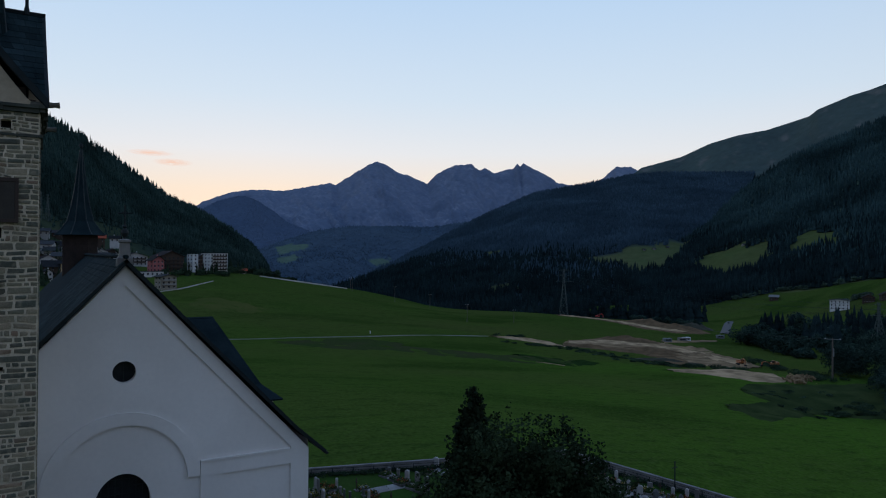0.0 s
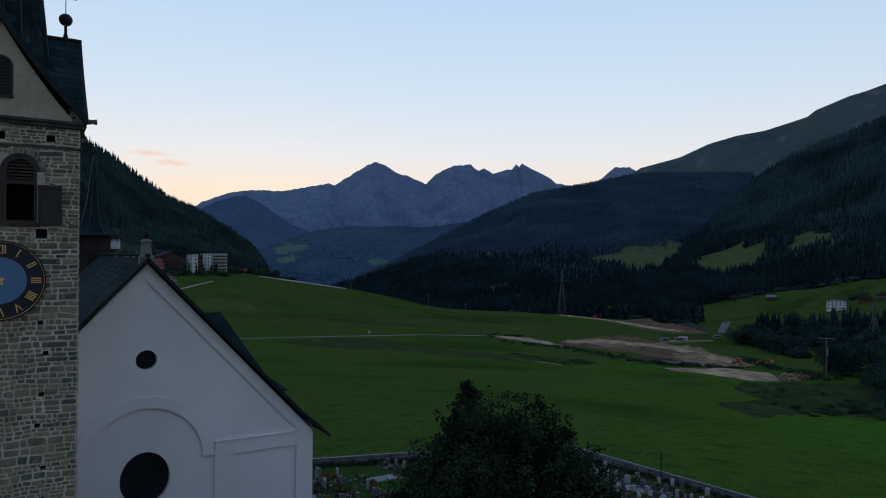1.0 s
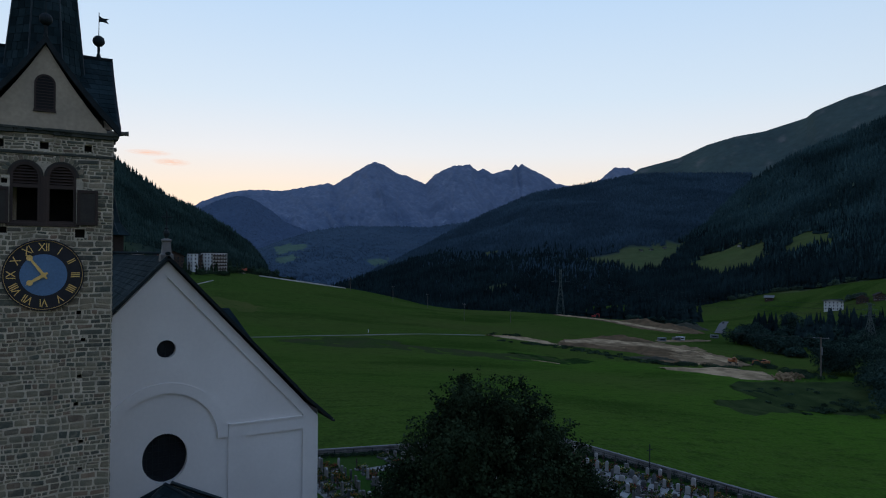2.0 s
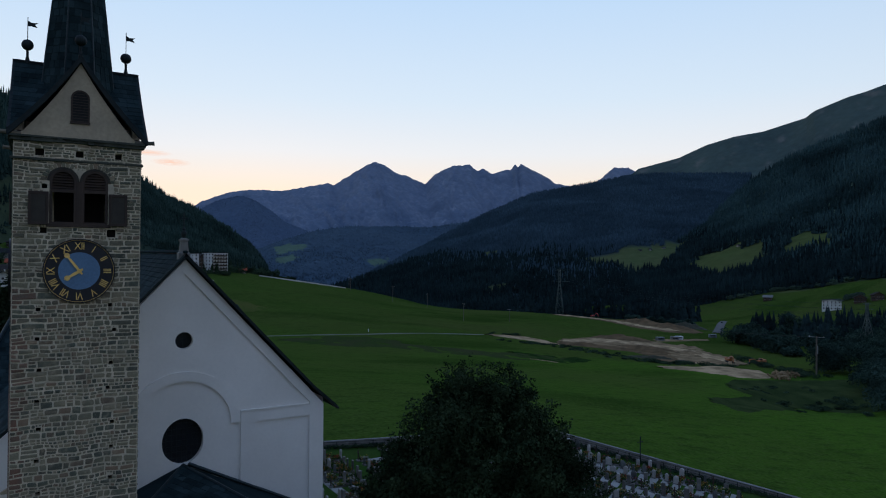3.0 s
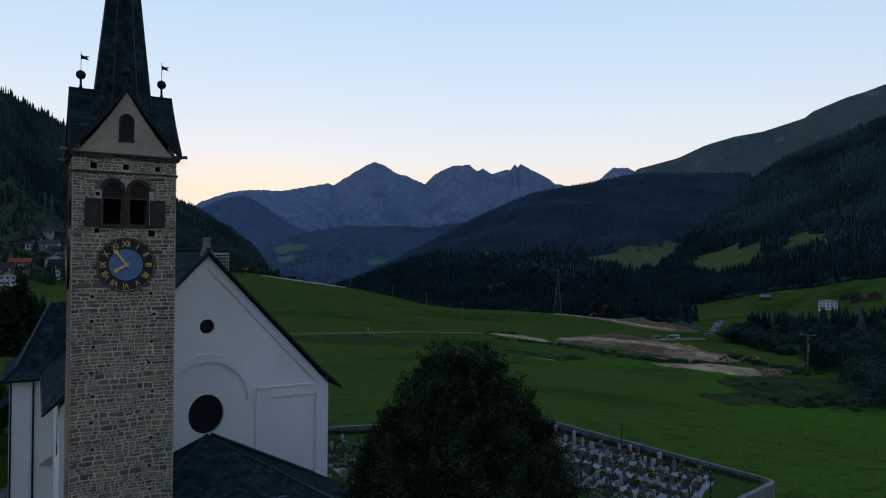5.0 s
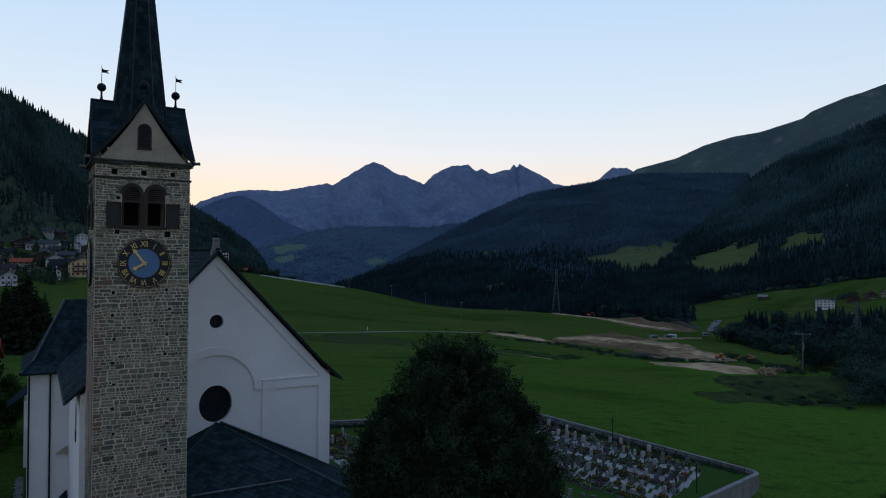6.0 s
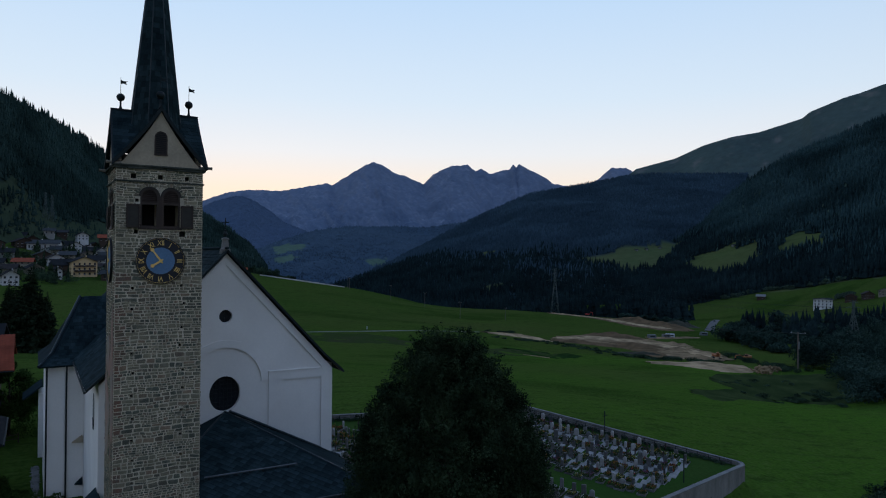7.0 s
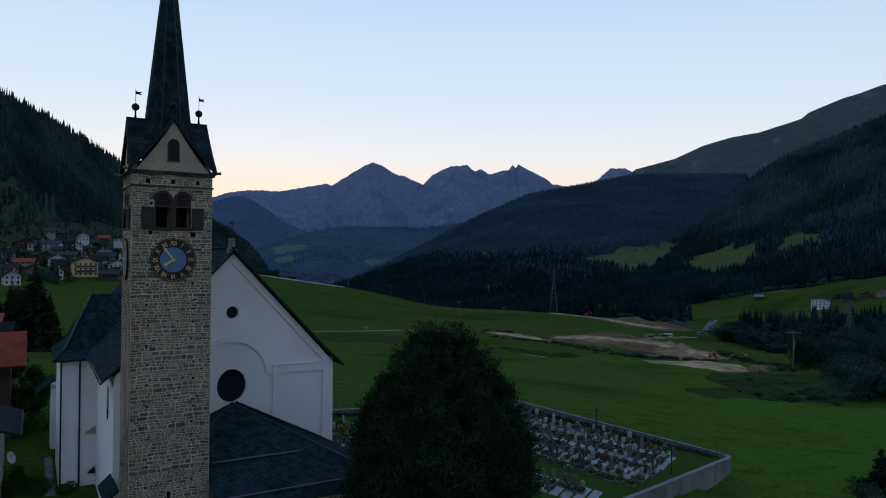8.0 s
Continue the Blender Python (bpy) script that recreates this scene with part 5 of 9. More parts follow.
def build_transept():
    L, R = CX - 11.1, CX + 10.9
    for y in (22.0, 30.4):
        bm = bmesh.new()
        solid(bm, [(L, y, -1.5), (R, y, -1.5), (R, y, 11.25), (L, y, 11.25)], (0, 0.7, 0))
        part("transept_wall", bm, PLASTER, CHURCH, "white plastered transept wall")
    for x in (L, R - 0.7):
        bm = bmesh.new()
        box(bm, x, x + 0.7, 22.7, 30.4, -1.5, 11.25)
        part("transept_wall", bm, PLASTER, CHURCH, "white plastered transept wall")
    for x0, x1 in ((L + 0.02, L + 0.45), (L + 1.3, L + 1.42), (R - 0.5, R - 0.02)):
        bm = bmesh.new()
        box(bm, x0, x1, 21.94, 22.02, -1.5, 11.0)
        part("pilaster", bm, PLASTER, CHURCH)
    bm = bmesh.new()
    hip_roof(bm, L - 0.5, R + 0.5, 21.35, 31.6, 11.2, L + 2.7, R - 3.2, 26.4, 16.6)
    roof = part("transept_roof", bm, SLATE, CHURCH, "dark slate hipped transept roof with swept eaves")
    bm = bmesh.new()
    rng = random.Random(77)
    e0, e1 = Vector((L - 0.5, 21.35, 11.22)), Vector((CX - 8.4, 21.35, 11.22))
    for i in range(24):
        t0, t1 = i / 24, (i + 1.12) / 24
        def pt(t, x, up):
            y = 21.35 + 5.05 * t
            z = 11.2 + 5.4 * (0.16 * t / 0.3 if t < 0.3 else 0.16 + 0.84 * (t - 0.3) / 0.7)
            return Vector((x, y - up * 0.6, z + up))
        xa = L - 0.05 + 3.2 * t0
        x = xa
        while x < CX - 7.5 + 4 * t0:
            x1_ = x + 0.36
            solid(bm, [pt(t0, x + 0.006, 0.03), pt(t0, x1_ - 0.006, 0.03), pt(t1, x1_ - 0.006, 0.012), pt(t1, x + 0.006, 0.012)], (0, 0.005, -0.01))
            x = x1_
    part("slate_covering", bm, SLATE_MASS, roof)["kind"] = "stuff"
    bm = bmesh.new()
    tube(bm, [(L - 0.5, 21.35, 11.24), (L + 0.46, 22.87, 12.1), (L + 2.7, 26.4, 16.66)], 0.13, 8)
    part("hip_flashing", bm, LEAD, roof)
    for x in (L + 0.1, CX - 9.55):
        bm = bmesh.new()
        tube(bm, [(x, 21.5, 11.1), (x, 21.55, 10.95), (x, 21.9, 10.5), (x, 21.9, -0.5)], 0.065, 8)
        part("downpipe", bm, METAL, CHURCH, "dark metal downpipe")
    # two small wedge-shaped blocks on the transept front, one ochre, one slate-dark
    for x0, z, dark in ((-3.5, 4.65, False), (-3.25, 1.1, True)):
        bm = bmesh.new()
        solid(bm, [(x0, 21.98, z), (-2.64, 21.98, z - 0.08), (-2.7, 21.98, z + 0.55)], (0, -0.3, 0))
        part("wall_wedge", bm, SLATE if dark else GABLE_PLASTER, CHURCH)
    bm = bmesh.new()
    slab(bm, [(-2.46, 4.9, 4.5), (-2.66, 8.2, 4.8), (-3.5, 8.2, 4.0), (-3.35, 5.0, 3.75)], 0.12)
    part("side_canopy", bm, SLATE, CHURCH, "small slate canopy beside the tower")
    # low lean-to behind the transept
    bm = bmesh.new()
    slab(bm, [(L - 1.75, 36.0, 5.95), (L - 0.06, 35.8, 7.3), (L - 0.06, 40.0, 7.3), (L - 1.75, 40.0, 5.95)], 0.14)
    part("lean_to_roof", bm, SLATE, CHURCH)
    bm = bmesh.new()
    box(bm, L - 0.35, L + 0.6, 36.2, 39.8, -1.5, 6.4)
    part("lean_to_wall", bm, PLASTER, CHURCH)

DRUM = material("dark_red_shingles", (0.034, 0.025, 0.021), (0.022, 0.017, 0.015), 2.0, 0.85, 0.4, 0.01, fine=14, spec=0.1)
def build_fleche():
    c = (CX - 0.32, 38.0, 0)
    bm = bmesh.new()
    lathe(bm, [(1.36, 18.8), (1.36, 22.7)], c, 8, radians(22.5))
    base = part("fleche_drum", bm, DRUM, CHURCH, "dark shingled ridge turret drum")
    bm = bmesh.new()
    lathe(bm, [(1.95, 22.58), (1.56, 22.95), (1.02, 23.7), (0.74, 24.8), (0.52, 26.0), (0.26, 28.0), (0.07, 29.5)], c, 8, radians(22.5))
    part("fleche_spire", bm, SLATE, CHURCH, "slender slate ridge turret with flared eaves")
    for k in range(8):
        a = radians(22.5 + 45 * k)
        bm = bmesh.new()
        tube(bm, [(c[0] + math.cos(a) * (r + 0.01), c[1] + math.sin(a) * (r + 0.01), z) for r, z in ((1.95, 22.6), (1.56, 22.97), (1.02, 23.72), (0.74, 24.8), (0.52, 26.0), (0.26, 28.0), (0.07, 29.5))], 0.04, 6)
        part("hip_flashing", bm, LEAD, base)
    bm = bmesh.new()
    lathe(bm, [(0.03, 29.4), (0.03, 29.65), (0.12, 29.74), (0.15, 29.87), (0.12, 30.0), (0.02, 30.1), (0.02, 30.25)], c, 10)
    part("finial", bm, METAL, base)

def build_porch():
    A = Vector((CX, FY - 0.02, 9.13))
    corner, left_front = Vector((14.4, -3.0, 4.68)), Vector((T + 0.03, -3.0, 4.68))
    left_hip, left_wall = Vector((T + 0.03, 3.74, 7.57)), Vector((T + 0.03, FY - 0.02, 7.76))
    right_wall = Vector((14.6, FY - 0.02, 4.68))
    bm = bmesh.new()
    slab(bm, [A, left_hip, left_front, corner], 0.14)
    slab(bm, [A, left_wall, left_hip], 0.14)
    slab(bm, [A, corner, right_wall], 0.14)
    roof = part("porch_roof", bm, SLATE, CHURCH, "low dark slate porch roof laid in diamonds")
    nrm = (left_front - A).cross(corner - A).normalized()
    if nrm.z < 0:
        nrm = -nrm
    # diamond slates on the front plane
    down = Vector((0, -1, -0.4287)).normalized()
    side = Vector((1, 0, 0))
    s_, half, cnt = 0.27, 0.0, 0
    slope_len = (left_front - Vector((T + 0.03, FY, 9.13))).length
    vs, fs = [], []
    tile = [(0, -1), (0.97, -0.05), (0.97, 0.05), (0, 1), (-0.97, 0.05), (-0.97, -0.05)]
    me = None
    rng = random.Random(12)
    for r in range(int(slope_len / s_) + 1):
        v = r * s_
        off = s_ if r % 2 else 0.0
        y = FY + down.y * v
        zz = 9.13 + down.z * v
        xr = CX + (14.4 - CX) * (FY - y) / (FY + 3.0)
        xl = T + 0.1 if y < 3.74 else CX - (CX - T) * (FY - y) / (FY - 3.74)
        x = math.floor((xl - s_) / (2 * s_)) * 2 * s_ + off
        while x < xr - s_ * 0.6:
            if x > xl + s_ * 0.5 and y > -3.0 + s_:
                c = Vector((x, y, zz)) + nrm * (0.012 + rng.uniform(0, 0.006))
                pts = [side * (a * s_ * 0.97) + down * (b * s_ * 0.97) + nrm * (0.014 * b) for a, b in tile]
                low = [p - nrm * 0.014 for p in pts]
                fc = [tuple(range(6))] + [(i, 6 + i, 6 + (i + 1) % 6, (i + 1) % 6) for i in range(6)]
                if cnt < 300 and y < 3.2:
                    cnt += 1
                    if me is None:
                        ob = mesh_object("slate", pts + low, fc, SLATE_PIECE, False, roof)
                        me = ob.data
                    else:
                        ob = new("slate", me)
                        ob.parent = roof
                    ob.location = c
                else:
                    o = len(vs)
                    vs += [c + p for p in pts + low]
                    fs += [tuple(o + i for i in f) for f in fc]
            x += 2 * s_
    ob = mesh_object("slate_covering", vs, fs, SLATE_MASS, False, roof)
    ob["kind"] = "stuff"
    # flashings on the hips and the wall
    for a, b, rr in ((A, corner, 0.09), (A, left_hip, 0.07), (A + Vector((0.3, -0.05, 0.02)), right_wall, 0.12)):
        bm = bmesh.new()
        tube(bm, [a, b], rr, 6)
        part("hip_flashing", bm, LEAD, roof)
    # snow guards: rails on brackets
    guard = material("weathered_zinc", (0.15, 0.16, 0.16), (0.10, 0.11, 0.115), 2.0, 0.6, 0.1, 0.005, metallic=0.3, fine=14)
    for y, x0, x1 in ((1.05, 2.9, 8.9), (-2.2, 2.7, 13.0)):
        z = 9.13 - 0.4287 * (FY - y)
        g = None
        bm = bmesh.new()
        tube(bm, [(x0, y - 0.05, z + 0.18), (x1, y - 0.05, z + 0.18)], 0.055, 8)
        g = part("snow_guard", bm, guard, roof, "weathered zinc snow guard rail")
        x = x0 + 0.3
        while x < x1:
            bm = bmesh.new()
            solid(bm, [(x, y + 0.15, z + 0.05), (x, y - 0.12, z - 0.05), (x, y - 0.08, z + 0.28), (x, y - 0.02, z + 0.28)], (0.03, 0, 0))
            part("bracket", bm, METAL, g)
            x += 0.85
    bm = bmesh.new()
    tube(bm, [(T + 0.05, -3.08, 4.59), (14.45, -3.08, 4.59)], 0.075, 8)
    part("gutter", bm, METAL, roof)
    bm = bmesh.new()
    box(bm, T + 0.1, 13.9, -2.5, -2.0, -1.5, 4.58)
    box(bm, 13.45, 13.88, -2.0, FY - 0.01, -1.5, 4.58)
    part("porch_wall", bm, PLASTER, CHURCH)

build_front()
build_nave()
build_transept()
build_fleche()
build_porch()

# ---------------------------------------------------------------- vegetation
def leaf_material(name, a, b, clump=0.0, spread=0.3):
    mt = material(name, a, b, 0.6, 1.0, 0.0, spec=0.0)
    n, l = mt.node_tree.nodes, mt.node_tree.links
    mr = n.new("ShaderNodeMapRange")
    mr.inputs["To Min"].default_value, mr.inputs["To Max"].default_value = 0.8, 1.2
    l.new(n.new("ShaderNodeNewGeometry").outputs["Random Per Island"], mr.inputs["Value"])
    hsv = next(x for x in n if x.type == "HUE_SAT")
    mu = n.new("ShaderNodeMath")
    mu.operation = "MULTIPLY"
    old = hsv.inputs["Value"].links[0].from_socket
    l.new(old, mu.inputs[0])
    l.new(mr.outputs["Result"], mu.inputs[1])
    out = mu.outputs["Value"]
    if clump:
        # boughs and whole bushes differ in tone
        nz = n.new("ShaderNodeTexNoise")
        nz.inputs["Scale"].default_value, nz.inputs["Detail"].default_value = clump, 2.0
        l.new(n.new("ShaderNodeTexCoord").outputs["Object"], nz.inputs["Vector"])
        cr = n.new("ShaderNodeMapRange")
        cr.inputs["From Min"].default_value, cr.inputs["From Max"].default_value = 0.35, 0.65
        cr.inputs["To Min"].default_value, cr.inputs["To Max"].default_value = 1 - spread, 1 + spread
        l.new(nz.outputs["Fac"], cr.inputs["Value"])
        m2 = n.new("ShaderNodeMath")
        m2.operation = "MULTIPLY"
        l.new(out, m2.inputs[0])
        l.new(cr.outputs["Result"], m2.inputs[1])
        out = m2.outputs["Value"]
    l.new(out, hsv.inputs["Value"])
    return mt
MAPLE = leaf_material("maple_leaves", (0.012, 0.021, 0.011), (0.034, 0.052, 0.025), 0.8, 0.45)
SHRUB = leaf_material("shrub_leaves", (0.030, 0.054, 0.031), (0.040, 0.064, 0.037), 0.13, 0.45)
NEEDLE = leaf_material("spruce_needles", (0.013, 0.022, 0.012), (0.020, 0.030, 0.016))
# upper spur spruces paled with haze blue; the valley ones are a darker copy
HAZED_SPUR_SPRUCE = leaf_material("hazed_spur_spruce", (0.027, 0.048, 0.063), (0.035, 0.059, 0.072), 0.006, 0.22)
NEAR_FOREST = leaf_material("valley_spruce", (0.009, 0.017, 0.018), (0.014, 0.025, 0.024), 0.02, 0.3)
# east slope spruces: the valley spruce made paler and bluer, haze in the colour
HAZED_HILL_SPRUCE = leaf_material("hazed_hillside_spruce", (0.0165, 0.036, 0.036), (0.030, 0.0535, 0.0505), 0.009, 0.4)
WEST_SPRUCE = leaf_material("shaded_hill_spruce", (0.015, 0.030, 0.025), (0.030, 0.049, 0.038), 0.012, 0.4)
# valley-head spruces, haze blue painted into the needles like the woods below them
HAZED_REMOTE_SPRUCE = leaf_material("hazed_remote_spruce", (0.068, 0.100, 0.148), (0.077, 0.109, 0.156))
HAZED_FAR_SPRUCE = leaf_material("hazed_distant_spruce", (0.047, 0.077, 0.106), (0.060, 0.090, 0.117), 0.006, 0.2)
LARCH = leaf_material("pale_hillside_scrub", (0.050, 0.082, 0.060), (0.065, 0.098, 0.068), 0.02, 0.3)
BARK = material("bark", (0.07, 0.055, 0.042), (0.045, 0.036, 0.03), 3.0, 0.95, 0.8, 0.03, stretch=(1, 1, 0.25), fine=20)

def leaves_mesh(centers, normals, sizes, rng):
    """Pointed, folded leaves, one island each."""
    n = len(centers)
    a = rng.normal(size=(n, 3))
    a /= np.linalg.norm(a, axis=1)[:, None]
    d = normals * 0.55 + a * 0.75
    d[:, 2] -= 0.15
    d /= np.linalg.norm(d, axis=1)[:, None]
    t = np.cross(d, rng.normal(size=(n, 3)))
    t /= np.linalg.norm(t, axis=1)[:, None] + 1e-9
    u = np.cross(d, t)
    s_ = sizes[:, None]
    v = np.stack([centers - t * s_ * 0.6, centers + u * s_ * 0.42 + d * s_ * 0.12, centers + t * s_ * 0.6, centers - u * s_ * 0.42 + d * s_ * 0.12], 1).reshape(-1, 3)
    k = np.arange(n) * 4
    return v, np.stack([k, k + 1, k + 2, k + 3], 1)

def fast_mesh(name, v, f, mat, parent=None):
    me = bpy.data.meshes.new(name)
    nf, w = f.shape
    me.vertices.add(len(v))
    me.vertices.foreach_set("co", np.asarray(v, np.float32).ravel())
    me.loops.add(nf * w)
    me.loops.foreach_set("vertex_index", np.asarray(f, np.int32).ravel())
    me.polygons.add(nf)
    me.polygons.foreach_set("loop_start", np.arange(0, nf * w, w, dtype=np.int32))
    me.update(calc_edges=True)
    me.validate()
    me.materials.append(mat)
    ob = new(name, me)
    if parent:
        ob.parent = parent
    return ob

def crown_points(rng, profile, lumps, per, squash=0.85):
    """Leaf places on lumps that fill a crown whose radius follows the profile (height, radius)."""
    hz, hr = zip(*profile)
    pts, nrm = [], []
    for i in range(lumps):
        z = rng.uniform(hz[0] + 0.3, hz[-1] - 0.2)
        R = np.interp(z, hz, hr)
        if rng.random() > (R / max(hr)) ** 0.8 + 0.1:
            z = rng.uniform(hz[0] + 0.3, hz[-1] * 0.7)
            R = np.interp(z, hz, hr)
        th = rng.uniform(0, 2 * np.pi)
        rr = R * (0.45 + 0.5 * rng.random() ** 0.5) if R > 0.55 * max(hr) else R * rng.random() ** 0.6
        size = max(0.34, min(R * 0.34, 1.3)) * rng.uniform(0.4, 1.05)
        rr = min(rr, max(0, R * rng.uniform(0.8, 1.17) - size * 0.72))
        c = np.array([rr * math.cos(th), rr * math.sin(th), z])
        d = rng.normal(size=(per, 3))
        d /= np.linalg.norm(d, axis=1)[:, None]
        rad = size * (0.55 + 0.5 * rng.random(per) ** 0.5)
        bump = 1 + 0.22 * np.sin(d[:, 0] * 7 + i) * np.sin(d[:, 1] * 6 + 2 * i) + 0.12 * np.sin(d[:, 2] * 11 + i)
        p = c + d * (rad * bump)[:, None] * np.array([1, 1, squash])
        pts.append(p)
        nrm.append(d)
    return np.concatenate(pts), np.concatenate(nrm)

def crown_shoots(rng, profile, count, per):
    """Leafy shoots that stand out of the crown and break its outline."""
    hz, hr = zip(*profile)
    pts, nrm = [], []
    for i in range(count):
        z = hz[0] + (hz[-1] - hz[0]) * rng.random() ** 0.7
        th = rng.uniform(0, 2 * np.pi)
        R = np.interp(z, hz, hr)
        a = np.array([R * 0.86 * math.cos(th), R * 0.86 * math.sin(th), z])
        lean = rng.uniform(0.3, 1.3) + 1.2 * max(0, (z - hz[0]) / (hz[-1] - hz[0]) - 0.6)
        d = np.array([math.cos(th), math.sin(th), lean]) + rng.normal(size=3) * 0.3
        d /= np.linalg.norm(d)
        L = rng.uniform(0.5, 1.25)
        t = rng.random(per) ** 0.8
        off = rng.normal(size=(per, 3)) * (0.24 * (1.05 - 0.75 * t))[:, None]
        pts.append(a + d * (t * L)[:, None] + off)
        nrm.append(np.tile(d * 0.4 + np.array([0, 0, 0.7]), (per, 1)))
    return np.concatenate(pts), np.concatenate(nrm)

def broadleaf(name, label, place, profile, lumps, per, leaf, mat, seed, trunk=0.28, limbs=14, shoots=0):
    rng = np.random.default_rng(seed)
    tree = thing(name, label, "tree", place)
    top = profile[-1][0]
    bm = bmesh.new()
    tube(bm, [(0, 0, -1.0), (0.03, 0.02, 1.0), (0.1, -0.05, top * 0.35), (0.02, 0.08, top * 0.65), (0.0, 0.0, top * 0.9)], [trunk * 1.25, trunk, trunk * 0.8, trunk * 0.45, trunk * 0.12], 9)
    part("trunk", bm, BARK, tree, "grey-brown bark trunk")
    for i in range(limbs):
        z = rng.uniform(0.16, 0.75) * top
        th = i * 2.4 + rng.uniform(-0.3, 0.3)
        R = np.interp(z + 1, *zip(*profile)) * 0.8
        bm = bmesh.new()
        d = Vector((math.cos(th), math.sin(th), 0))
        tube(bm, [Vector((0, 0, z)), Vector((0, 0, z)) + d * R * 0.35 + Vector((0, 0, R * 0.22)), Vector((0, 0, z)) + d * R * 0.75 + Vector((0, 0, R * 0.4)), Vector((0, 0, z)) + d * R + Vector((0, 0, R * 0.48))],
             [trunk * 0.38, trunk * 0.28, trunk * 0.15, trunk * 0.05], 6)
        part("limb", bm, BARK, tree)
    p, n = crown_points(rng, profile, lumps, per)
    if shoots:
        q, m = crown_shoots(rng, profile, shoots, 70)
        p, n = np.concatenate([p, q]), np.concatenate([n, m])
    v, f = leaves_mesh(p, n, leaf * rng.uniform(0.6, 1.25, len(p)), rng)
    crown = fast_mesh("crown", v, f, mat, tree)
    tagged(crown, kind="stuff")
    return tree

def spruce(name, label, place, height, radius, tiers, mat, seed, category="tree", taper=0.85):
    """A conifer: trunk and tiers of drooping boughs with needle sprays."""
    rng = np.random.default_rng(seed)
    tree = thing(name, label, category, place)
    bm = bmesh.new()
    tube(bm, [(0, 0, -1.2), (0, 0, height * 0.5), (0, 0, height * 0.97)], [radius * 0.09, radius * 0.05, 0.02], 8)
    part("trunk", bm, BARK, tree)
    C, N, S = [], [], []
    for i in range(tiers):
        t = (i + 0.5) / tiers
        z = height * (0.06 + 0.93 * t)
        R = radius * (1 - t) ** taper * rng.uniform(0.85, 1.12) + 0.12
        nb = max(5, int(R * 5))
        for b in range(nb):
            th = rng.uniform(0, 2 * np.pi)
            L = R * rng.uniform(0.75, 1.12)
            m = max(4, int(L * 9))
            s_ = np.linspace(0.15, 1, m)
            x, y = s_ * L * math.cos(th), s_ * L * math.sin(th)
            zz = z - 0.38 * L * s_ ** 1.3 + 0.1 * L * (s_ > 0.85)
            p = np.stack([x, y, zz], 1) + rng.normal(size=(m, 3)) * np.array([0.16, 0.16, 0.07]) * (0.4 + L * 0.35)
            C.append(p)
            d = np.tile([math.cos(th) * 0.4, math.sin(th) * 0.4, 0.8], (m, 1))
            N.append(d)
            S.append(np.full(m, 0.16 + L * 0.09))
    C, N, S = np.concatenate(C), np.concatenate(N), np.concatenate(S)
    v, f = leaves_mesh(C, N, S * rng.uniform(0.7, 1.3, len(S)) * 1.3, rng)
    tagged(fast_mesh("crown", v, f, mat, tree), kind="stuff")
    return tree

MAPLE_AT = (14.56, -9.21, gz(14.56, -9.21))
_b = MAPLE_AT[2]
broadleaf("maple_tree", "large dark green broadleaf tree beside the church", MAPLE_AT,
          [(1.8 - _b, 3.6), (3.5 - _b, 5.8), (6.3 - _b, 6.45), (8.8 - _b, 6.0), (11.2 - _b, 4.8), (13.2 - _b, 3.4), (14.7 - _b, 2.1), (15.6 - _b, 1.0)], 780, 530, 0.1, MAPLE, 11, 0.42, 20, 820)
spruce("thuja_tree", "tall dark evergreen tree in the cemetery", (36.5, 27.1, cemetery_z(36.5, 27.1)), 12.1, 2.4, 84, NEEDLE, 9, taper=0.45)

def conifers(name, p, h, rng, slim=1.0, mat=None, tiers=2, sides=5):
    """Small distant spruces as one mesh: stacked ragged cones, each tree leaning and spreading its own way."""
    n = len(p)
    r = h * rng.uniform(0.11, 0.21, n) * slim
    lean = rng.normal(0, 0.025, (n, 2)) * h[:, None]
    ang = np.arange(sides) * 2 * np.pi / sides
    k1 = sides + 1
    V = np.zeros((n, tiers * k1, 3))
    rot = rng.uniform(0, 6.28, n)
    for i in range(tiers):
        low, top = 0.05 + 0.8 * i / tiers, 1.0 if i == tiers - 1 else 0.42 + 0.58 * (i + 0.6) / tiers
        wide = (1 - 0.86 * i / tiers) ** 1.1
        for k in range(sides):
            rag = rng.uniform(0.7, 1.25, n)
            x, y = np.cos(ang[k] + rot + i * 0.6), np.sin(ang[k] + rot + i * 0.6)
            V[:, i * k1 + k] = p + np.stack([x * r * wide * rag + lean[:, 0] * low, y * r * wide * rag + lean[:, 1] * low, h * (low + rng.uniform(-0.04, 0.04, n))], 1)
        V[:, i * k1 + sides] = p + np.stack([lean[:, 0] * top, lean[:, 1] * top, h * top], 1)
    base = np.arange(n) * tiers * k1
    F = [np.stack([base + i * k1 + k, base + i * k1 + (k + 1) % sides, base + i * k1 + sides], 1) for i in range(tiers) for k in range(sides)]
    return fast_mesh(name, V.reshape(-1, 3), np.concatenate(F), mat or HAZED_SPUR_SPRUCE)

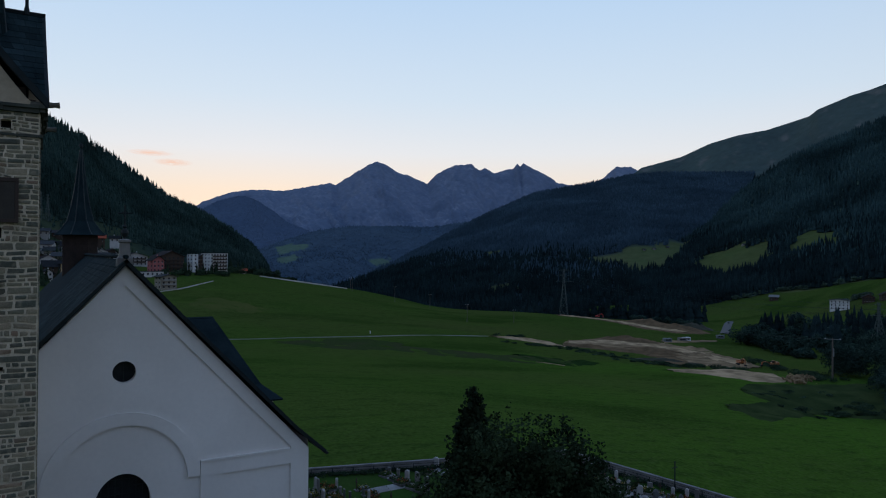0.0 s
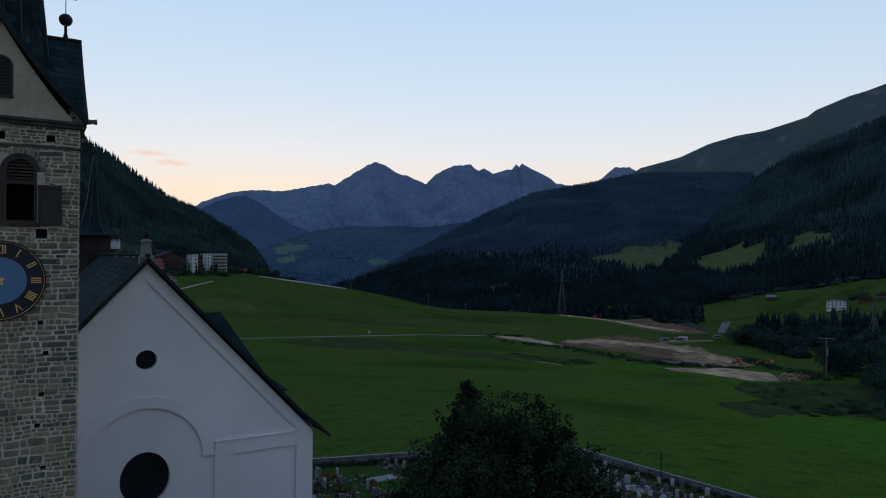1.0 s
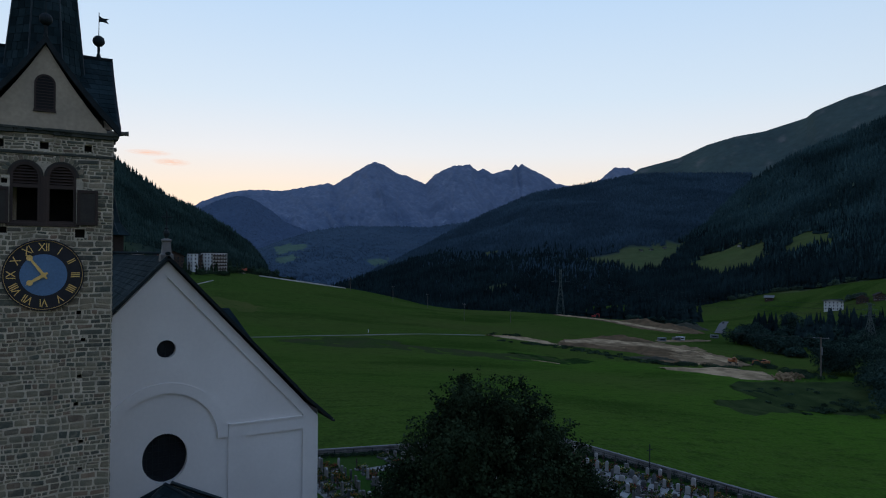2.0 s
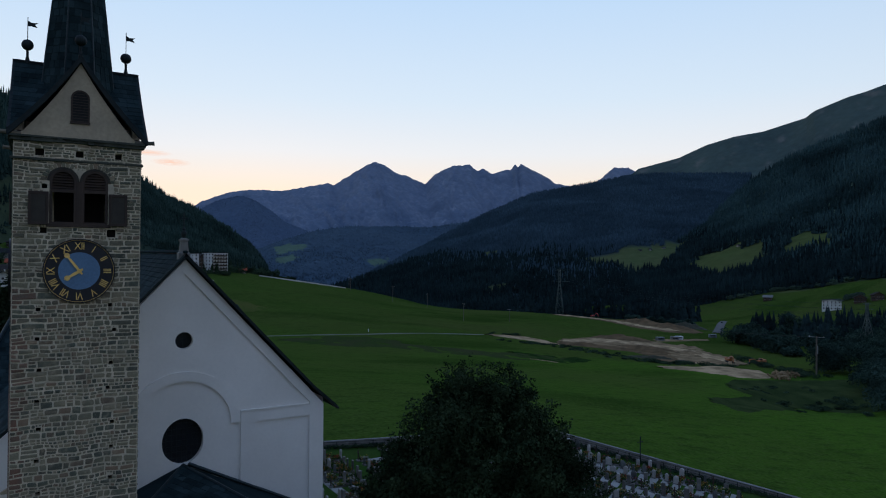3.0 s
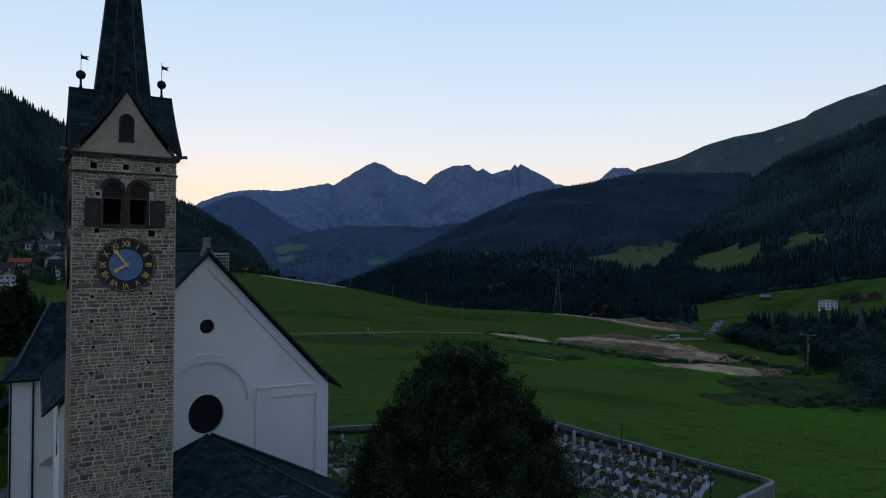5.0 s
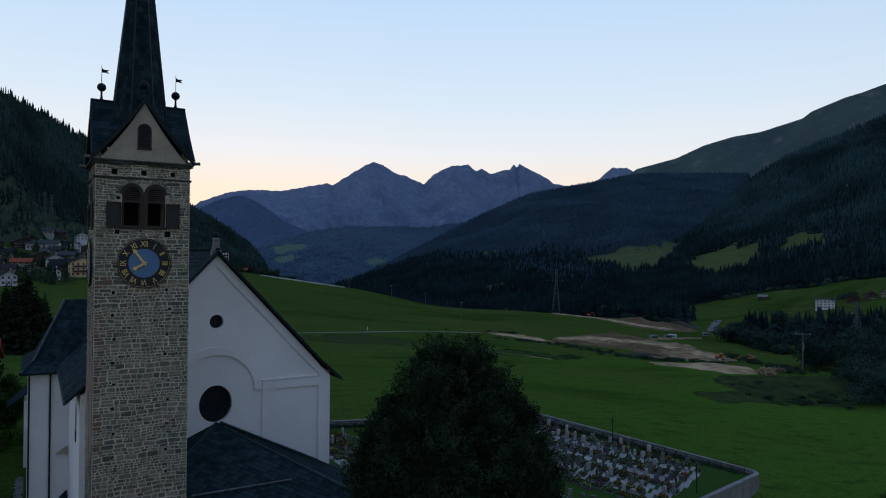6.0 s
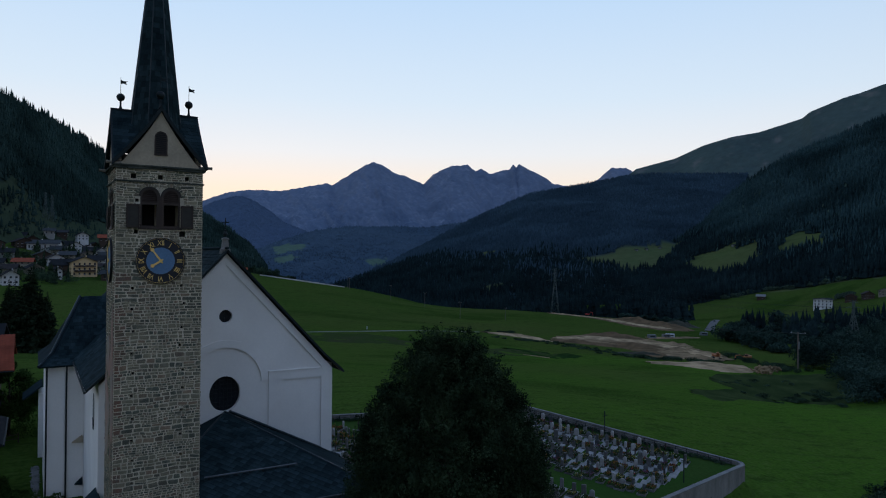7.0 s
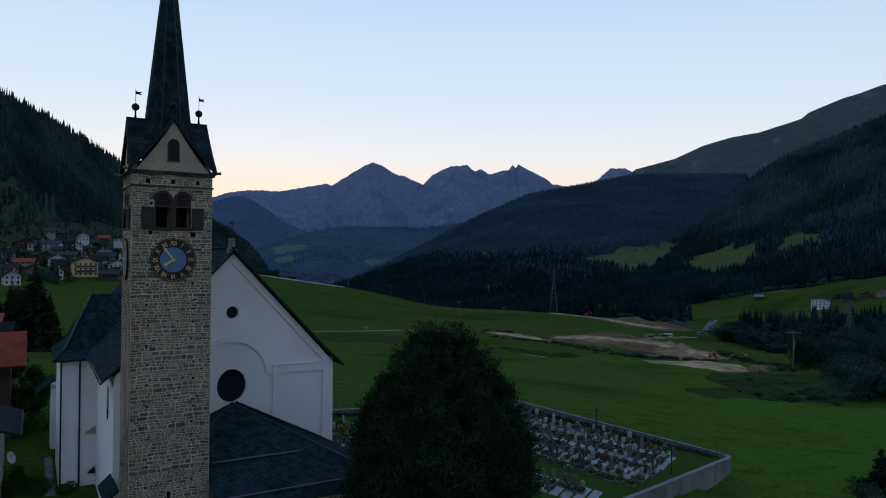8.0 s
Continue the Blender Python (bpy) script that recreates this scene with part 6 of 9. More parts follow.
def forest(name, label, grid, count, seed, low, high, where, edge=500, tmin=0.0, tmax=0.97, mat=None, fade=None, tiers=2, sides=5, slim=1.0):
    """Thousands of spruces standing on a hillside, as one mesh; fade: the heights between which the stand thins in."""
    rng = np.random.default_rng(seed)
    nv, nu = grid.shape[:2]
    m = count * 3
    t, u = rng.uniform(tmin, tmax, m), rng.uniform(0, 1, m)
    t[:edge] = tmin + rng.uniform(0, 0.012, edge)
    a, b = t * (nv - 1), u * (nu - 1)
    i, j = np.minimum(a.astype(int), nv - 2), np.minimum(b.astype(int), nu - 2)
    fa, fb = (a - i)[:, None], (b - j)[:, None]
    p = grid[i, j] * (1 - fa) * (1 - fb) + grid[i + 1, j] * fa * (1 - fb) + grid[i, j + 1] * (1 - fa) * fb + grid[i + 1, j + 1] * fa * fb
    c = clearing(p[:, 0], p[:, 1], p[:, 2], where)
    if where == "mountain_west":
        c = c * 2.2
    ok = c < rng.uniform(0.1, 0.75, m)
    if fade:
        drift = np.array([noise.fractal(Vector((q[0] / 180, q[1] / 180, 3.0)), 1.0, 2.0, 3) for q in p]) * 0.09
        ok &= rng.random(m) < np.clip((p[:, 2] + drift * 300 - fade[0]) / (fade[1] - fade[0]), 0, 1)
    p = p[ok][:count]
    n = len(p)
    return tagged(conifers(name, p, rng.uniform(low, high, n) * (0.8 + 0.4 * rng.random(n)), rng, slim, mat, tiers, sides), label, "forest", kind="stuff")

forest("forest_west", "dense dark spruce forest on the mountain slope", left_grid, 18000, 1, 8, 16, "mountain_west", 0, 0.0, 0.95, WEST_SPRUCE)
# one spur forest in two tones: haze-pale copy above, darkened copy at the foot
forest("forest_spur", "dense spruce forest on the valley spur, tinted haze-blue", spur_grid, 38000, 2, 5, 11, "mountain_spur", 900, 0.0, 0.97, HAZED_SPUR_SPRUCE, (-25, 30), 1, 5, 1.5)
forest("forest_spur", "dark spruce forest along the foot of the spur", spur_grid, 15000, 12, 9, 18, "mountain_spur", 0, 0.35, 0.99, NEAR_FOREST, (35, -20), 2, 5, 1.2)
# the haze-tinted copy stands high on the slope, the dark copy low
forest("forest_east", "dense dark spruce forest around mown clearings", right_grid, 24000, 3, 9, 18, "mountain_east", 700, 0.0, 0.99, HAZED_HILL_SPRUCE, (5, 75), 2, 4, 1.2)
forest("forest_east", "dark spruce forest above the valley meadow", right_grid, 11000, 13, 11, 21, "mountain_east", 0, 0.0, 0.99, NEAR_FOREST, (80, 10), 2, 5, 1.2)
forest("forest_scrub", "pale broadleaf scrub among the spruces", right_grid, 2600, 14, 5, 9, "mountain_east", 0, 0.15, 0.97, LARCH, (260, -40), 2, 6, 2.4)
forest("west_scrub", "grey-green broadleaf scrub on the lower mountain slope", left_grid, 1300, 15, 2.5, 6, "mountain_scrub", 0, 0.3, 1.0, WEST_SPRUCE, (120, 20), 2, 6, 2.2)
forest("forest_middle", "spruce forest at the valley's head, tinted haze-blue", mid_grid, 12000, 4, 4, 7, "mountain_middle", 300, mat=HAZED_FAR_SPRUCE, tiers=1, slim=2.2)
forest("forest_shoulder", "spruce forest below the massif, tinted haze-blue", shoulder_grid, 4500, 5, 4, 6, "mountain_shoulder", 250, mat=HAZED_REMOTE_SPRUCE, tiers=1, slim=2.2)

def canopy(name, label, spots, mat, seed, leaf, per=1100):
    """Broadleaf trees as one mass: every crown a dome of leafy lumps with hollows between; spots: x, y, radius, height."""
    rng = np.random.default_rng(seed)
    C, N = [], []
    for x, y, r, h in spots:
        z = gz(x, y)
        lumps = 14
        for k in range(lumps):
            up = rng.uniform(-0.95, 1.0)
            th = k * 2.4 + rng.uniform(-0.5, 0.5)
            w = math.sqrt(max(0.0, 1 - up * up)) if up > 0 else 1.0 + up * 0.2
            c = np.array([x + math.cos(th) * w * r * 0.66, y + math.sin(th) * w * r * 0.66, z + h * (0.47 + 0.38 * up)])
            d = rng.normal(size=(per // lumps, 3))
            d[:, 2] = np.abs(d[:, 2]) * 1.1 - 0.35
            d /= np.linalg.norm(d, axis=1)[:, None]
            size = r * rng.uniform(0.3, 0.5)
            C.append(c + d * np.array([size, size, min(size, h * 0.22)]) * (0.75 + 0.35 * rng.random((len(d), 1))))
            N.append(d)
    C, N = np.concatenate(C), np.concatenate(N)
    v, f = leaves_mesh(C, N, leaf * rng.uniform(0.6, 1.35, len(C)), rng)
    return tagged(fast_mesh(name, v, f, mat), label, "trees", kind="stuff")

def shrubs(name, label, spots, mat, seed, leaf, per=320):
    """A thicket of leafy bushes as one mass."""
    rng = np.random.default_rng(seed)
    C, N, S = [], [], []
    for x, y, r, h in spots:
        z = cemetery_z(x, y) if inside(np.array([x]), np.array([y]), CEM)[0] else gz(x, y)
        for k in range(5):
            c = np.array([x + rng.normal() * r * 0.45, y + rng.normal() * r * 0.45, z + h * rng.uniform(0.25, 0.68)])
            d = rng.normal(size=(per // 5, 3))
            d /= np.linalg.norm(d, axis=1)[:, None]
            q = d * np.array([r * 0.55, r * 0.55, h * 0.36]) * (0.7 + 0.4 * rng.random((len(d), 1)))
            C.append(c + q)
            N.append(d)
            S.append(np.full(len(d), leaf))
    C, N, S = np.concatenate(C), np.concatenate(N), np.concatenate(S)
    v, f = leaves_mesh(C, N, S * rng.uniform(0.6, 1.3, len(S)), rng)
    return tagged(fast_mesh(name, v, f, mat), label, "shrubs", kind="stuff")

# ---------------------------------------------------------------- cemetery
DRESSED = material("grey_granite", (0.14, 0.135, 0.125), (0.09, 0.09, 0.085), 2.5, 0.7, 0.2, 0.005, fine=40, random=0.35)
MARBLE = material("pale_marble", (0.33, 0.32, 0.30), (0.22, 0.216, 0.205), 1.5, 0.6, 0.1, 0.004, fine=30, random=0.2)
SERPENTINE = material("dark_gravestone", (0.075, 0.085, 0.085), (0.05, 0.055, 0.056), 2.0, 0.5, 0.1, 0.004, fine=30, random=0.35)
SOIL = material("planted_soil", (0.045, 0.035, 0.025), (0.03, 0.04, 0.02), 3.0, 1.0, 0.8, 0.03, fine=20)
PAVING = material("grave_paving", (0.26, 0.255, 0.24), (0.19, 0.187, 0.175), 0.8, 0.9, 0.3, 0.01, fine=10, random=0.15)
BLOOMS = [leaf_material("flower_" + n, c, tuple(v * 0.7 for v in c)) for n, c in (("yellow", (0.42, 0.32, 0.07)), ("red", (0.32, 0.05, 0.04)), ("orange", (0.36, 0.17, 0.05)), ("white", (0.55, 0.55, 0.52)), ("violet", (0.22, 0.11, 0.21)))]
GREENERY = leaf_material("grave_planting", (0.035, 0.065, 0.022), (0.05, 0.075, 0.026))
RED_GLASS = material("red_grave_light", (0.45, 0.03, 0.02), (0.35, 0.02, 0.02), 4.0, 0.3, 0.0)

WD = Vector((0.466, -0.885, 0))      # along the long cemetery wall
WN = Vector((-0.885, -0.466, 0))     # from it towards the church
W0 = Vector((53.7, 34.2, 0))

def nearest(px, py, a, b):
    """The point of the segment a b that lies nearest to (px, py)."""
    dx, dy = b[0] - a[0], b[1] - a[1]
    t = max(0.0, min(1.0, ((px - a[0]) * dx + (py - a[1]) * dy) / (dx * dx + dy * dy)))
    return (a[0] + dx * t, a[1] + dy * t)

def build_cemetery_ground():
    xs, ys = np.linspace(15, 69, 70), np.linspace(1, 47, 60)
    V, F, idx = [], [], {}
    for i in range(len(xs) - 1):
        for j in range(len(ys) - 1):
            if inside(np.array([xs[i] + 0.4]), np.array([ys[j] + 0.4]), CEM)[0]:
                q = []
                for a, b in ((i, j), (i + 1, j), (i + 1, j + 1), (i, j + 1)):
                    if (a, b) not in idx:
                        idx[a, b] = len(V)
                        px, py = xs[a], ys[b]
                        if not inside(np.array([px]), np.array([py]), CEM)[0]:
                            best = min((nearest(px, py, e0, e1) for e0, e1 in zip(CEM, CEM[1:] + CEM[:1])), key=lambda q_: math.dist(q_, (px, py)))
                            px, py = best
                        V.append((px, py, cemetery_z(px, py)))
                    q.append(idx[a, b])
                F.append(q)
    tagged(mesh_object("cemetery_lawn", V, F, LAWN, True), "mown green cemetery lawn", "lawn", kind="structure")

def wall_run(name, label, a, b, ztop_a, ztop_b, thick, bottom, mat, cope):
    """A straight wall with a sloping coping; outer face to the right of a to b."""
    a, b = Vector((*a, 0)), Vector((*b, 0))
    d = (b - a).normalized()
    n = Vector((d.y, -d.x, 0)) * (thick / 2)
    up = Vector((0, 0, 1))
    w = thing(name, label, "wall", kind="structure")
    bm = bmesh.new()
    q = [a - n + up * bottom, a + n + up * bottom, a + n + up * (ztop_a - 0.12), a - n + up * (ztop_a - 0.12)]
    r = [b - n + up * bottom, b + n + up * bottom, b + n + up * (ztop_b - 0.12), b - n + up * (ztop_b - 0.12)]
    vs = [bm.verts.new(p) for p in q + r]
    for f in ((0, 1, 2, 3), (7, 6, 5, 4), (0, 4, 5, 1), (1, 5, 6, 2), (2, 6, 7, 3), (3, 7, 4, 0)):
        bm.faces.new([vs[i] for i in f])
    part("wall_body", bm, mat, w)
    k = max(2, int((b - a).length / 2.0))
    for i in range(k):
        p0, p1 = a.lerp(b, i / k), a.lerp(b, (i + 1) / k - 0.006 / (b - a).length * 2)
        z0, z1 = ztop_a + (ztop_b - ztop_a) * i / k, ztop_a + (ztop_b - ztop_a) * (i + 1) / k
        m = n * 1.1
        bm = bmesh.new()
        slab(bm, [p0 - m + up * z0, p0 + m + up * z0, p1 + m + up * z1, p1 - m + up * z1], 0.12)
        part("coping_slab", bm, cope, w)
    return w

COPE = material("coping_stone", (0.17, 0.165, 0.155), (0.12, 0.12, 0.115), 1.2, 0.85, 0.3, 0.01, fine=14, random=0.12)
build_cemetery_ground()
wall_run("cemetery_wall_east", "long grey concrete cemetery wall with stone coping", (53.7, 34.2), (67.0, 8.95), -0.65, -3.98, 0.34, -9.5, CONCRETE, COPE)
wall_run("cemetery_wall_corner", "rounded corner of the concrete cemetery wall", (67.0, 8.95), (66.5, 8.15), -3.98, -4.05, 0.5, -9.5, CONCRETE, COPE)
wall_run("cemetery_wall_south", "streaked grey concrete retaining wall of the cemetery", (66.5, 8.15), (38.0, 3.1), -4.05, -4.15, 0.5, -9.5, CONCRETE, COPE)
wall_run("cemetery_wall_north", "grey concrete cemetery wall behind the graves", (15.0, 44.6), (53.7, 34.2), -0.45, -0.65, 0.34, -4.0, CONCRETE, COPE)

def build_fence(a, b, za, zb, posts):
    """Dark rail fence just inside the wall."""
    f = thing("cemetery_fence", "dark metal rail fence inside the cemetery wall", "fence")
    a, b = Vector((*a, 0)), Vector((*b, 0))
    for h in (0.2, 0.45, 0.7):
        bm = bmesh.new()
        tube(bm, [a + Vector((0, 0, za + h)), b + Vector((0, 0, zb + h))], 0.025, 6)
        part("rail", bm, METAL, f)
    for i in range(posts):
        p = a.lerp(b, i / (posts - 1)) + Vector((0, 0, za + (zb - za) * i / (posts - 1)))
        bm = bmesh.new()
        box(bm, p.x - 0.03, p.x + 0.03, p.y - 0.03, p.y + 0.03, p.z - 0.5, p.z + 0.75)
        part("post", bm, METAL, f)
build_fence((52.9, 33.2), (66.0, 9.4), -1.45, -4.5, 22)
build_fence((18.0, 42.9), (52.5, 33.6), -1.0, -1.6, 18)

def build_grave(kind, k):
    """One grave: headstone on a plinth, kerb, planted bed, and a grave light. Local +y points to the foot end."""
    rng = random.Random(100 + k)
    g = thing("grave", "", "grave", (0, 0, 0))
    stone_mat = (DRESSED, MARBLE, SERPENTINE, DRESSED, SERPENTINE)[k % 5]
    h, w, d = rng.uniform(0.7, 1.25), rng.uniform(0.36, 0.66), rng.uniform(0.16, 0.26)
    bm = bmesh.new()
    if kind == "slab":
        box(bm, -w / 2, w / 2, -d / 2, d / 2, 0.12, h, 0.02)
    elif kind == "arched":
        pts = [(-w / 2, -d / 2, 0.12), (w / 2, -d / 2, 0.12), (w / 2, -d / 2, h - w / 3)] + [(w / 2 * math.cos(radians(a)), -d / 2, h - w / 3 + w / 3 * math.sin(radians(a))) for a in range(20, 180, 20)] + [(-w / 2, -d / 2, h - w / 3)]
        solid(bm, pts, (0, d, 0))
    elif kind == "pillar":
        box(bm, -w * 0.3, w * 0.3, -d / 2, d / 2, 0.12, h * 1.2, 0.03)
        box(bm, -w * 0.36, w * 0.36, -d * 0.6, d * 0.6, h * 1.2, h * 1.27, 0.01)
    elif kind == "boulder":
        bmesh.ops.create_icosphere(bm, subdivisions=2, radius=0.5, matrix=Matrix.Translation((0, 0, h * 0.5)) @ Matrix.Diagonal((w * 1.05, d * 1.5, h * 1.05, 1)))
        for v in bm.verts:
            v.co += Vector((rng.uniform(-1, 1), rng.uniform(-1, 1), rng.uniform(-1, 1))) * 0.035
    elif kind == "cross":
        box(bm, -0.06, 0.06, -0.05, 0.05, 0.12, h * 1.25, 0.01)
        box(bm, -w * 0.48, w * 0.48, -0.05, 0.05, h * 0.82, h * 0.94, 0.01)
    part("cross" if kind == "cross" else "headstone", bm, WOOD_DARK if kind == "cross" else stone_mat, g)
    bm = bmesh.new()
    box(bm, -w * 0.62, w * 0.62, -d * 0.9, d * 0.9, -0.35, 0.13, 0.015)
    part("plinth", bm, DRESSED, g)
    bm = bmesh.new()
    L, B = 1.45, 0.47
    for a, b, c, e in ((-B - 0.07, -B, 0.2, L), (B, B + 0.07, 0.2, L), (-B - 0.07, B + 0.07, L, L + 0.08)):
        box(bm, a, b, c, e, -0.35, 0.12, 0.01)
    part("kerb", bm, DRESSED, g, "low stone kerb")
    bm = bmesh.new()
    box(bm, -B, B, 0.18, L, -0.3, 0.07)
    part("bed", bm, SOIL, g)
    r = np.random.default_rng(300 + k)
    def plants(nm, count, mat, spread, z0, size):
        c = np.stack([r.normal(0, spread[0], count).clip(-B, B), (L * 0.55 + r.normal(0, spread[1], count)).clip(0.25, L - 0.05), z0 + r.uniform(0, 0.28, count)], 1)
        v, f = leaves_mesh(c, np.tile([0, 0, 1.0], (count, 1)), np.full(count, size), r)
        tagged(fast_mesh(nm, v, f, mat, g), kind="stuff")
    plants("planting", 150 if k % 3 else 250, GREENERY, (0.4, 0.56), 0.08, 0.16 if k % 3 else 0.19)
    plants("bloom", (26, 60, 40)[k % 3], BLOOMS[k % 5], (0.3, 0.3), 0.2, 0.11)
    plants("bloom", 20, BLOOMS[(k * 2 + 3) % 5], (0.36, 0.46), 0.17, 0.11)
    bm = bmesh.new()
    lathe(bm, [(0.05, 0.07), (0.06, 0.1), (0.06, 0.26), (0.03, 0.32)], (B * 0.7, 0.35, 0), 8)
    part("grave_light", bm, RED_GLASS if k % 2 else METAL, g, "small grave lantern")
    return g

GRAVE_LABELS = {"slab": "upright stone slab grave with planted flower bed", "arched": "round-topped headstone grave with flowers", "pillar": "slim stone pillar grave with flowers",
                "boulder": "rough boulder headstone grave with planting", "cross": "dark wooden cross grave with planting"}
def build_graves():
    protos = []
    for k, kind in enumerate(("slab", "arched", "pillar", "slab", "boulder", "cross", "arched", "slab", "pillar", "cross", "slab", "arched")):
        g = build_grave(kind, k)
        tagged(g, GRAVE_LABELS[kind], "grave", "graves in the cemetery")
        protos.append(g)
    rng = random.Random(21)
    used = set()
    turn = math.degrees(math.atan2(WD.y, WD.x))
    rows = [(1.9, -8, 22.5, 1), (3.9, -10, 23.0, -1), (5.5, -10, 23.2, 1), (7.6, -10, 22.9, -1), (9.2, -10, 22.4, 1), (11.2, -10, 22.2, -1), (12.6, -10, 21.6, 1), (14.6, -4, 21.0, 1), (19.9, -2, 17.5, 1), (22.4, -2, 15.0, -1),
            (16.0, -13.0, -8.0, 1)]
    spots = [(off, s0, s1, face, None) for off, s0, s1, face in rows] + [(0, 0, q, f, (x, 28.0)) for x, f, q in ((20.6, 1, 13.5), (22.3, -1, 13.0), (24.0, 1, 12.0), (25.6, 1, 10.5), (27.4, -1, 10.5), (29.2, 1, 9.0), (31.0, -1, 5.5))]
    for off, s0, s1, face, at in spots:
        s = s0
        while s < s1:
            p = Vector((at[0], at[1] + s, 0)) if at else W0 + WD * s + WN * off
            s += rng.uniform(1.05, 1.35)
            if rng.random() < 0.05 or not inside(np.array([p.x]), np.array([p.y]), CEM)[0]:
                continue
            k = rng.randrange(len(protos))
            p = p + Vector((rng.gauss(0, 0.1), rng.gauss(0, 0.1), 0))
            grow = rng.uniform(0.8, 1.12)
            m = pose(p.x, p.y, cemetery_z(p.x, p.y), 0, 0, (90 if at else turn) + (180 if face > 0 else 0) + rng.uniform(-5, 5)) @ Matrix.Diagonal((grow, grow, rng.uniform(0.75, 1.15), 1))
            if k not in used:
                used.add(k)
                protos[k].matrix_basis = m
            else:
                copy_thing(protos[k], m)
    for k, g in enumerate(protos):
        if k not in used:
            g.matrix_basis = pose(50, 20, cemetery_z(50, 20))
build_graves()

# made-up planting, added to darken the inner face of the wall
shrubs("wall_darkening_planting", "low planting added to darken the foot of the cemetery wall", [(W0.x + WD.x * q + WN.x * 0.75, W0.y + WD.y * q + WN.y * 0.75, 0.45, 0.3) for q in [0.5 + 0.6 * k for k in range(45)]] + [(20 + q, 42.4 - q * 0.269, 0.45, 0.35) for q in [0.6 * k for k in range(54)]], SHRUB, 64, 0.14, 160)

def paved(name, label, pts, width, lift=0.03):
    """A paved strip of slabs along a line on the cemetery ground."""
    st = thing(name, label, "path", kind="structure")
    for a, b in zip(pts, pts[1:]):
        a, b = Vector((*a, 0)), Vector((*b, 0))
        d = (b - a).normalized()
        n = Vector((-d.y, d.x, 0)) * width / 2
        k = max(1, int((b - a).length / 1.2))
        for i in range(k):
            p, q = a.lerp(b, i / k), a.lerp(b, (i + 1) / k - 0.012)
            bm = bmesh.new()
            quad = [Vector((v.x, v.y, cemetery_z(v.x, v.y) + lift)) for v in (p - n, p + n, q + n, q - n)]
            slab(bm, quad, 0.08)
            part("slab", bm, PAVING, st)
def walkways():
    for off, s0, s1, w in ((3.1, -10, 23.4, 1.25), (4.4, -10, 23.8, 1.25), (5.7, -10, 23.6, 1.25), (7.0, -10, 23.4, 1.25), (8.3, -10, 23.4, 1.25), (9.6, -10, 23.0, 1.25), (10.9, -10, 22.8, 1.25), (12.2, -10, 22.4, 1.25), (13.5, -6, 22.0, 1.25), (21.2, -3, 19.3, 4.0)):
        a, b = W0 + WD * s0 + WN * off, W0 + WD * s1 + WN * off
        paved("cemetery_path", "grey slab path between the grave rows", [(a.x, a.y), (b.x, b.y)], w)
    paved("cemetery_path", "grey slab path beside the church", [(23.6, 36.5), (25.2, 26.0)], 1.1)
    paved("cemetery_path", "light grey angled slab path across the lawn", [(33.2, 39.2), (33.8, 35.4), (30.4, 35.5)], 1.15)
walkways()

def tall_cross(x, y, z, h):
    c = thing("cemetery_cross", "tall dark iron cross standing at the cemetery wall", "cross", (x, y, z))
    bm = bmesh.new()
    tube(bm, [(0, 0, -1.0), (0, 0, h)], 0.06, 8)
    part("shaft", bm, METAL, c)
    bm = bmesh.new()
    tube(bm, [(-0.42, 0, h * 0.78), (0.42, 0, h * 0.78)], 0.05, 8)
    part("arm", bm, METAL, c)
tall_cross(58.9, 23.4, cemetery_z(58.9, 23.4), 2.9)
tall_cross(56.6, 8.6, cemetery_z(56.6, 8.6), 3.2)

# ---------------------------------------------------------------- houses
def wall_paint(name, c):
    return material(name, c, tuple(v * 0.85 for v in c), 0.3, 0.9, 0.1, 0.01, fine=4, random=0.08)
W_WHITE, W_CREAM, W_YELLOW, W_PINK, W_BROWN, W_GREY = (wall_paint(n, c) for n, c in (("white_render", (0.50, 0.49, 0.47)), ("cream_render", (0.27, 0.24, 0.19)), ("yellow_render", (0.62, 0.44, 0.23)),
    ("pink_render", (0.38, 0.12, 0.115)), ("brown_timber", (0.062, 0.042, 0.03)), ("grey_concrete_render", (0.30, 0.29, 0.26))))
R_DARK, R_GREY, R_RED, R_BROWN = (material(n, c, tuple(v * 0.7 for v in c), 0.6, 0.9, 0.3, 0.02, fine=5, random=0.2, spec=0.05) for n, c in (("dark_roofing", (0.020, 0.022, 0.024)), ("grey_roofing", (0.044, 0.048, 0.05)), ("red_tiles", (0.31, 0.075, 0.04)), ("brown_roofing", (0.038, 0.032, 0.03))))
PANE = material("window_pane", (0.02, 0.024, 0.03), (0.03, 0.034, 0.04), 2.0, 0.2, 0.0, spec=0.5)
SILVER = material("pale_frame", (0.6, 0.6, 0.6), (0.5, 0.5, 0.5), 2.0, 0.6, 0.0)

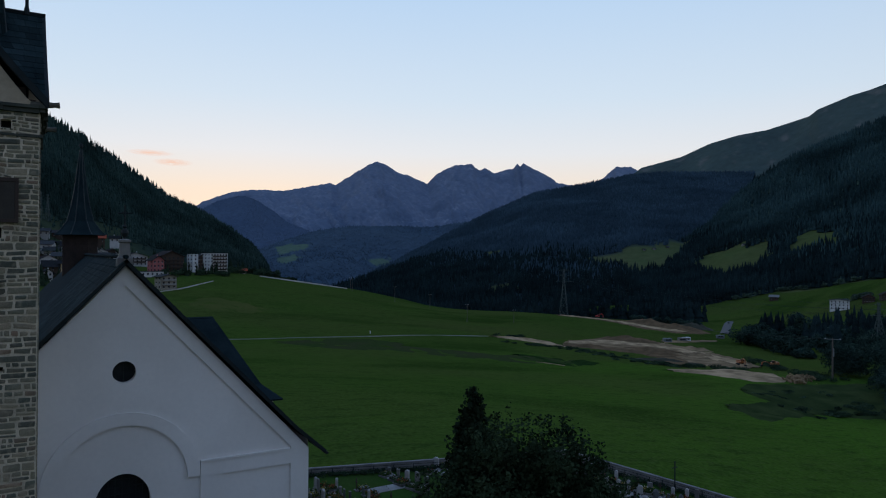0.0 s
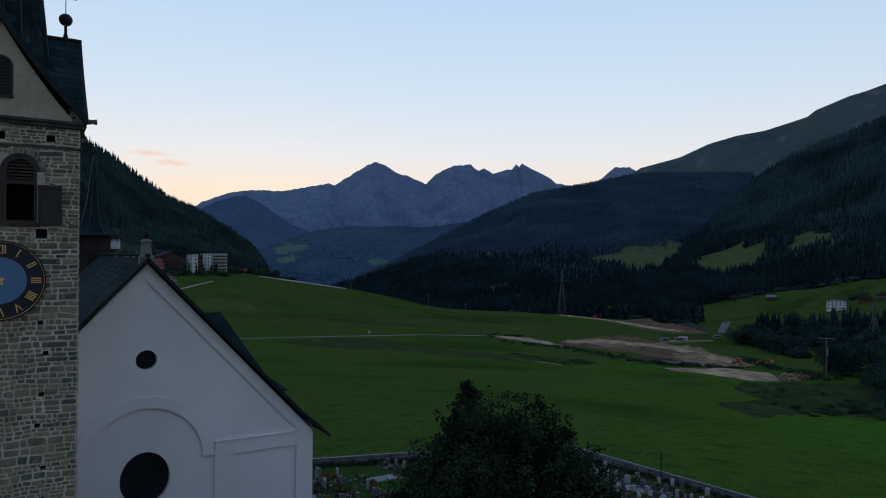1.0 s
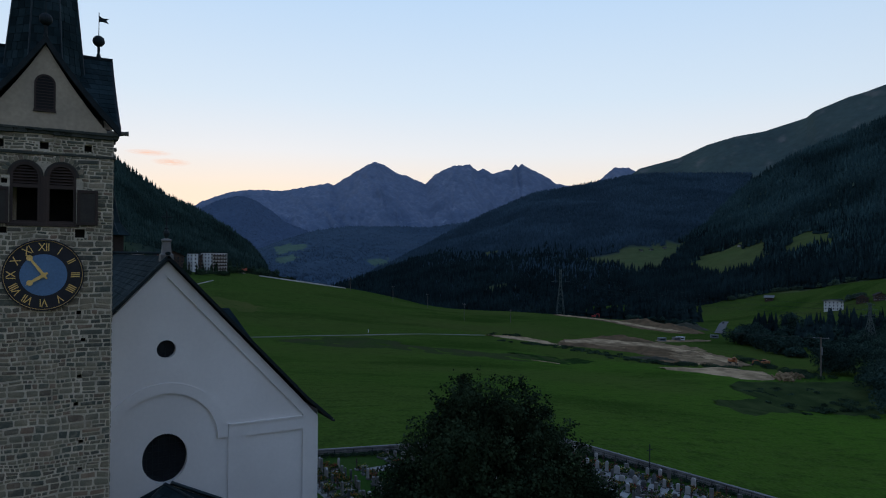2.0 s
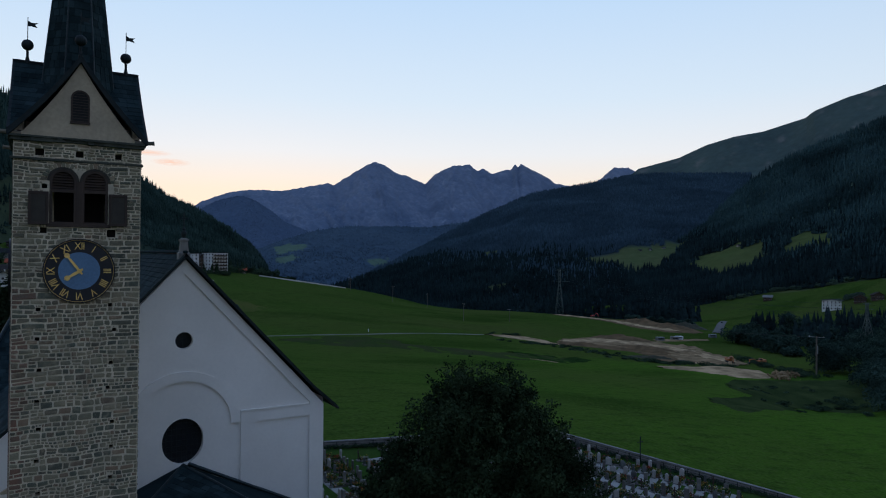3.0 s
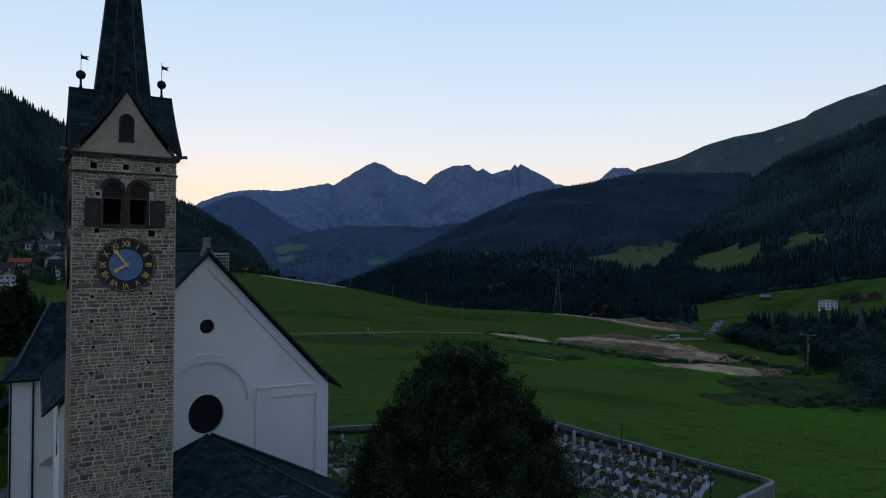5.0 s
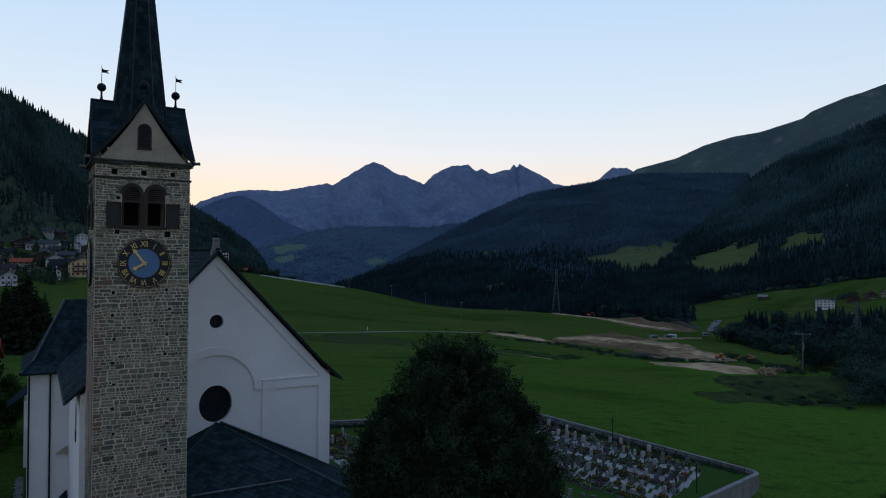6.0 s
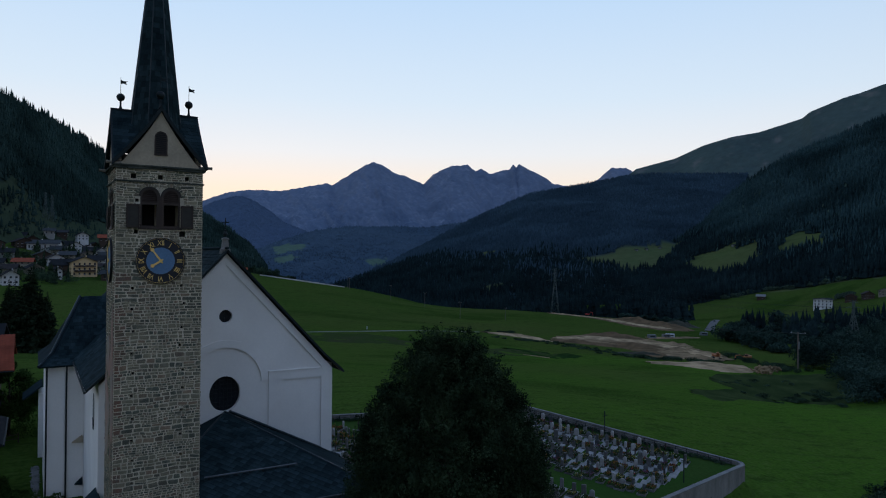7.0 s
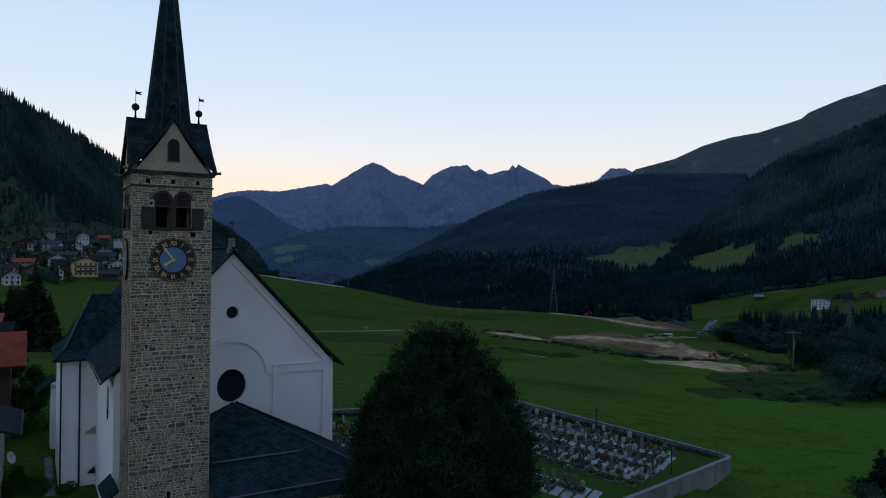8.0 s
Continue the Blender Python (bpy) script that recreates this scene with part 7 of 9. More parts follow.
def house(label, x, y, w, d, h, rise, turn, wall, roof, floors=2, cols=4, name="house", balcony=False, chimney=True, z=None, sink=6.0, flat=False):
    """A gabled house; local -y is the front, the ridge runs along local y (gable to the front)."""
    hs = thing(name, label, "house", (x, y, gz(x, y) if z is None else z), "houses of the village", turn=turn)
    bm = bmesh.new()
    out = [(-w / 2, -d / 2, -sink), (w / 2, -d / 2, -sink), (w / 2, -d / 2, h)] + ([] if flat else [(0, -d / 2, h + rise)]) + [(-w / 2, -d / 2, h)]
    solid(bm, out, (0, d, 0))
    part("wall", bm, wall, hs)
    if flat:
        bm = bmesh.new()
        box(bm, -w / 2 - 0.4, w / 2 + 0.4, -d / 2 - 0.4, d / 2 + 0.4, h, h + 0.35, 0.05)
        part("roof", bm, roof, hs)
    else:
        o = 1.4
        s_ = rise / (w / 2)
        for sg in (-1, 1):
            bm = bmesh.new()
            slab(bm, [(0, -d / 2 - o, h + rise + 0.22), (0, d / 2 + o, h + rise + 0.22), (sg * (w / 2 + o), d / 2 + o, h - o * s_ + 0.22), (sg * (w / 2 + o), -d / 2 - o, h - o * s_ + 0.22)], 0.22)
            part("roof", bm, roof, hs)
    if chimney and not flat:
        bm = bmesh.new()
        box(bm, w * 0.15, w * 0.15 + 0.7, d * 0.1, d * 0.1 + 0.7, h, h + rise + 1.0, 0.03)
        part("chimney", bm, wall, hs)
    fh = h / floors
    def window(px, py, pz, ww, wh, side):
        bm = bmesh.new()
        if side:
            box(bm, px - 0.06, px + 0.06, py - ww / 2, py + ww / 2, pz, pz + wh)
        else:
            box(bm, px - ww / 2, px + ww / 2, py - 0.06, py + 0.06, pz, pz + wh)
        wn_ = part("window", bm, PANE, hs)
        bm = bmesh.new()
        if side:
            box(bm, px - 0.1, px + 0.1, py - ww / 2 - 0.1, py + ww / 2 + 0.1, pz - 0.14, pz)
        else:
            box(bm, px - ww / 2 - 0.1, px + ww / 2 + 0.1, py - 0.1, py + 0.1, pz - 0.14, pz)
        part("sill", bm, SILVER, wn_)
    for f in range(floors):
        zz = f * fh + fh * 0.32
        for c in range(cols):
            window(-w / 2 + w * (c + 0.5) / cols, -d / 2 - 0.02, zz, min(1.2, w / cols * 0.45), fh * 0.45, False)
        for c in range(max(2, int(d / 4))):
            k = max(2, int(d / 4))
            for sx in (-1, 1):
                window(sx * (w / 2 + 0.02), -d / 2 + d * (c + 0.5) / k, zz, 1.1, fh * 0.45, True)
        if balcony and f:
            bm = bmesh.new()
            box(bm, -w * 0.42, w * 0.42, -d / 2 - 1.3, -d / 2, f * fh - 0.15, f * fh, 0.02)
            b = part("balcony", bm, WOOD_DARK, hs)
            bm = bmesh.new()
            box(bm, -w * 0.42, w * 0.42, -d / 2 - 1.32, -d / 2 - 1.24, f * fh, f * fh + 1.0)
            part("railing", bm, balcony if not isinstance(balcony, bool) else WOOD_DARK, b)
    return hs

W_BRIGHT = wall_paint("fresh_white_render", (0.62, 0.61, 0.58))
def build_village():
    H = house
    H("long white hall with a pale grey roof", 2, 654, 22, 24, 6, 3, 80, W_WHITE, R_GREY, 1, 4)
    H("yellow rendered guest house with wooden balconies", 24, 517, 17, 12, 10.5, 3.5, 12, W_YELLOW, R_DARK, 3, 5, balcony=True)
    H("brown timber house under a dark roof", 12, 521, 9, 13, 8, 3.5, 80, W_BROWN, R_DARK, 2, 3)
    H("white house with a dark gable roof", 8, 574, 12, 11, 6, 3, 10, W_WHITE, R_BROWN, 2, 4)
    H("cream house with a red tiled roof", -13, 554, 14, 12, 5.5, 2.4, 85, W_CREAM, R_RED, 2, 4)
    H("white house with a dark roof among gardens", 26, 693, 11, 10, 6, 3, 20, W_WHITE, R_DARK, 2, 3)
    H("long grey house with a dark roof", 39, 672, 15, 10, 4.5, 3, 80, W_GREY, R_DARK, 2, 4)
    H("small white gabled house", 46, 652, 9, 9, 6, 3, 5, W_WHITE, R_DARK, 2, 3)
    H("long cream house with a grey roof", 18, 603, 20, 11, 5, 3, 85, W_CREAM, R_GREY, 2, 6)
    H("white house with a broad dark roof", 37, 572, 20, 12, 6, 3.5, 80, W_WHITE, R_DARK, 2, 6)
    H("white house with brown balconies", 48, 541, 13, 11, 7, 3, 8, W_WHITE, R_BROWN, 2, 4, balcony=True)
    H("brown timber barn with a pale roof", 41, 497, 15, 10, 4.5, 2.5, 75, W_BROWN, R_GREY, 1, 3, chimney=False)
    H("small white outbuilding with dark roof", 7, 494, 6, 6, 6, 2, 15, W_WHITE, R_DARK, 2, 2)
    H("white house half hidden by spruces", -19, 454, 9, 9, 6, 3, 10, W_WHITE, R_DARK, 2, 3)
    H("dark timber chalet with brown roof", -15, 654, 14, 10, 5, 3, 20, W_BROWN, R_BROWN, 2, 4)
    H("grey-roofed farmhouse on the slope", 7, 748, 12, 9, 4.5, 2.5, 85, W_GREY, R_GREY, 1, 4, z=37)
    H("long farmhouse on the slope", 19, 768, 16, 9, 4.5, 2.5, 85, W_BROWN, R_GREY, 1, 4, z=36)
    H("white farmhouse on the slope", 35, 730, 10, 9, 5.5, 2.5, 10, W_WHITE, R_DARK, 2, 3, z=32)
    H("low barn at the edge of the forest", -4, 800, 14, 8, 3.5, 2, 85, W_BROWN, R_GREY, 1, 3, z=44)
    H("brown house with a reddish roof", 56, 748, 13, 9, 4.5, 3, 85, W_BROWN, R_RED, 1, 4, z=31)
    H("low white house with a dark roof", 70, 748, 12, 9, 4.5, 2.5, 80, W_WHITE, R_DARK, 1, 4, z=31)
    H("broad cream house with a grey roof", 48, 612, 18, 11, 5.5, 3.5, 85, W_CREAM, R_GREY, 2, 5)
    H("low dark-roofed house beside the field", -24, 604, 13, 10, 4, 3, 80, W_GREY, R_DARK, 1, 4)
    vr = random.Random(12)
    for x, y in ((-6, 530), (-22, 520), (-30, 560), (20, 548), (34, 540), (0, 600), (34, 630), (60, 640), (12, 640), (-8, 690), (8, 705), (40, 712), (62, 705), (22, 730), (-18, 720), (60, 580), (-34, 640), (48, 770)):
        z_ = gz(x, y) if y < 700 else None
        H(*vr.choice((("small house with a wide dark roof", x, y), ("timber house with a wide brown roof", x, y), ("cream house with a dark slate roof", x, y))), vr.uniform(10, 14), vr.uniform(9, 12), vr.uniform(3.4, 5), 2.8, vr.choice((8, 80, 85, 15)), vr.choice((W_CREAM, W_BROWN, W_WHITE, W_BROWN)), vr.choice((R_DARK, R_BROWN, R_DARK, R_GREY)), 2, 3)
    # the hotels at the end of the village
    H("large brown chalet hotel with balconies", 94, 573, 21, 14, 12, 4.5, 16, W_BROWN, R_BROWN, 4, 6, balcony=True)
    H("pink rendered hotel wing", 83, 560, 9, 10, 10, 3, 16, W_PINK, R_BROWN, 3, 3)
    H("white apartment block with stacked balconies", 132, 577, 17, 13, 17, 1, 24, W_BRIGHT, R_DARK, 6, 6, name="apartment_block", flat=True, balcony=True)
    H("narrow white stair tower with square windows", 114, 576, 5, 9, 15, 1, 20, W_BRIGHT, R_DARK, 5, 1, name="apartment_block", flat=True)
    H("dark timber apartment house", 122, 582, 10, 9, 13, 2, 16, W_BROWN, R_DARK, 4, 4, name="apartment_block")
    H("low white row of garages", 74, 532, 20, 8, 3.6, 1, 12, W_WHITE, R_GREY, 1, 6, flat=True)
    H("grey concrete house with open decks", 77, 470, 11, 9, 8.5, 1.4, 18, W_CREAM, R_GREY, 3, 3, balcony=W_GREY)
    H("broad white house with balconies", 72, 611, 20, 11, 8, 3, 12, W_WHITE, R_DARK, 3, 6, balcony=True)
    H("white house with a dark roof on the slope", 52, 690, 12, 9, 5, 2.5, 12, W_WHITE, R_DARK, 2, 4)
    H("small red-roofed barn by the track", 176, 655, 7, 6, 3.2, 1.6, 80, W_CREAM, R_RED, 1, 2, chimney=False)
    # far side of the valley
    H("white modern house with a terrace", 768, 402, 19, 15, 10.5, 1.2, -62, W_BRIGHT, R_GREY, 3, 5, chimney=False)
    H("dark timber chalet with a wide gable", 800, 388, 12, 11, 5.5, 3, -62, W_BROWN, R_BROWN, 2, 4, balcony=True)
    H("brown farmhouse with white base", 807, 373, 11, 10, 5.5, 3, -50, W_BROWN, R_BROWN, 2, 4)
    H("timber farmhouse with a pale ground floor", 817, 360, 12, 11, 5.5, 3, -65, W_CREAM, R_BROWN, 2, 4)
    H("low hay barn with a pale roof", 858, 540, 19, 10, 4, 2.4, 30, W_BROWN, COPE, 1, 3, name="barn", chimney=False)
    for x, y, z in ((1107, 1002, 33), (1129, 994, 34.7), (1168, 992, 38.8), (1139, 788, 42), (1148, 768, 49.5), (742, 1016, -33), (722, 1018, -35), (868, 1190, -20), (880, 1186, -18)):
        H("small hay hut on a mown clearing", x, y, 5.5, 4.5, 2.2, 1.3, random.Random(x).uniform(0, 90), W_GREY, R_GREY, 1, 2, name="hay_hut", chimney=False, z=z)
build_village()

def near_houses():
    """The houses close to the church on its west side."""
    hs = thing("red_roofed_house", "house with a red tiled roof beside the church", "house", (-17.5, 46, 0))
    bm = bmesh.new()
    solid(bm, [(8.0, -5.5, -1.5), (8.0, 5.5, -1.5), (8.0, 5.5, 8.6), (8.0, 0.0, 11.0), (8.0, -5.5, 8.6)], (-16.0, 0, 0))
    part("wall", bm, W_BROWN, hs)
    for sg in (-1, 1):
        bm = bmesh.new()
        slab(bm, [(-9.0, 0, 11.45), (9.3, 0, 11.45), (9.55, sg * 7.0, 8.55), (-9.0, sg * 7.0, 8.55)], 0.2)
        r = part("roof", bm, R_RED, hs, "red clay tile roof plane")
        vs, fs = [], []
        for i in range(20):
            for j in range(52):
                x0, x1 = -9.0 + j * 0.355, -9.0 + (j + 1) * 0.355 - 0.02
                t0, t1 = i / 20, (i + 1.1) / 20
                o = len(vs)
                for t, up in ((t0, 0.01), (min(t1, 1.0), 0.05)):
                    for x in (x0, (x0 + x1) / 2, x1):
                        vs.append((x, sg * 7.0 * t, 11.45 - 2.9 * t + up + (0.03 if x == (x0 + x1) / 2 else 0)))
                fs += [(o, o + 1, o + 4, o + 3), (o + 1, o + 2, o + 5, o + 4)]
        tagged(mesh_object("tile_covering", vs, fs, R_RED, False, r), kind="stuff")
    bm = bmesh.new()
    tube(bm, [(-9.0, -7.05, 8.4), (9.5, -7.05, 8.4)], 0.08, 8)
    part("gutter", bm, METAL, hs)
    # barn roofs further back
    house("dark-roofed barn behind the red-roofed house", -17, 74, 14, 12, 6.5, 3.5, 85, W_BROWN, R_DARK, 1, 3, name="barn", chimney=False)
    house("brown barn with a red tiled roof", -19, 92, 14, 12, 7, 3.5, 85, W_BROWN, R_RED, 1, 3, name="barn", chimney=False)
    house("small white outbuilding behind the lane house", -15.6, 46.2, 10, 6, 4.6, 1.6, 0, W_WHITE, R_DARK, 1, 3, chimney=False)
    # white house at the lane with a satellite dish
    hs = thing("lane_house", "white rendered house with a dark slate roof", "house", (-14.4, 24.5, 0))
    bm = bmesh.new()
    solid(bm, [(-5.0, -4.0, -1.5), (4.75, -4.0, -1.5), (4.75, -4.0, 5.95), (0.0, -4.0, 7.5), (-5.0, -4.0, 5.9)], (0, 8.0, 0))
    part("wall", bm, W_WHITE, hs)
    for sg in (-1, 1):
        bm = bmesh.new()
        slab(bm, [(0, -5.2, 7.9), (0, 5.0, 7.9), (sg * 6.1, 5.0, 5.75), (sg * 6.1, -5.2, 5.75)], 0.2)
        roof = part("roof", bm, R_DARK, hs, "dark slate roof with deep eaves")
        bm = bmesh.new()
        tube(bm, [(sg * 6.17, -5.2, 5.65), (sg * 6.17, 5.0, 5.65)], 0.08, 8)
        part("gutter", bm, METAL, roof)
    dish = part("satellite_dish", lathe(bmesh.new(), [(0.02, 0.0), (0.2, 0.02), (0.42, 0.1), (0.5, 0.16), (0.5, 0.19), (0.4, 0.13), (0.02, 0.03)], (0, 0, 0), 20), SILVER, hs, "pale satellite dish")
    dish.matrix_basis = pose(5.35, -4.35, 3.7, 70, 0, 60)
    bm = bmesh.new()
    tube(bm, [(0, 0, 0.02), (0.1, 0.3, 0.55)], 0.02, 6)
    tube(bm, [(0, 0, 0.0), (0.0, 0.25, -0.35)], 0.03, 6)
    part("feed_arm", bm, METAL, dish)
near_houses()
spruce("spruce_tree", "tall dark spruce beyond the church", (-7.0, 169.0, gz(-7, 169)), 17.5 - gz(-7, 169), 6.8, 46, NEEDLE, 41)
spruce("spruce_tree", "dark spruce at the edge of the field", (-16.0, 168.0, gz(-16, 168)), 16.0, 5.0, 34, NEEDLE, 42)
for _x, _y, _h in ((-12, 250, 21), (-4, 264, 18), (-20, 240, 23), (-1, 300, 15), (-16, 330, 17)):
    spruce("spruce_tree", "dark spruce between the church and the village", (_x, _y, gz(_x, _y)), _h, _h * 0.24, 30, NEEDLE, 44 + _h)
spruce("spruce_tree", "dark spruce at the edge of the field", (-14.0, 120.0, gz(-14, 120)), 13.0, 4.0, 30, NEEDLE, 43)
GARDEN = leaf_material("garden_leaves", (0.030, 0.060, 0.016), (0.052, 0.092, 0.024), 0.07, 0.45)
broadleaf("garden_tree", "dense green garden tree beside the church", (-8.6, 47.5, gz(-8.6, 47.5)), [(1.6, 1.4), (2.8, 2.9), (4.5, 3.3), (6.4, 2.5), (8.2, 0.8)], 110, 230, 0.17, GARDEN, 15, 0.16, 8)
broadleaf("garden_tree", "dense green garden tree beside the church", (-12.8, 52.0, gz(-12.8, 52)), [(1.2, 1.5), (2.5, 2.6), (4.5, 2.8), (6.0, 2.0), (7.4, 0.7)], 80, 200, 0.18, GARDEN, 16, 0.16, 8)
shrubs("shrubbery", "low dark shrubs along the church wall", [(-6.8, 21.5, 1.0, 1.2), (-5.2, 20.6, 0.9, 1.0), (-9.3, 22, 1.2, 1.6), (-8.0, 23.0, 1.1, 1.3), (-10.2, 25.5, 1.3, 1.8), (-8.8, 26.0, 1.0, 1.2), (-7.0, 45, 1.5, 2.6), (-6.8, 48.5, 1.6, 3.2), (-7.3, 52, 2.0, 4.0), (-9.5, 46.5, 1.2, 1.6), (-11.5, 41, 1.2, 1.4)], GARDEN, 61, 0.15, 650)
def pebble_strip(x0, x1, y0, y1):
    """Loose pebbles in a drip strip at the foot of a wall."""
    rng = np.random.default_rng(66)
    n = 900
    c = np.stack([rng.uniform(x0, x1, n) + rng.normal(0, 0.08, n), rng.uniform(y0, y1, n), np.full(n, 0.02)], 1)
    r = rng.uniform(0.05, 0.12, n)
    base = np.array([(1, 0, 0), (0.3, 0.9, 0.1), (-0.8, 0.5, 0), (-0.7, -0.6, 0.05), (0.4, -0.9, 0), (0, 0, 0.7)], float)
    v = (c[:, None, :] + base[None] * r[:, None, None]).reshape(-1, 3)
    f = np.concatenate([np.array([(i, (i + 1) % 5, 5) for i in range(5)])[None] + 6 * np.arange(n)[:, None, None]]).reshape(-1, 3)
    tagged(fast_mesh("pebbles", v, f, CONCRETE), "grey pebbles along the foot of the church wall", "gravel", kind="stuff")
pebble_strip(-6.25, -5.85, 20.5, 33.0)

# wooden fence along the lane
def lane_fence():
    f = thing("lane_fence", "weathered wooden post and rail fence", "fence")
    a, b = Vector((-16, 40.5, 0)), Vector((-7.6, 43.5, 0))
    for h in (0.45, 0.9):
        bm = bmesh.new()
        tube(bm, [a + Vector((0, 0, h)), b + Vector((0, 0, h))], 0.05, 6)
        part("rail", bm, WOOD_DARK, f)
    for i in range(7):
        p = a.lerp(b, i / 6)
        bm = bmesh.new()
        box(bm, p.x - 0.06, p.x + 0.06, p.y - 0.06, p.y + 0.06, -0.5, 1.1, 0.01)
        part("post", bm, WOOD_DARK, f)
lane_fence()

# ---------------------------------------------------------------- tracks and building site in the valley
GRAVEL = material("pale_gravel", (0.42, 0.295, 0.17), (0.20, 0.14, 0.08), 0.16, 1.0, 0.8, 0.15, fine=1.2, spec=0.0)
DIRT = material("raw_earth", (0.165, 0.108, 0.06), (0.09, 0.063, 0.036), 0.15, 1.0, 0.8, 0.2, fine=1.0, spec=0.0)
ASPHALT = material("pale_asphalt", (0.12, 0.115, 0.11), (0.09, 0.088, 0.085), 0.3, 0.95, 0.3, 0.02, fine=3, spec=0.1)
ORANGE = material("machine_orange", (0.36, 0.125, 0.04), (0.28, 0.10, 0.035), 1.5, 0.5, 0.1, 0.01, fine=8)
REDPAINT = material("machine_red", (0.42, 0.04, 0.03), (0.32, 0.03, 0.025), 1.5, 0.5, 0.1, 0.01, fine=8)
RUBBER = material("black_rubber", (0.02, 0.02, 0.02), (0.03, 0.03, 0.03), 3.0, 0.9, 0.2, 0.01)
POLE_WOOD = material("weathered_pole_wood", (0.13, 0.11, 0.09), (0.09, 0.08, 0.065), 2.0, 0.9, 0.3, 0.01, fine=12)
GALV = material("galvanised_steel", (0.20, 0.22, 0.22), (0.15, 0.165, 0.17), 1.0, 0.6, 0.1, 0.01, metallic=0.5)

TAN = material("graded_tan_earth", (0.27, 0.185, 0.105), (0.125, 0.09, 0.052), 0.12, 1.0, 0.8, 0.2, fine=0.9, spec=0.0)
PALE_GRAVEL = material("whitish_gravel", (0.34, 0.315, 0.25), (0.24, 0.215, 0.17), 0.08, 1.0, 0.6, 0.1, fine=1.2, spec=0.0)
WORN = material("worn_track", (0.17, 0.17, 0.13), (0.10, 0.12, 0.07), 0.05, 1.0, 0.4, 0.05, fine=1.5, spec=0.0)
BANK = material("rough_bank_grass", (0.040, 0.056, 0.020), (0.022, 0.036, 0.013), 0.12, 1.0, 0.8, 0.2, fine=1.4, spec=0.0)
DEEP_GRASS = material("tall_dark_grass", (0.020, 0.044, 0.012), (0.012, 0.026, 0.008), 0.2, 1.0, 0.8, 0.2, fine=1.4, spec=0.0)
PLOUGHED = material("dark_meadow_soil", (0.040, 0.048, 0.020), (0.030, 0.052, 0.014), 0.05, 1.0, 0.6, 0.1, fine=0.8, spec=0.0)
def ribbon(name, label, pts, mat, lift=0.25, category="track", ragged=0.0, seed=1):
    """A strip that follows the ground; pts: x, y, width."""
    p = np.array(pts, float)
    s_ = np.r_[0, np.cumsum(np.hypot(*np.diff(p[:, :2], axis=0).T))]
    n = max(8, int(s_[-1] / 3.0))
    t = np.linspace(0, s_[-1], n)
    sm = lambda a: np.convolve(np.pad(np.interp(t, s_, a), 3, mode="edge"), np.ones(7) / 7, "valid")
    x, y, w = sm(p[:, 0]), sm(p[:, 1]), sm(p[:, 2])
    dx, dy = np.gradient(x), np.gradient(y)
    q = np.hypot(dx, dy) + 1e-9
    nx, ny = -dy / q, dx / q
    rng = np.random.default_rng(seed)
    k = 7
    V = []
    for j in range(k):
        o = (j / (k - 1) - 0.5) * w
        if j in (0, k - 1):
            o = o * (1 + ragged * rng.uniform(-1, 1, n))
        xx, yy = x + nx * o, y + ny * o
        zz = ground_z(xx, yy) + (lift if 0 < j < k - 1 else -0.15)
        V.append(np.stack([xx, yy, zz], 1))
    V = np.concatenate(V)
    F = [(j * n + i, j * n + i + 1, (j + 1) * n + i + 1, (j + 1) * n + i) for j in range(k - 1) for i in range(n - 1)]
    return tagged(mesh_object(name, V, F, mat, True), label, category, kind="structure")

def patch(name, label, far, near, mat, lift=0.3, seed=1, across=9):
    """Bare ground between a far and a near edge, lying on the land with an uneven border."""
    def edge(e, n):
        p = np.array(e, float)
        s_ = np.r_[0, np.cumsum(np.hypot(*np.diff(p, axis=0).T))]
        t = np.linspace(0, s_[-1], n)
        return np.stack([np.interp(t, s_, p[:, 0]), np.interp(t, s_, p[:, 1])], 1)
    n = max(16, int(sum(math.dist(q, w) for q, w in zip(far, far[1:])) / 2.5))
    fa, ne = edge(far, n), edge(near, n)
    rng = np.random.default_rng(seed)
    wob = lambda: np.convolve(rng.uniform(-1, 1, n + 2), np.ones(3) / 3, "valid")
    V = []
    for j in range(across):
        t = np.full(n, j / (across - 1))
        if j in (0, across - 1):
            t = t + wob() * 0.12
        q = fa * (1 - t[:, None]) + ne * t[:, None]
        for e, k_ in ((0, 4), (-1, -5)):
            q[e] = q[e] + (q[k_] - q[e]) * rng.uniform(-0.25, 0.4)
        bumps = np.array([noise.fractal(Vector((a_ / 9, b_ / 9, seed)), 1.0, 2.0, 3) for a_, b_ in q])
        V.append(np.c_[q, ground_z(q[:, 0], q[:, 1]) + (lift + bumps * 0.5 if 0 < j < across - 1 else -0.2)])
    V = np.concatenate(V)
    F = [(j * n + i, j * n + i + 1, (j + 1) * n + i + 1, (j + 1) * n + i) for j in range(across - 1) for i in range(n - 1)]
    return tagged(mesh_object(name, V, F, mat, True), label, "gravel", kind="structure")

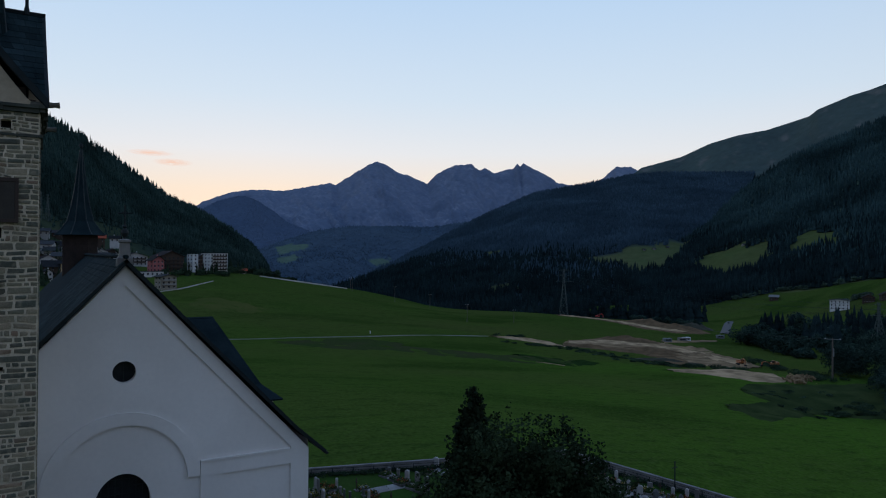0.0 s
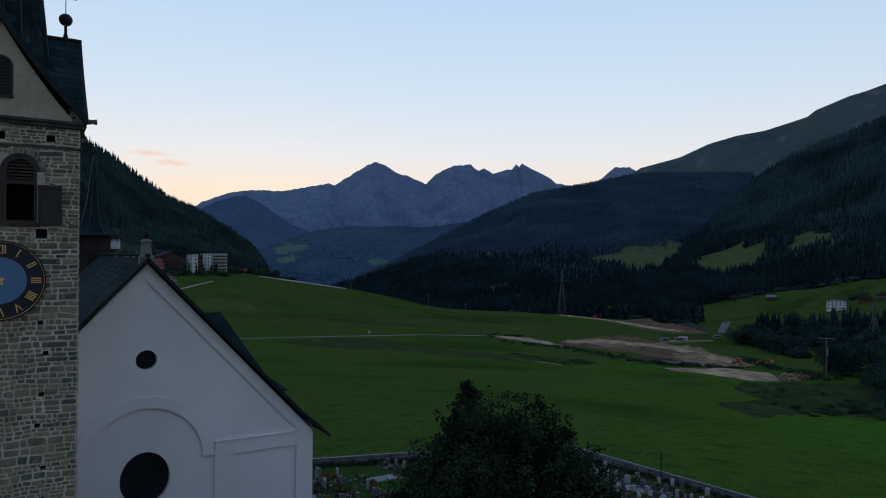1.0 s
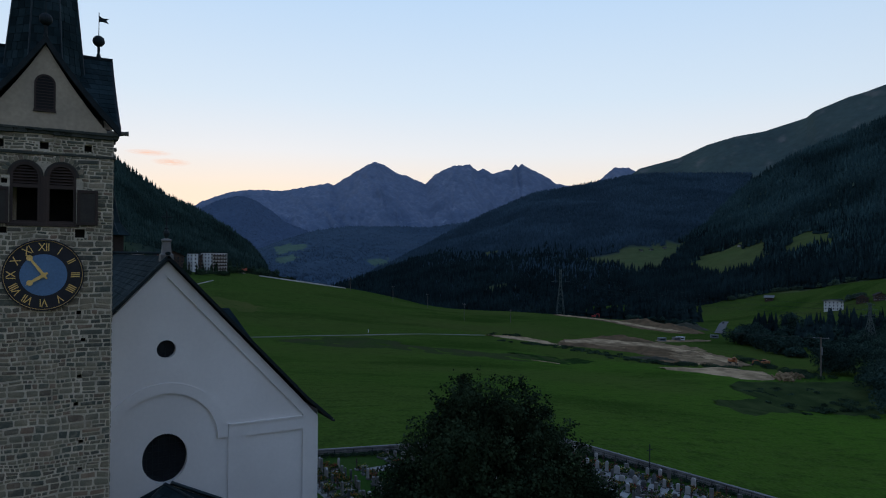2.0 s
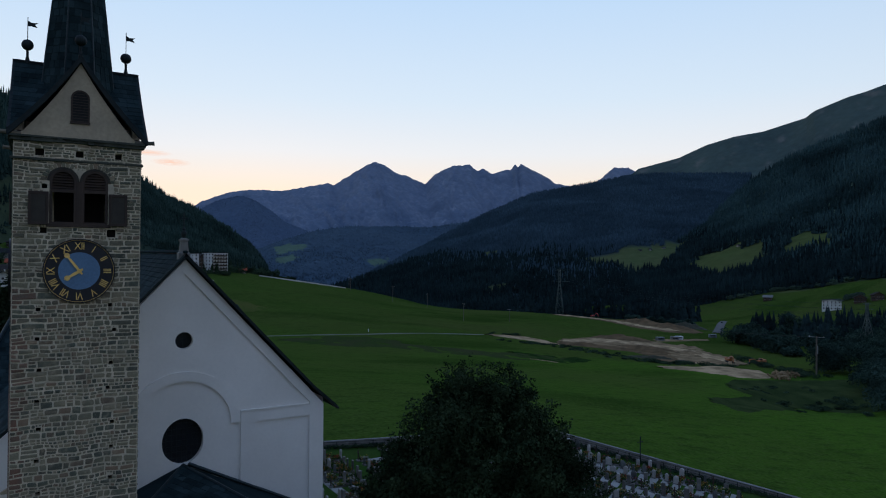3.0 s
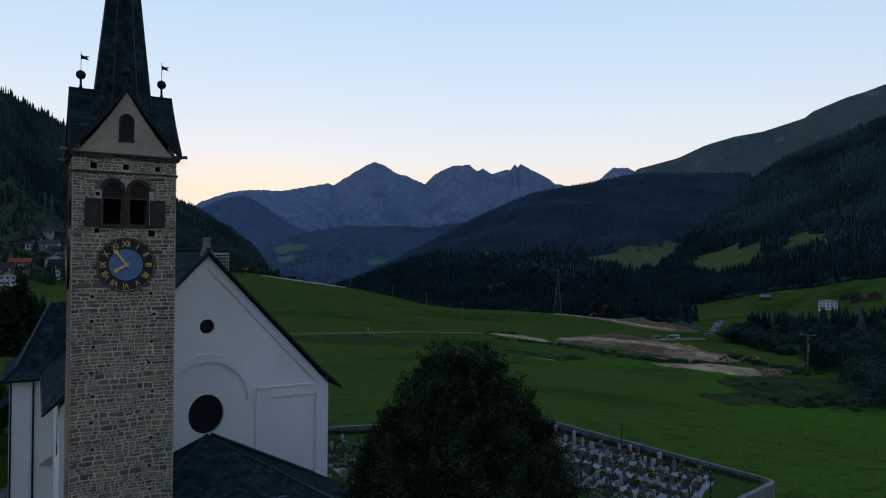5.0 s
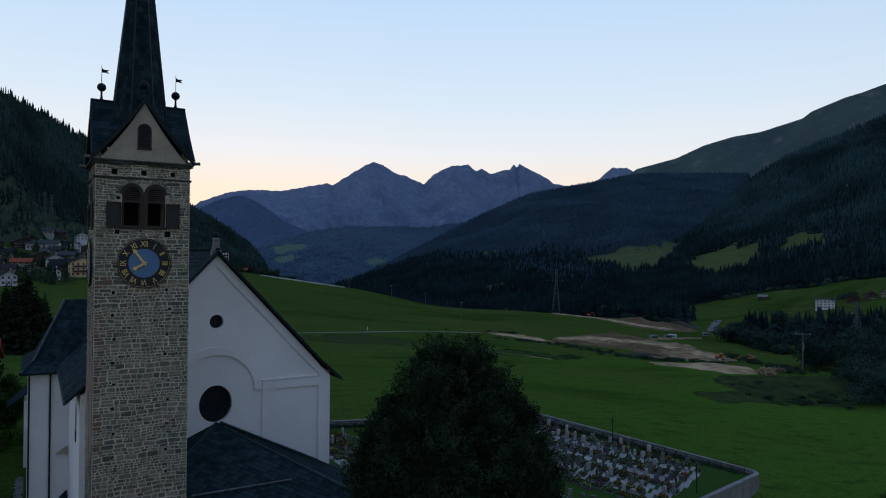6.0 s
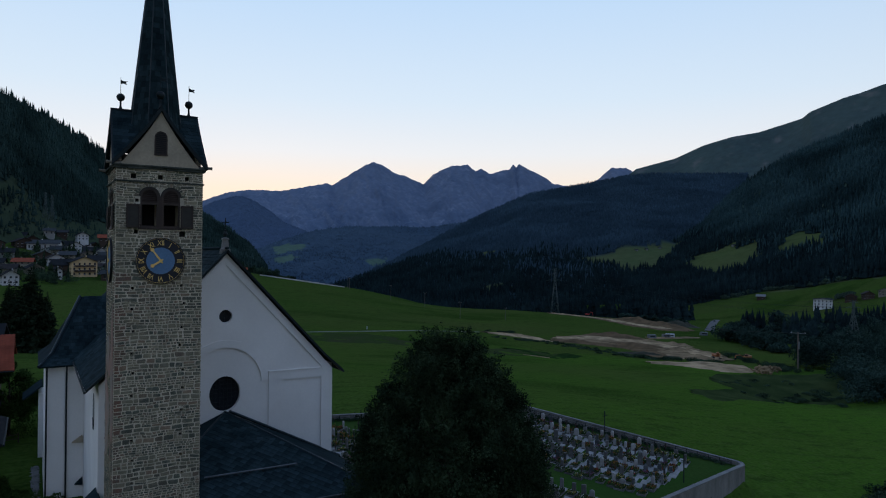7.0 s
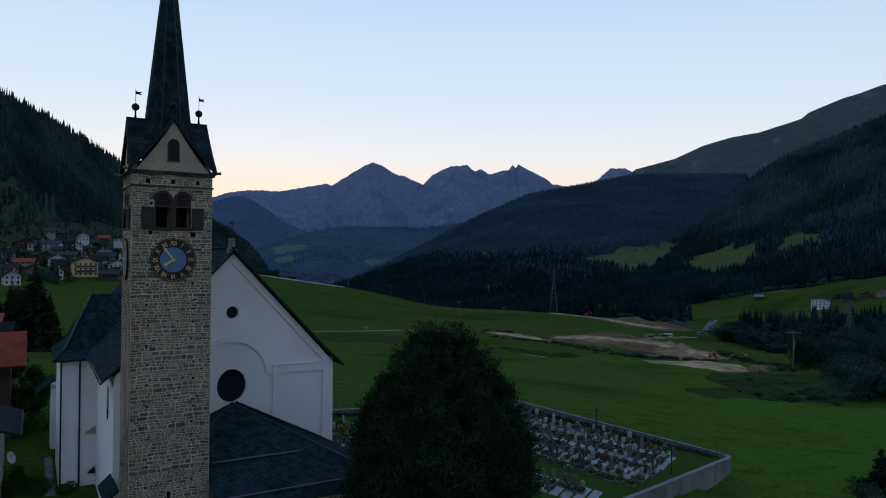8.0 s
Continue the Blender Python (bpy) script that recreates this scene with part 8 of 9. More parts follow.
ribbon("field_road", "narrow field road across the meadow", [(60, 300, 1.6), (86, 307, 1.8), (113, 310, 1.9), (138, 309, 2.0), (159, 309, 2.2), (200, 322, 2.2), (250, 333, 2.2)], WORN)
ribbon("field_road", "thin worn path over the meadow's shoulder", [(60, 445, 1.6), (87, 472, 1.8), (104, 497, 1.6), (120, 520, 0.8)], PALE_GRAVEL, 0.4)
ribbon("field_road", "pale gravel track on the meadow's shoulder", [(176, 604, 1.5), (188, 597, 4), (201, 590, 12), (216, 586, 14), (232, 582, 9), (246, 580, 3.5), (258, 580, 1.2)], PALE_GRAVEL, 0.8)
patch("gravel_pad", "pale gravel strip in a cutting", [(250, 333), (265, 333), (279, 328), (280, 312), (275, 291)], [(250, 329), (260, 318), (266, 303), (264, 289), (272, 285)], GRAVEL, 0.4, 2)
patch("earth_pad", "graded brown and beige earth of the building site", [(300, 317), (344, 330), (378, 330), (378, 300), (368, 278), (357, 247), (328, 205), (303, 180)], [(276, 293), (291, 282), (297, 267), (304, 254), (299, 233), (284, 207), (281, 188), (293, 178)], TAN, 0.5, 3, 13)
patch("gravel_pad", "pale gravel lane through the building site", [(292, 308), (330, 318), (350, 300), (352, 270), (345, 246), (322, 208), (302, 184)], [(286, 300), (318, 300), (336, 284), (338, 264), (330, 244), (308, 210), (297, 186)], GRAVEL, 0.8, 13, 9)
patch("earth_pad", "raw brown earth along the cut edge", [(282, 300), (300, 290), (312, 268), (318, 256), (306, 236), (291, 213), (276, 200)], [(272, 290), (285, 276), (291, 262), (294, 248), (285, 226), (268, 208), (262, 196)], DIRT, 0.75, 4)
patch("gravel_pad", "pale gravel yard beside the bank", [(246, 188), (262, 186), (277, 180), (284, 171), (281, 158), (271, 147)], [(243, 184), (250, 171), (250, 158), (250, 148), (256, 143), (264, 142)], GRAVEL, 0.5, 5)
patch("earth_pad", "brown graded haul road along the valley edge", [(430, 480), (462, 486), (492, 462), (508, 440), (508, 400), (500, 378)], [(412, 461), (442, 450), (444, 420), (437, 385), (448, 358), (485, 352)], DIRT, 0.4, 6)
patch("gravel_pad", "pale gravel lane on the haul road", [(420, 466), (455, 462), (470, 430), (466, 396), (478, 366)], [(416, 462), (446, 450), (452, 425), (448, 392), (462, 362)], GRAVEL, 0.75, 7)
patch("gravel_pad", "whitish gravel apron under the site offices", [(384, 314), (410, 316), (430, 318), (448, 318)], [(373, 303), (396, 305), (426, 309), (446, 312)], TAN, 0.5, 8)
ribbon("gravel_pad", "narrow pale path along the cut bank", [(197, 223, 0.4), (200, 217, 0.7), (204, 212, 0.8), (209, 211, 0.4)], GRAVEL, 0.2, "gravel", 0.2, 6)
patch("earth_pad", "strip of dark ploughed soil in the meadow", [(135, 300), (172, 268), (205, 246), (235, 246)], [(130, 286), (160, 240), (192, 212), (230, 228)], PLOUGHED, 0.12, 9)
patch("rough_bank", "rough dark grass on the gully bank", [(227, 137), (241, 144), (254, 141), (270, 134), (286, 127), (298, 122)], [(222, 132), (219, 121), (222, 110), (236, 103), (244, 90), (262, 82)], BANK, 0.55, 10, 17)
patch("rough_bank", "rough dark grass on the gully bank", [(180, 108), (196, 112), (218, 120), (232, 122)], [(176, 105), (156, 83), (150, 74), (160, 77), (212, 103), (226, 104)], BANK, 0.3, 12, 13)
DRY_GRASS = material("yellowed_mown_grass", (0.070, 0.078, 0.022), (0.052, 0.070, 0.018), 0.04, 1.0, 0.6, 0.1, fine=0.9, spec=0.0)
patch("mown_strip", "yellowed freshly mown strip of the upper meadow", [(82, 424), (94, 440), (105, 447), (119, 430), (127, 405)], [(80, 406), (86, 396), (96, 390), (111, 384), (125, 396)], DRY_GRASS, 0.1, 21)
patch("earth_pad", "strip of dark ploughed soil in the meadow", [(100, 300), (126, 309), (149, 304), (163, 292)], [(104, 292), (120, 270), (136, 258), (158, 270)], PLOUGHED, 0.14, 22)
patch("rough_bank", "dark tall grass in a hollow of the meadow", [(205, 248), (213, 246), (232, 247), (241, 237), (237, 222)], [(203, 244), (199, 223), (204, 212), (221, 217), (235, 219)], DEEP_GRASS, 0.15, 14, 9)
ribbon("site_road", "straight grey concrete road down to the bridge", [(505, 352, 9), (540, 377, 8), (580, 405, 8), (615, 430, 8), (650, 454, 8)], ASPHALT, 0.6, "road")

def mound(label, x, y, rx, ry, h, turn, mat, seed):
    bm = bmesh.new()
    bmesh.ops.create_grid(bm, x_segments=22, y_segments=22, size=1.0)
    t = radians(turn)
    for v in bm.verts:
        r = min(1.0, v.co.length)
        a = v.co.copy()
        z = h * max(0, 1 - r) ** 0.8 * (1 + 0.6 * noise.fractal(Vector((a.x * 3.2, a.y * 3.2, seed)), 0.9, 2.1, 5))
        px, py = a.x * rx, a.y * ry
        v.co = (x + px * math.cos(t) - py * math.sin(t), y + px * math.sin(t) + py * math.cos(t), 0)
        v.co.z = gz(v.co.x, v.co.y) + z - 0.3
    ob = part("earth_mound", bm, mat)
    ob.data.shade_smooth()
    return tagged(ob, label, "earth mound", "spoil heaps on the building site")
mound("brown heap of excavated earth", 352, 312, 24, 8, 4.0, -40, DIRT, 1)
mound("long low bank of brown earth", 318, 262, 26, 6, 2.6, -75, DIRT, 2)
mound("brown heap of excavated earth", 492, 425, 26, 12, 5, -75, DIRT, 3)
mound("broad brown heap of earth beside the haul road", 482, 384, 30, 13, 4.6, -68, DIRT, 11)
mound("grassy spoil heap beside the site", 512, 392, 20, 10, 5, -60, SOIL, 4)
mound("steep bank of brown earth along the cut", 302, 246, 24, 4, 3.0, -72, DIRT, 7)
mound("steep bank of brown earth along the cut", 288, 282, 18, 4, 2.6, -40, DIRT, 8)
mound("heap of tan earth beside the lane", 362, 268, 14, 5, 2.4, -70, TAN, 9)
mound("grey heap of gravel on the site", 322, 232, 13, 5, 2.6, -65, TAN, 5)
mound("low bank of dark soil", 276, 214, 20, 4, 2.0, -70, SOIL, 6)

def rubble():
    rng = random.Random(3)
    bm = bmesh.new()
    for i in range(220):
        t = rng.random()
        x, y = 264 + 18 * t + rng.gauss(0, 2), 140 + 6 * t + rng.gauss(0, 2.6)
        r = rng.uniform(0.25, 0.9)
        bmesh.ops.create_icosphere(bm, subdivisions=1, radius=r, matrix=Matrix.Translation((x, y, gz(x, y) + rng.uniform(0.0, 1.4))) @ Euler((rng.random() * 3, rng.random() * 3, 0)).to_matrix().to_4x4() @ Matrix.Diagonal((1, 0.75, 0.65, 1)))
    tagged(part("rubble_heap", bm, TAN), "heap of pale broken boulders", "rubble", kind="stuff")
rubble()

def excavator(label, x, y, turn, mat, arm=1.0):
    e = thing("excavator", label, "excavator", (x, y, gz(x, y) + 0.3), "machines on the building site", turn=turn)
    for sx in (-1.15, 1.15):
        bm = bmesh.new()
        pts = [(sx - 0.3, 1.7 * math.cos(radians(a)) + (1.0 if math.cos(radians(a)) > 0 else -1.0) * 0.4, 0.5 + 0.5 * math.sin(radians(a))) for a in range(0, 360, 30)]
        solid(bm, pts, (0.6, 0, 0))
        part("crawler_track", bm, RUBBER, e)
    bm = bmesh.new()
    box(bm, -1.35, 1.35, -2.2, 1.2, 1.1, 2.0, 0.12)
    box(bm, -1.35, 1.35, -2.3, -1.0, 2.0, 2.4, 0.12)
    part("upper_body", bm, mat, e)
    bm = bmesh.new()
    box(bm, -1.3, -0.2, -0.4, 1.3, 2.0, 3.1, 0.12)
    cab = part("cab", bm, mat, e)
    bm = bmesh.new()
    box(bm, -1.33, -0.17, 0.0, 1.33, 2.25, 2.95, 0.03)
    part("cab_window", bm, PANE, cab)
    bm = bmesh.new()
    solid(bm, [(0.1, 0.9, 1.5), (0.1, 1.4, 1.4), (0.1, 3.4, 3.9 * arm), (0.1, 5.6, 3.3 * arm), (0.1, 5.5, 2.9 * arm), (0.1, 3.5, 3.4 * arm)], (0.4, 0, 0))
    part("boom", bm, mat, e)
    bm = bmesh.new()
    solid(bm, [(0.15, 5.7, 3.5 * arm), (0.15, 5.2, 3.1 * arm), (0.15, 5.6, 0.9), (0.15, 6.0, 0.9)], (0.3, 0, 0))
    st = part("stick", bm, mat, e)
    bm = bmesh.new()
    solid(bm, [(-0.25, 5.5, 1.0), (-0.25, 6.2, 1.0), (-0.25, 6.5, 0.3), (-0.25, 5.9, 0.05), (-0.25, 5.4, 0.3)], (1.1, 0, 0))
    part("bucket", bm, METAL, st)
excavator("orange crawler excavator on the gravel site", 301, 190, 150, ORANGE)
excavator("orange crawler excavator with lowered boom", 311, 179, 60, ORANGE, 0.7)
excavator("red crawler excavator on the valley edge", 488, 487, 200, REDPAINT, 1.2)

def truck(label, x, y, turn, mat):
    t = thing("truck", label, "truck", (x, y, gz(x, y) + 0.3), "machines on the building site", turn=turn)
    bm = bmesh.new()
    box(bm, -1.25, 1.25, 2.6, 4.4, 0.9, 3.2, 0.12)
    cab = part("cab", bm, mat, t)
    bm = bmesh.new()
    box(bm, -1.1, 1.1, 4.38, 4.44, 2.0, 2.9)
    part("windscreen", bm, PANE, cab)
    bm = bmesh.new()
    solid(bm, [(-1.25, -4.2, 1.2), (-1.25, 2.3, 1.2), (-1.25, 2.3, 2.7), (-1.25, -4.5, 2.7)], (2.5, 0, 0))
    part("dump_body", bm, GALV, t)
    for yy in (3.3, -1.6, -3.1):
        for sx in (-1.25, 0.85):
            bm = bmesh.new()
            solid(bm, [(sx, yy + 0.55 * math.cos(radians(a)), 0.55 + 0.55 * math.sin(radians(a))) for a in range(0, 360, 30)], (0.4, 0, 0))
            part("wheel", bm, RUBBER, t)
truck("red tipper truck on the haul road", 506, 440, 30, REDPAINT)

def car(label, x, y, turn, mat):
    c = thing("car", label, "car", (x, y, gz(x, y) + 0.55), turn=turn)
    bm = bmesh.new()
    solid(bm, [(-0.85, -2.1, 0.3), (-0.85, 2.1, 0.3), (-0.85, 2.15, 0.75), (-0.85, 1.2, 0.9), (-0.85, 0.5, 1.4), (-0.85, -1.4, 1.42), (-0.85, -2.1, 0.95)], (1.7, 0, 0))
    bmesh.ops.bevel(bm, geom=bm.edges[:], offset=0.06, segments=1, affect="EDGES")
    part("body", bm, mat, c)
    for yy in (1.3, -1.3):
        for sx in (-0.9, 0.7):
            bm = bmesh.new()
            solid(bm, [(sx, yy + 0.32 * math.cos(radians(a)), 0.32 + 0.32 * math.sin(radians(a))) for a in range(0, 360, 30)], (0.2, 0, 0))
            part("wheel", bm, RUBBER, c)
    bm = bmesh.new()
    box(bm, -0.87, 0.87, -1.2, 0.4, 0.95, 1.3)
    part("side_window", bm, PANE, c)
car("dark car driving down the concrete road", 600, 419, -55, METAL)

def container(x, y, turn, mat, label):
    c = thing("site_container", label, "container", (x, y, gz(x, y) + 0.2), "containers on the building site", turn=turn)
    bm = bmesh.new()
    box(bm, -1.2, 1.2, -3, 3, 0, 2.6, 0.04)
    part("body", bm, mat, c)
    bm = bmesh.new()
    box(bm, -1.24, -1.18, -2.2, 1.8, 1.0, 1.9)
    part("window", bm, PANE, c)
for x, y, t, m, lb in ((404, 312, 60, CONCRETE, "pale grey site office container on gravel"), (412, 315, 60, SILVER, "white site office container on gravel"), (384, 308, 70, GALV, "grey steel storage container on gravel"), (470, 330, 50, GALV, "grey steel storage container on gravel")):
    container(x, y, t, m, lb)

# ---------------------------------------------------------------- power lines
PYLON_STEEL = material("green_painted_steel", (0.085, 0.115, 0.105), (0.065, 0.09, 0.083), 0.6, 0.6, 0.1, 0.01, metallic=0.2)
def pylon(label, x, y, h, turn, z=None, foot=0.085):
    p = thing("lattice_pylon", label, "pylon", (x, y, gz(x, y) if z is None else z), "power line pylons", turn=turn)
    w0, w1 = h * foot, h * 0.018
    def corner(k, z):
        w = w0 + (w1 - w0) * min(1, z / (h * 0.72))
        return Vector(((-1, 1, 1, -1)[k] * w, (-1, -1, 1, 1)[k] * w, z))
    for k in range(4):
        bm = bmesh.new()
        tube(bm, [corner(k, -3.0), corner(k, h * 0.72), corner(k, h)], 0.2, 4)
        part("leg", bm, PYLON_STEEL, p)
    zs = [h * t for t in (0, 0.16, 0.3, 0.42, 0.52, 0.61, 0.69, 0.77, 0.85, 0.93, 1.0)]
    for a, b in zip(zs, zs[1:]):
        for k in range(4):
            j = (k + 1) % 4
            for u, w in ((k, j), (j, k)):
                bm = bmesh.new()
                tube(bm, [corner(u, a), corner(w, b)], 0.1, 4)
                part("brace", bm, PYLON_STEEL, p)
    for t, L in ((0.74, 0.2), (0.86, 0.16), (0.97, 0.1)):
        for s_ in (-1, 1):
            bm = bmesh.new()
            tip = Vector((s_ * h * L, 0, h * t))
            for q in (corner(1 if s_ > 0 else 0, h * t), corner(2 if s_ > 0 else 3, h * t), Vector((0, 0, h * t + h * 0.045))):
                tube(bm, [q, tip], 0.08, 4)
            part("cross_arm", bm, PYLON_STEEL, p)
    return p
pylon("grey steel lattice pylon among riverside trees", 508, 230, 34, -30, -44.5, 0.13)
pylon("grey steel lattice pylon at the valley edge", 469, 517, 49, -30, -42)
pylon("grey steel lattice pylon on the forest edge", 3.8, 806.5, 29, 60, 55)
pylon("grey steel lattice pylon on the forest edge", 10.3, 811.6, 29, 60, 53)

def wire(a, b, sag, r=0.07):
    a, b = Vector(a), Vector(b)
    bm = bmesh.new()
    pts = [a.lerp(b, t / 14) - Vector((0, 0, sag * 4 * (t / 14) * (1 - t / 14))) for t in range(15)]
    tube(bm, pts, r, 4)
    tagged(part("power_cable", bm, METAL), "thin dark overhead power cable", "cable", "overhead power cables")
for dz, dx in ((29, -7), (29, 7), (33.5, -5.5), (33.5, 5.5), (37.5, 0)):
    wire((508 + dx * 0.87, 230 - dx * 0.5, -44.5 + dz * 0.87), (469 + dx * 1.1, 517 - dx * 0.6, -42 + dz * 1.25), 7)
    wire((508 + dx * 0.87, 230 - dx * 0.5, -44.5 + dz * 0.87), (560 + dx * 0.87, 20 - dx * 0.5, -42 + dz * 0.87), 6)

def pole(label, x, y, h, arm=1.6, r=0.15, turn=0, double=False):
    p = thing("power_pole", label, "pole", (x, y, gz(x, y)), "wooden power poles", turn=turn)
    bm = bmesh.new()
    tube(bm, [(0, 0, -1.5), (0, 0, h)], [r * 1.25, r * 0.85], 8)
    part("shaft", bm, POLE_WOOD, p)
    bm = bmesh.new()
    box(bm, -arm, arm, -0.09, 0.09, h - 0.55, h - 0.33, 0.01)
    part("cross_arm", bm, GALV if double else POLE_WOOD, p)
    if double:
        bm = bmesh.new()
        tube(bm, [(arm * 0.1, 0, h * 0.55), (arm * 0.1, 0, h * 0.75)], 0.3, 8)
        part("transformer", bm, GALV, p)
    for k in (-1, 0, 1):
        bm = bmesh.new()
        lathe(bm, [(0.05, 0), (0.11, 0.1), (0.07, 0.2), (0.11, 0.3), (0.04, 0.4)], (k * arm * 0.85, 0, h - 0.33), 8)
        part("insulator", bm, SILVER, p)
pole("tall weathered wooden power pole with cross-arm", 291, 139, 17.2, 3.2, 0.3, -62, True)
for x, y, h in ((293, 655, 12), (308, 513, 13), (278, 404, 13), (322, 405, 10), (252, 560, 11), (276, 520, 14), (261, 585, 11)):
    pole("weathered wooden power pole in the meadow", x, y, h, 1.2, 0.16, -40)
def signpost():
    p = thing("marker_post", "short white marker post beside the field road", "post", (160, 319, gz(160, 319)))
    bm = bmesh.new()
    box(bm, -0.2, 0.2, -0.15, 0.15, -0.3, 1.7, 0.03)
    part("post", bm, SILVER, p)
signpost()
for dz in (16.9, 16.7):
    wire((291 + dz - 16.8, 139, gz(291, 139) + dz), (420, 330, gz(420, 330) + 9), 1.2, 0.05)

# ---------------------------------------------------------------- riverside scrub and groves
_g = random.Random(17)
def scatter(n, x0, y0, x1, y1, spread, r, h):
    out = []
    for i in range(n):
        t = _g.random()
        out.append((x0 + (x1 - x0) * t + _g.gauss(0, spread), y0 + (y1 - y0) * t + _g.gauss(0, spread), _g.uniform(*r), _g.uniform(*h)))
    return out
shrubs("gully_scrub", "dark scrub filling the brook's gully", scatter(5, 208, 108, 224, 108, 2.5, (1.0, 2.0), (0.4, 0.9)) + scatter(10, 228, 134, 262, 119, 5, (1.2, 2.2), (0.5, 1.2)) + scatter(20, 232, 108, 258, 98, 5, (1.5, 3.0), (0.8, 2.0)), SHRUB, 71, 0.34, 420)
shrubs("bank_scrub", "low dark scrub on the cut bank", scatter(34, 258, 208, 280, 178, 3, (1.5, 3.0), (0.8, 1.8)) + scatter(40, 268, 284, 262, 208, 3.5, (1.5, 3.2), (0.6, 1.5)) + scatter(16, 240, 300, 264, 288, 3, (1.5, 3), (0.6, 1.5)) + scatter(30, 340, 212, 300, 168, 2.5, (1.8, 3), (1.2, 2.6)) + scatter(24, 297, 157, 284, 135, 3, (1.8, 3), (1, 2.4)) + scatter(10, 252, 336, 275, 334, 2, (1.5, 2.5), (1, 2)), SHRUB, 72, 0.34, 300)
CANOPY = leaf_material("riverside_leaves", (0.021, 0.042, 0.034), (0.038, 0.065, 0.052), 0.07, 0.45)
canopy("riverside_thicket", "dense round dark green riverside trees", scatter(7, 300, 136, 322, 146, 3, (6.5, 8.5), (11, 14)) + scatter(8, 286, 116, 266, 98, 4, (6, 8), (10, 14)) + scatter(8, 262, 92, 246, 76, 4, (5, 8), (8, 12))
       + scatter(12, 330, 140, 290, 90, 6, (6, 9), (13, 17)) + scatter(14, 372, 150, 320, 95, 9, (7, 10), (14, 19)) + scatter(10, 420, 170, 360, 110, 10, (7, 10), (13, 18)), CANOPY, 73, 0.56, 1600)
canopy("far_thicket", "dark broadleaf trees along the river", scatter(8, 462, 300, 448, 278, 4, (6, 9), (12, 18)) + scatter(5, 522, 302, 512, 292, 3, (7, 9), (20, 25)) + scatter(9, 556, 282, 572, 258, 4, (7, 10), (15, 20)) + scatter(16, 575, 262, 600, 220, 6, (7, 10), (14, 19))
       + scatter(8, 388, 210, 424, 244, 3, (3, 5), (4, 7)) + scatter(10, 430, 256, 450, 272, 3, (4, 6), (7, 11)) + scatter(26, 462, 296, 402, 224, 5, (5, 7), (8, 13)) + scatter(60, 480, 284, 600, 222, 14, (6, 9), (10, 15)) + scatter(12, 440, 225, 520, 235, 10, (5, 8), (7, 11)) + scatter(16, 536, 404, 500, 446, 4, (3, 6), (4, 7)), CANOPY, 74, 1.05, 650)
canopy("forest_edge_scrub", "grey-green scrub between forest and meadow", scatter(14, 850, 604, 905, 592, 4, (4, 6), (5, 8)) + scatter(16, 918, 575, 922, 520, 4, (4, 6), (4, 8)) + scatter(22, 922, 515, 935, 410, 4, (4, 6), (4, 8)) + scatter(12, 800, 430, 830, 395, 4, (3, 4), (4, 7)), LARCH, 78, 1.2, 360)
canopy("skyline_scrub", "dark bushes along the meadow's shoulder", scatter(14, 84, 540, 138, 556, 3, (2.5, 4), (3, 5.5)) + scatter(10, 146, 590, 160, 610, 4, (3, 4.5), (4, 7)) + scatter(16, 184, 666, 200, 622, 4, (3, 5), (5, 9)) + scatter(12, 200, 622, 209, 594, 2.5, (1.5, 3), (1.6, 3.4)), SHRUB, 79, 0.6, 500)
shrubs("village_gardens", "dark garden trees between the village houses", scatter(70, -30, 560, 60, 660, 22, (2.5, 4.5), (4, 8)) + scatter(20, -25, 520, 50, 520, 8, (2.5, 4.5), (4, 7)) + scatter(24, -40, 720, 80, 720, 18, (2.5, 4.5), (4, 8)) + scatter(16, -30, 470, 10, 470, 9, (3, 5), (5, 10)), SHRUB, 76, 0.55, 260)
def groves():
    rng = np.random.default_rng(8)
    def spots(n, x0, y0, x1, y1, spread):
        t = rng.random(n)
        p = np.stack([x0 + (x1 - x0) * t + rng.normal(0, spread, n), y0 + (y1 - y0) * t + rng.normal(0, spread, n)], 1)
        return np.c_[p, ground_z(p[:, 0], p[:, 1]) - 0.5]
    p = np.concatenate([spots(20, 494, 312, 512, 300, 4), spots(16, 528, 290, 545, 276, 5), spots(22, 548, 272, 572, 244, 6), spots(40, 590, 300, 600, 240, 8), spots(30, 480, 270, 540, 240, 7), spots(160, 380, 690, 520, 560, 16), spots(240, 445, 555, 560, 492, 8), spots(120, 560, 492, 600, 470, 8), spots(50, 596, 474, 622, 468, 4), spots(60, 640, 560, 700, 600, 14)])
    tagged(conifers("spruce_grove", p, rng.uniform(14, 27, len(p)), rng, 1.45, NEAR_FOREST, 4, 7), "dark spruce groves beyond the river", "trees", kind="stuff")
    p = np.concatenate([spots(46, -30, 710, 90, 730, 24), spots(40, -30, 590, 60, 640, 26), spots(14, -30, 500, 20, 480, 12), spots(10, 118, 566, 128, 568, 3), spots(10, 88, 548, 108, 552, 4), spots(160, 140, 690, 270, 760, 12)])
    tagged(conifers("village_spruces", p, rng.uniform(6, 13, len(p)), rng, 1.3, NEEDLE, 3, 6), "dark spruces between the village houses", "trees", kind="stuff")
groves()
spruce("young_spruce", "young dark spruce at the meadow's edge", (91.6, -0.2, gz(91.6, -0.2)), 10.0, 3.2, 44, NEEDLE, 51)
spruce("young_spruce", "small dark spruce among tall grass", (89.0, 1.6, gz(89.0, 1.6)), 6.0, 2.0, 30, NEEDLE, 52)
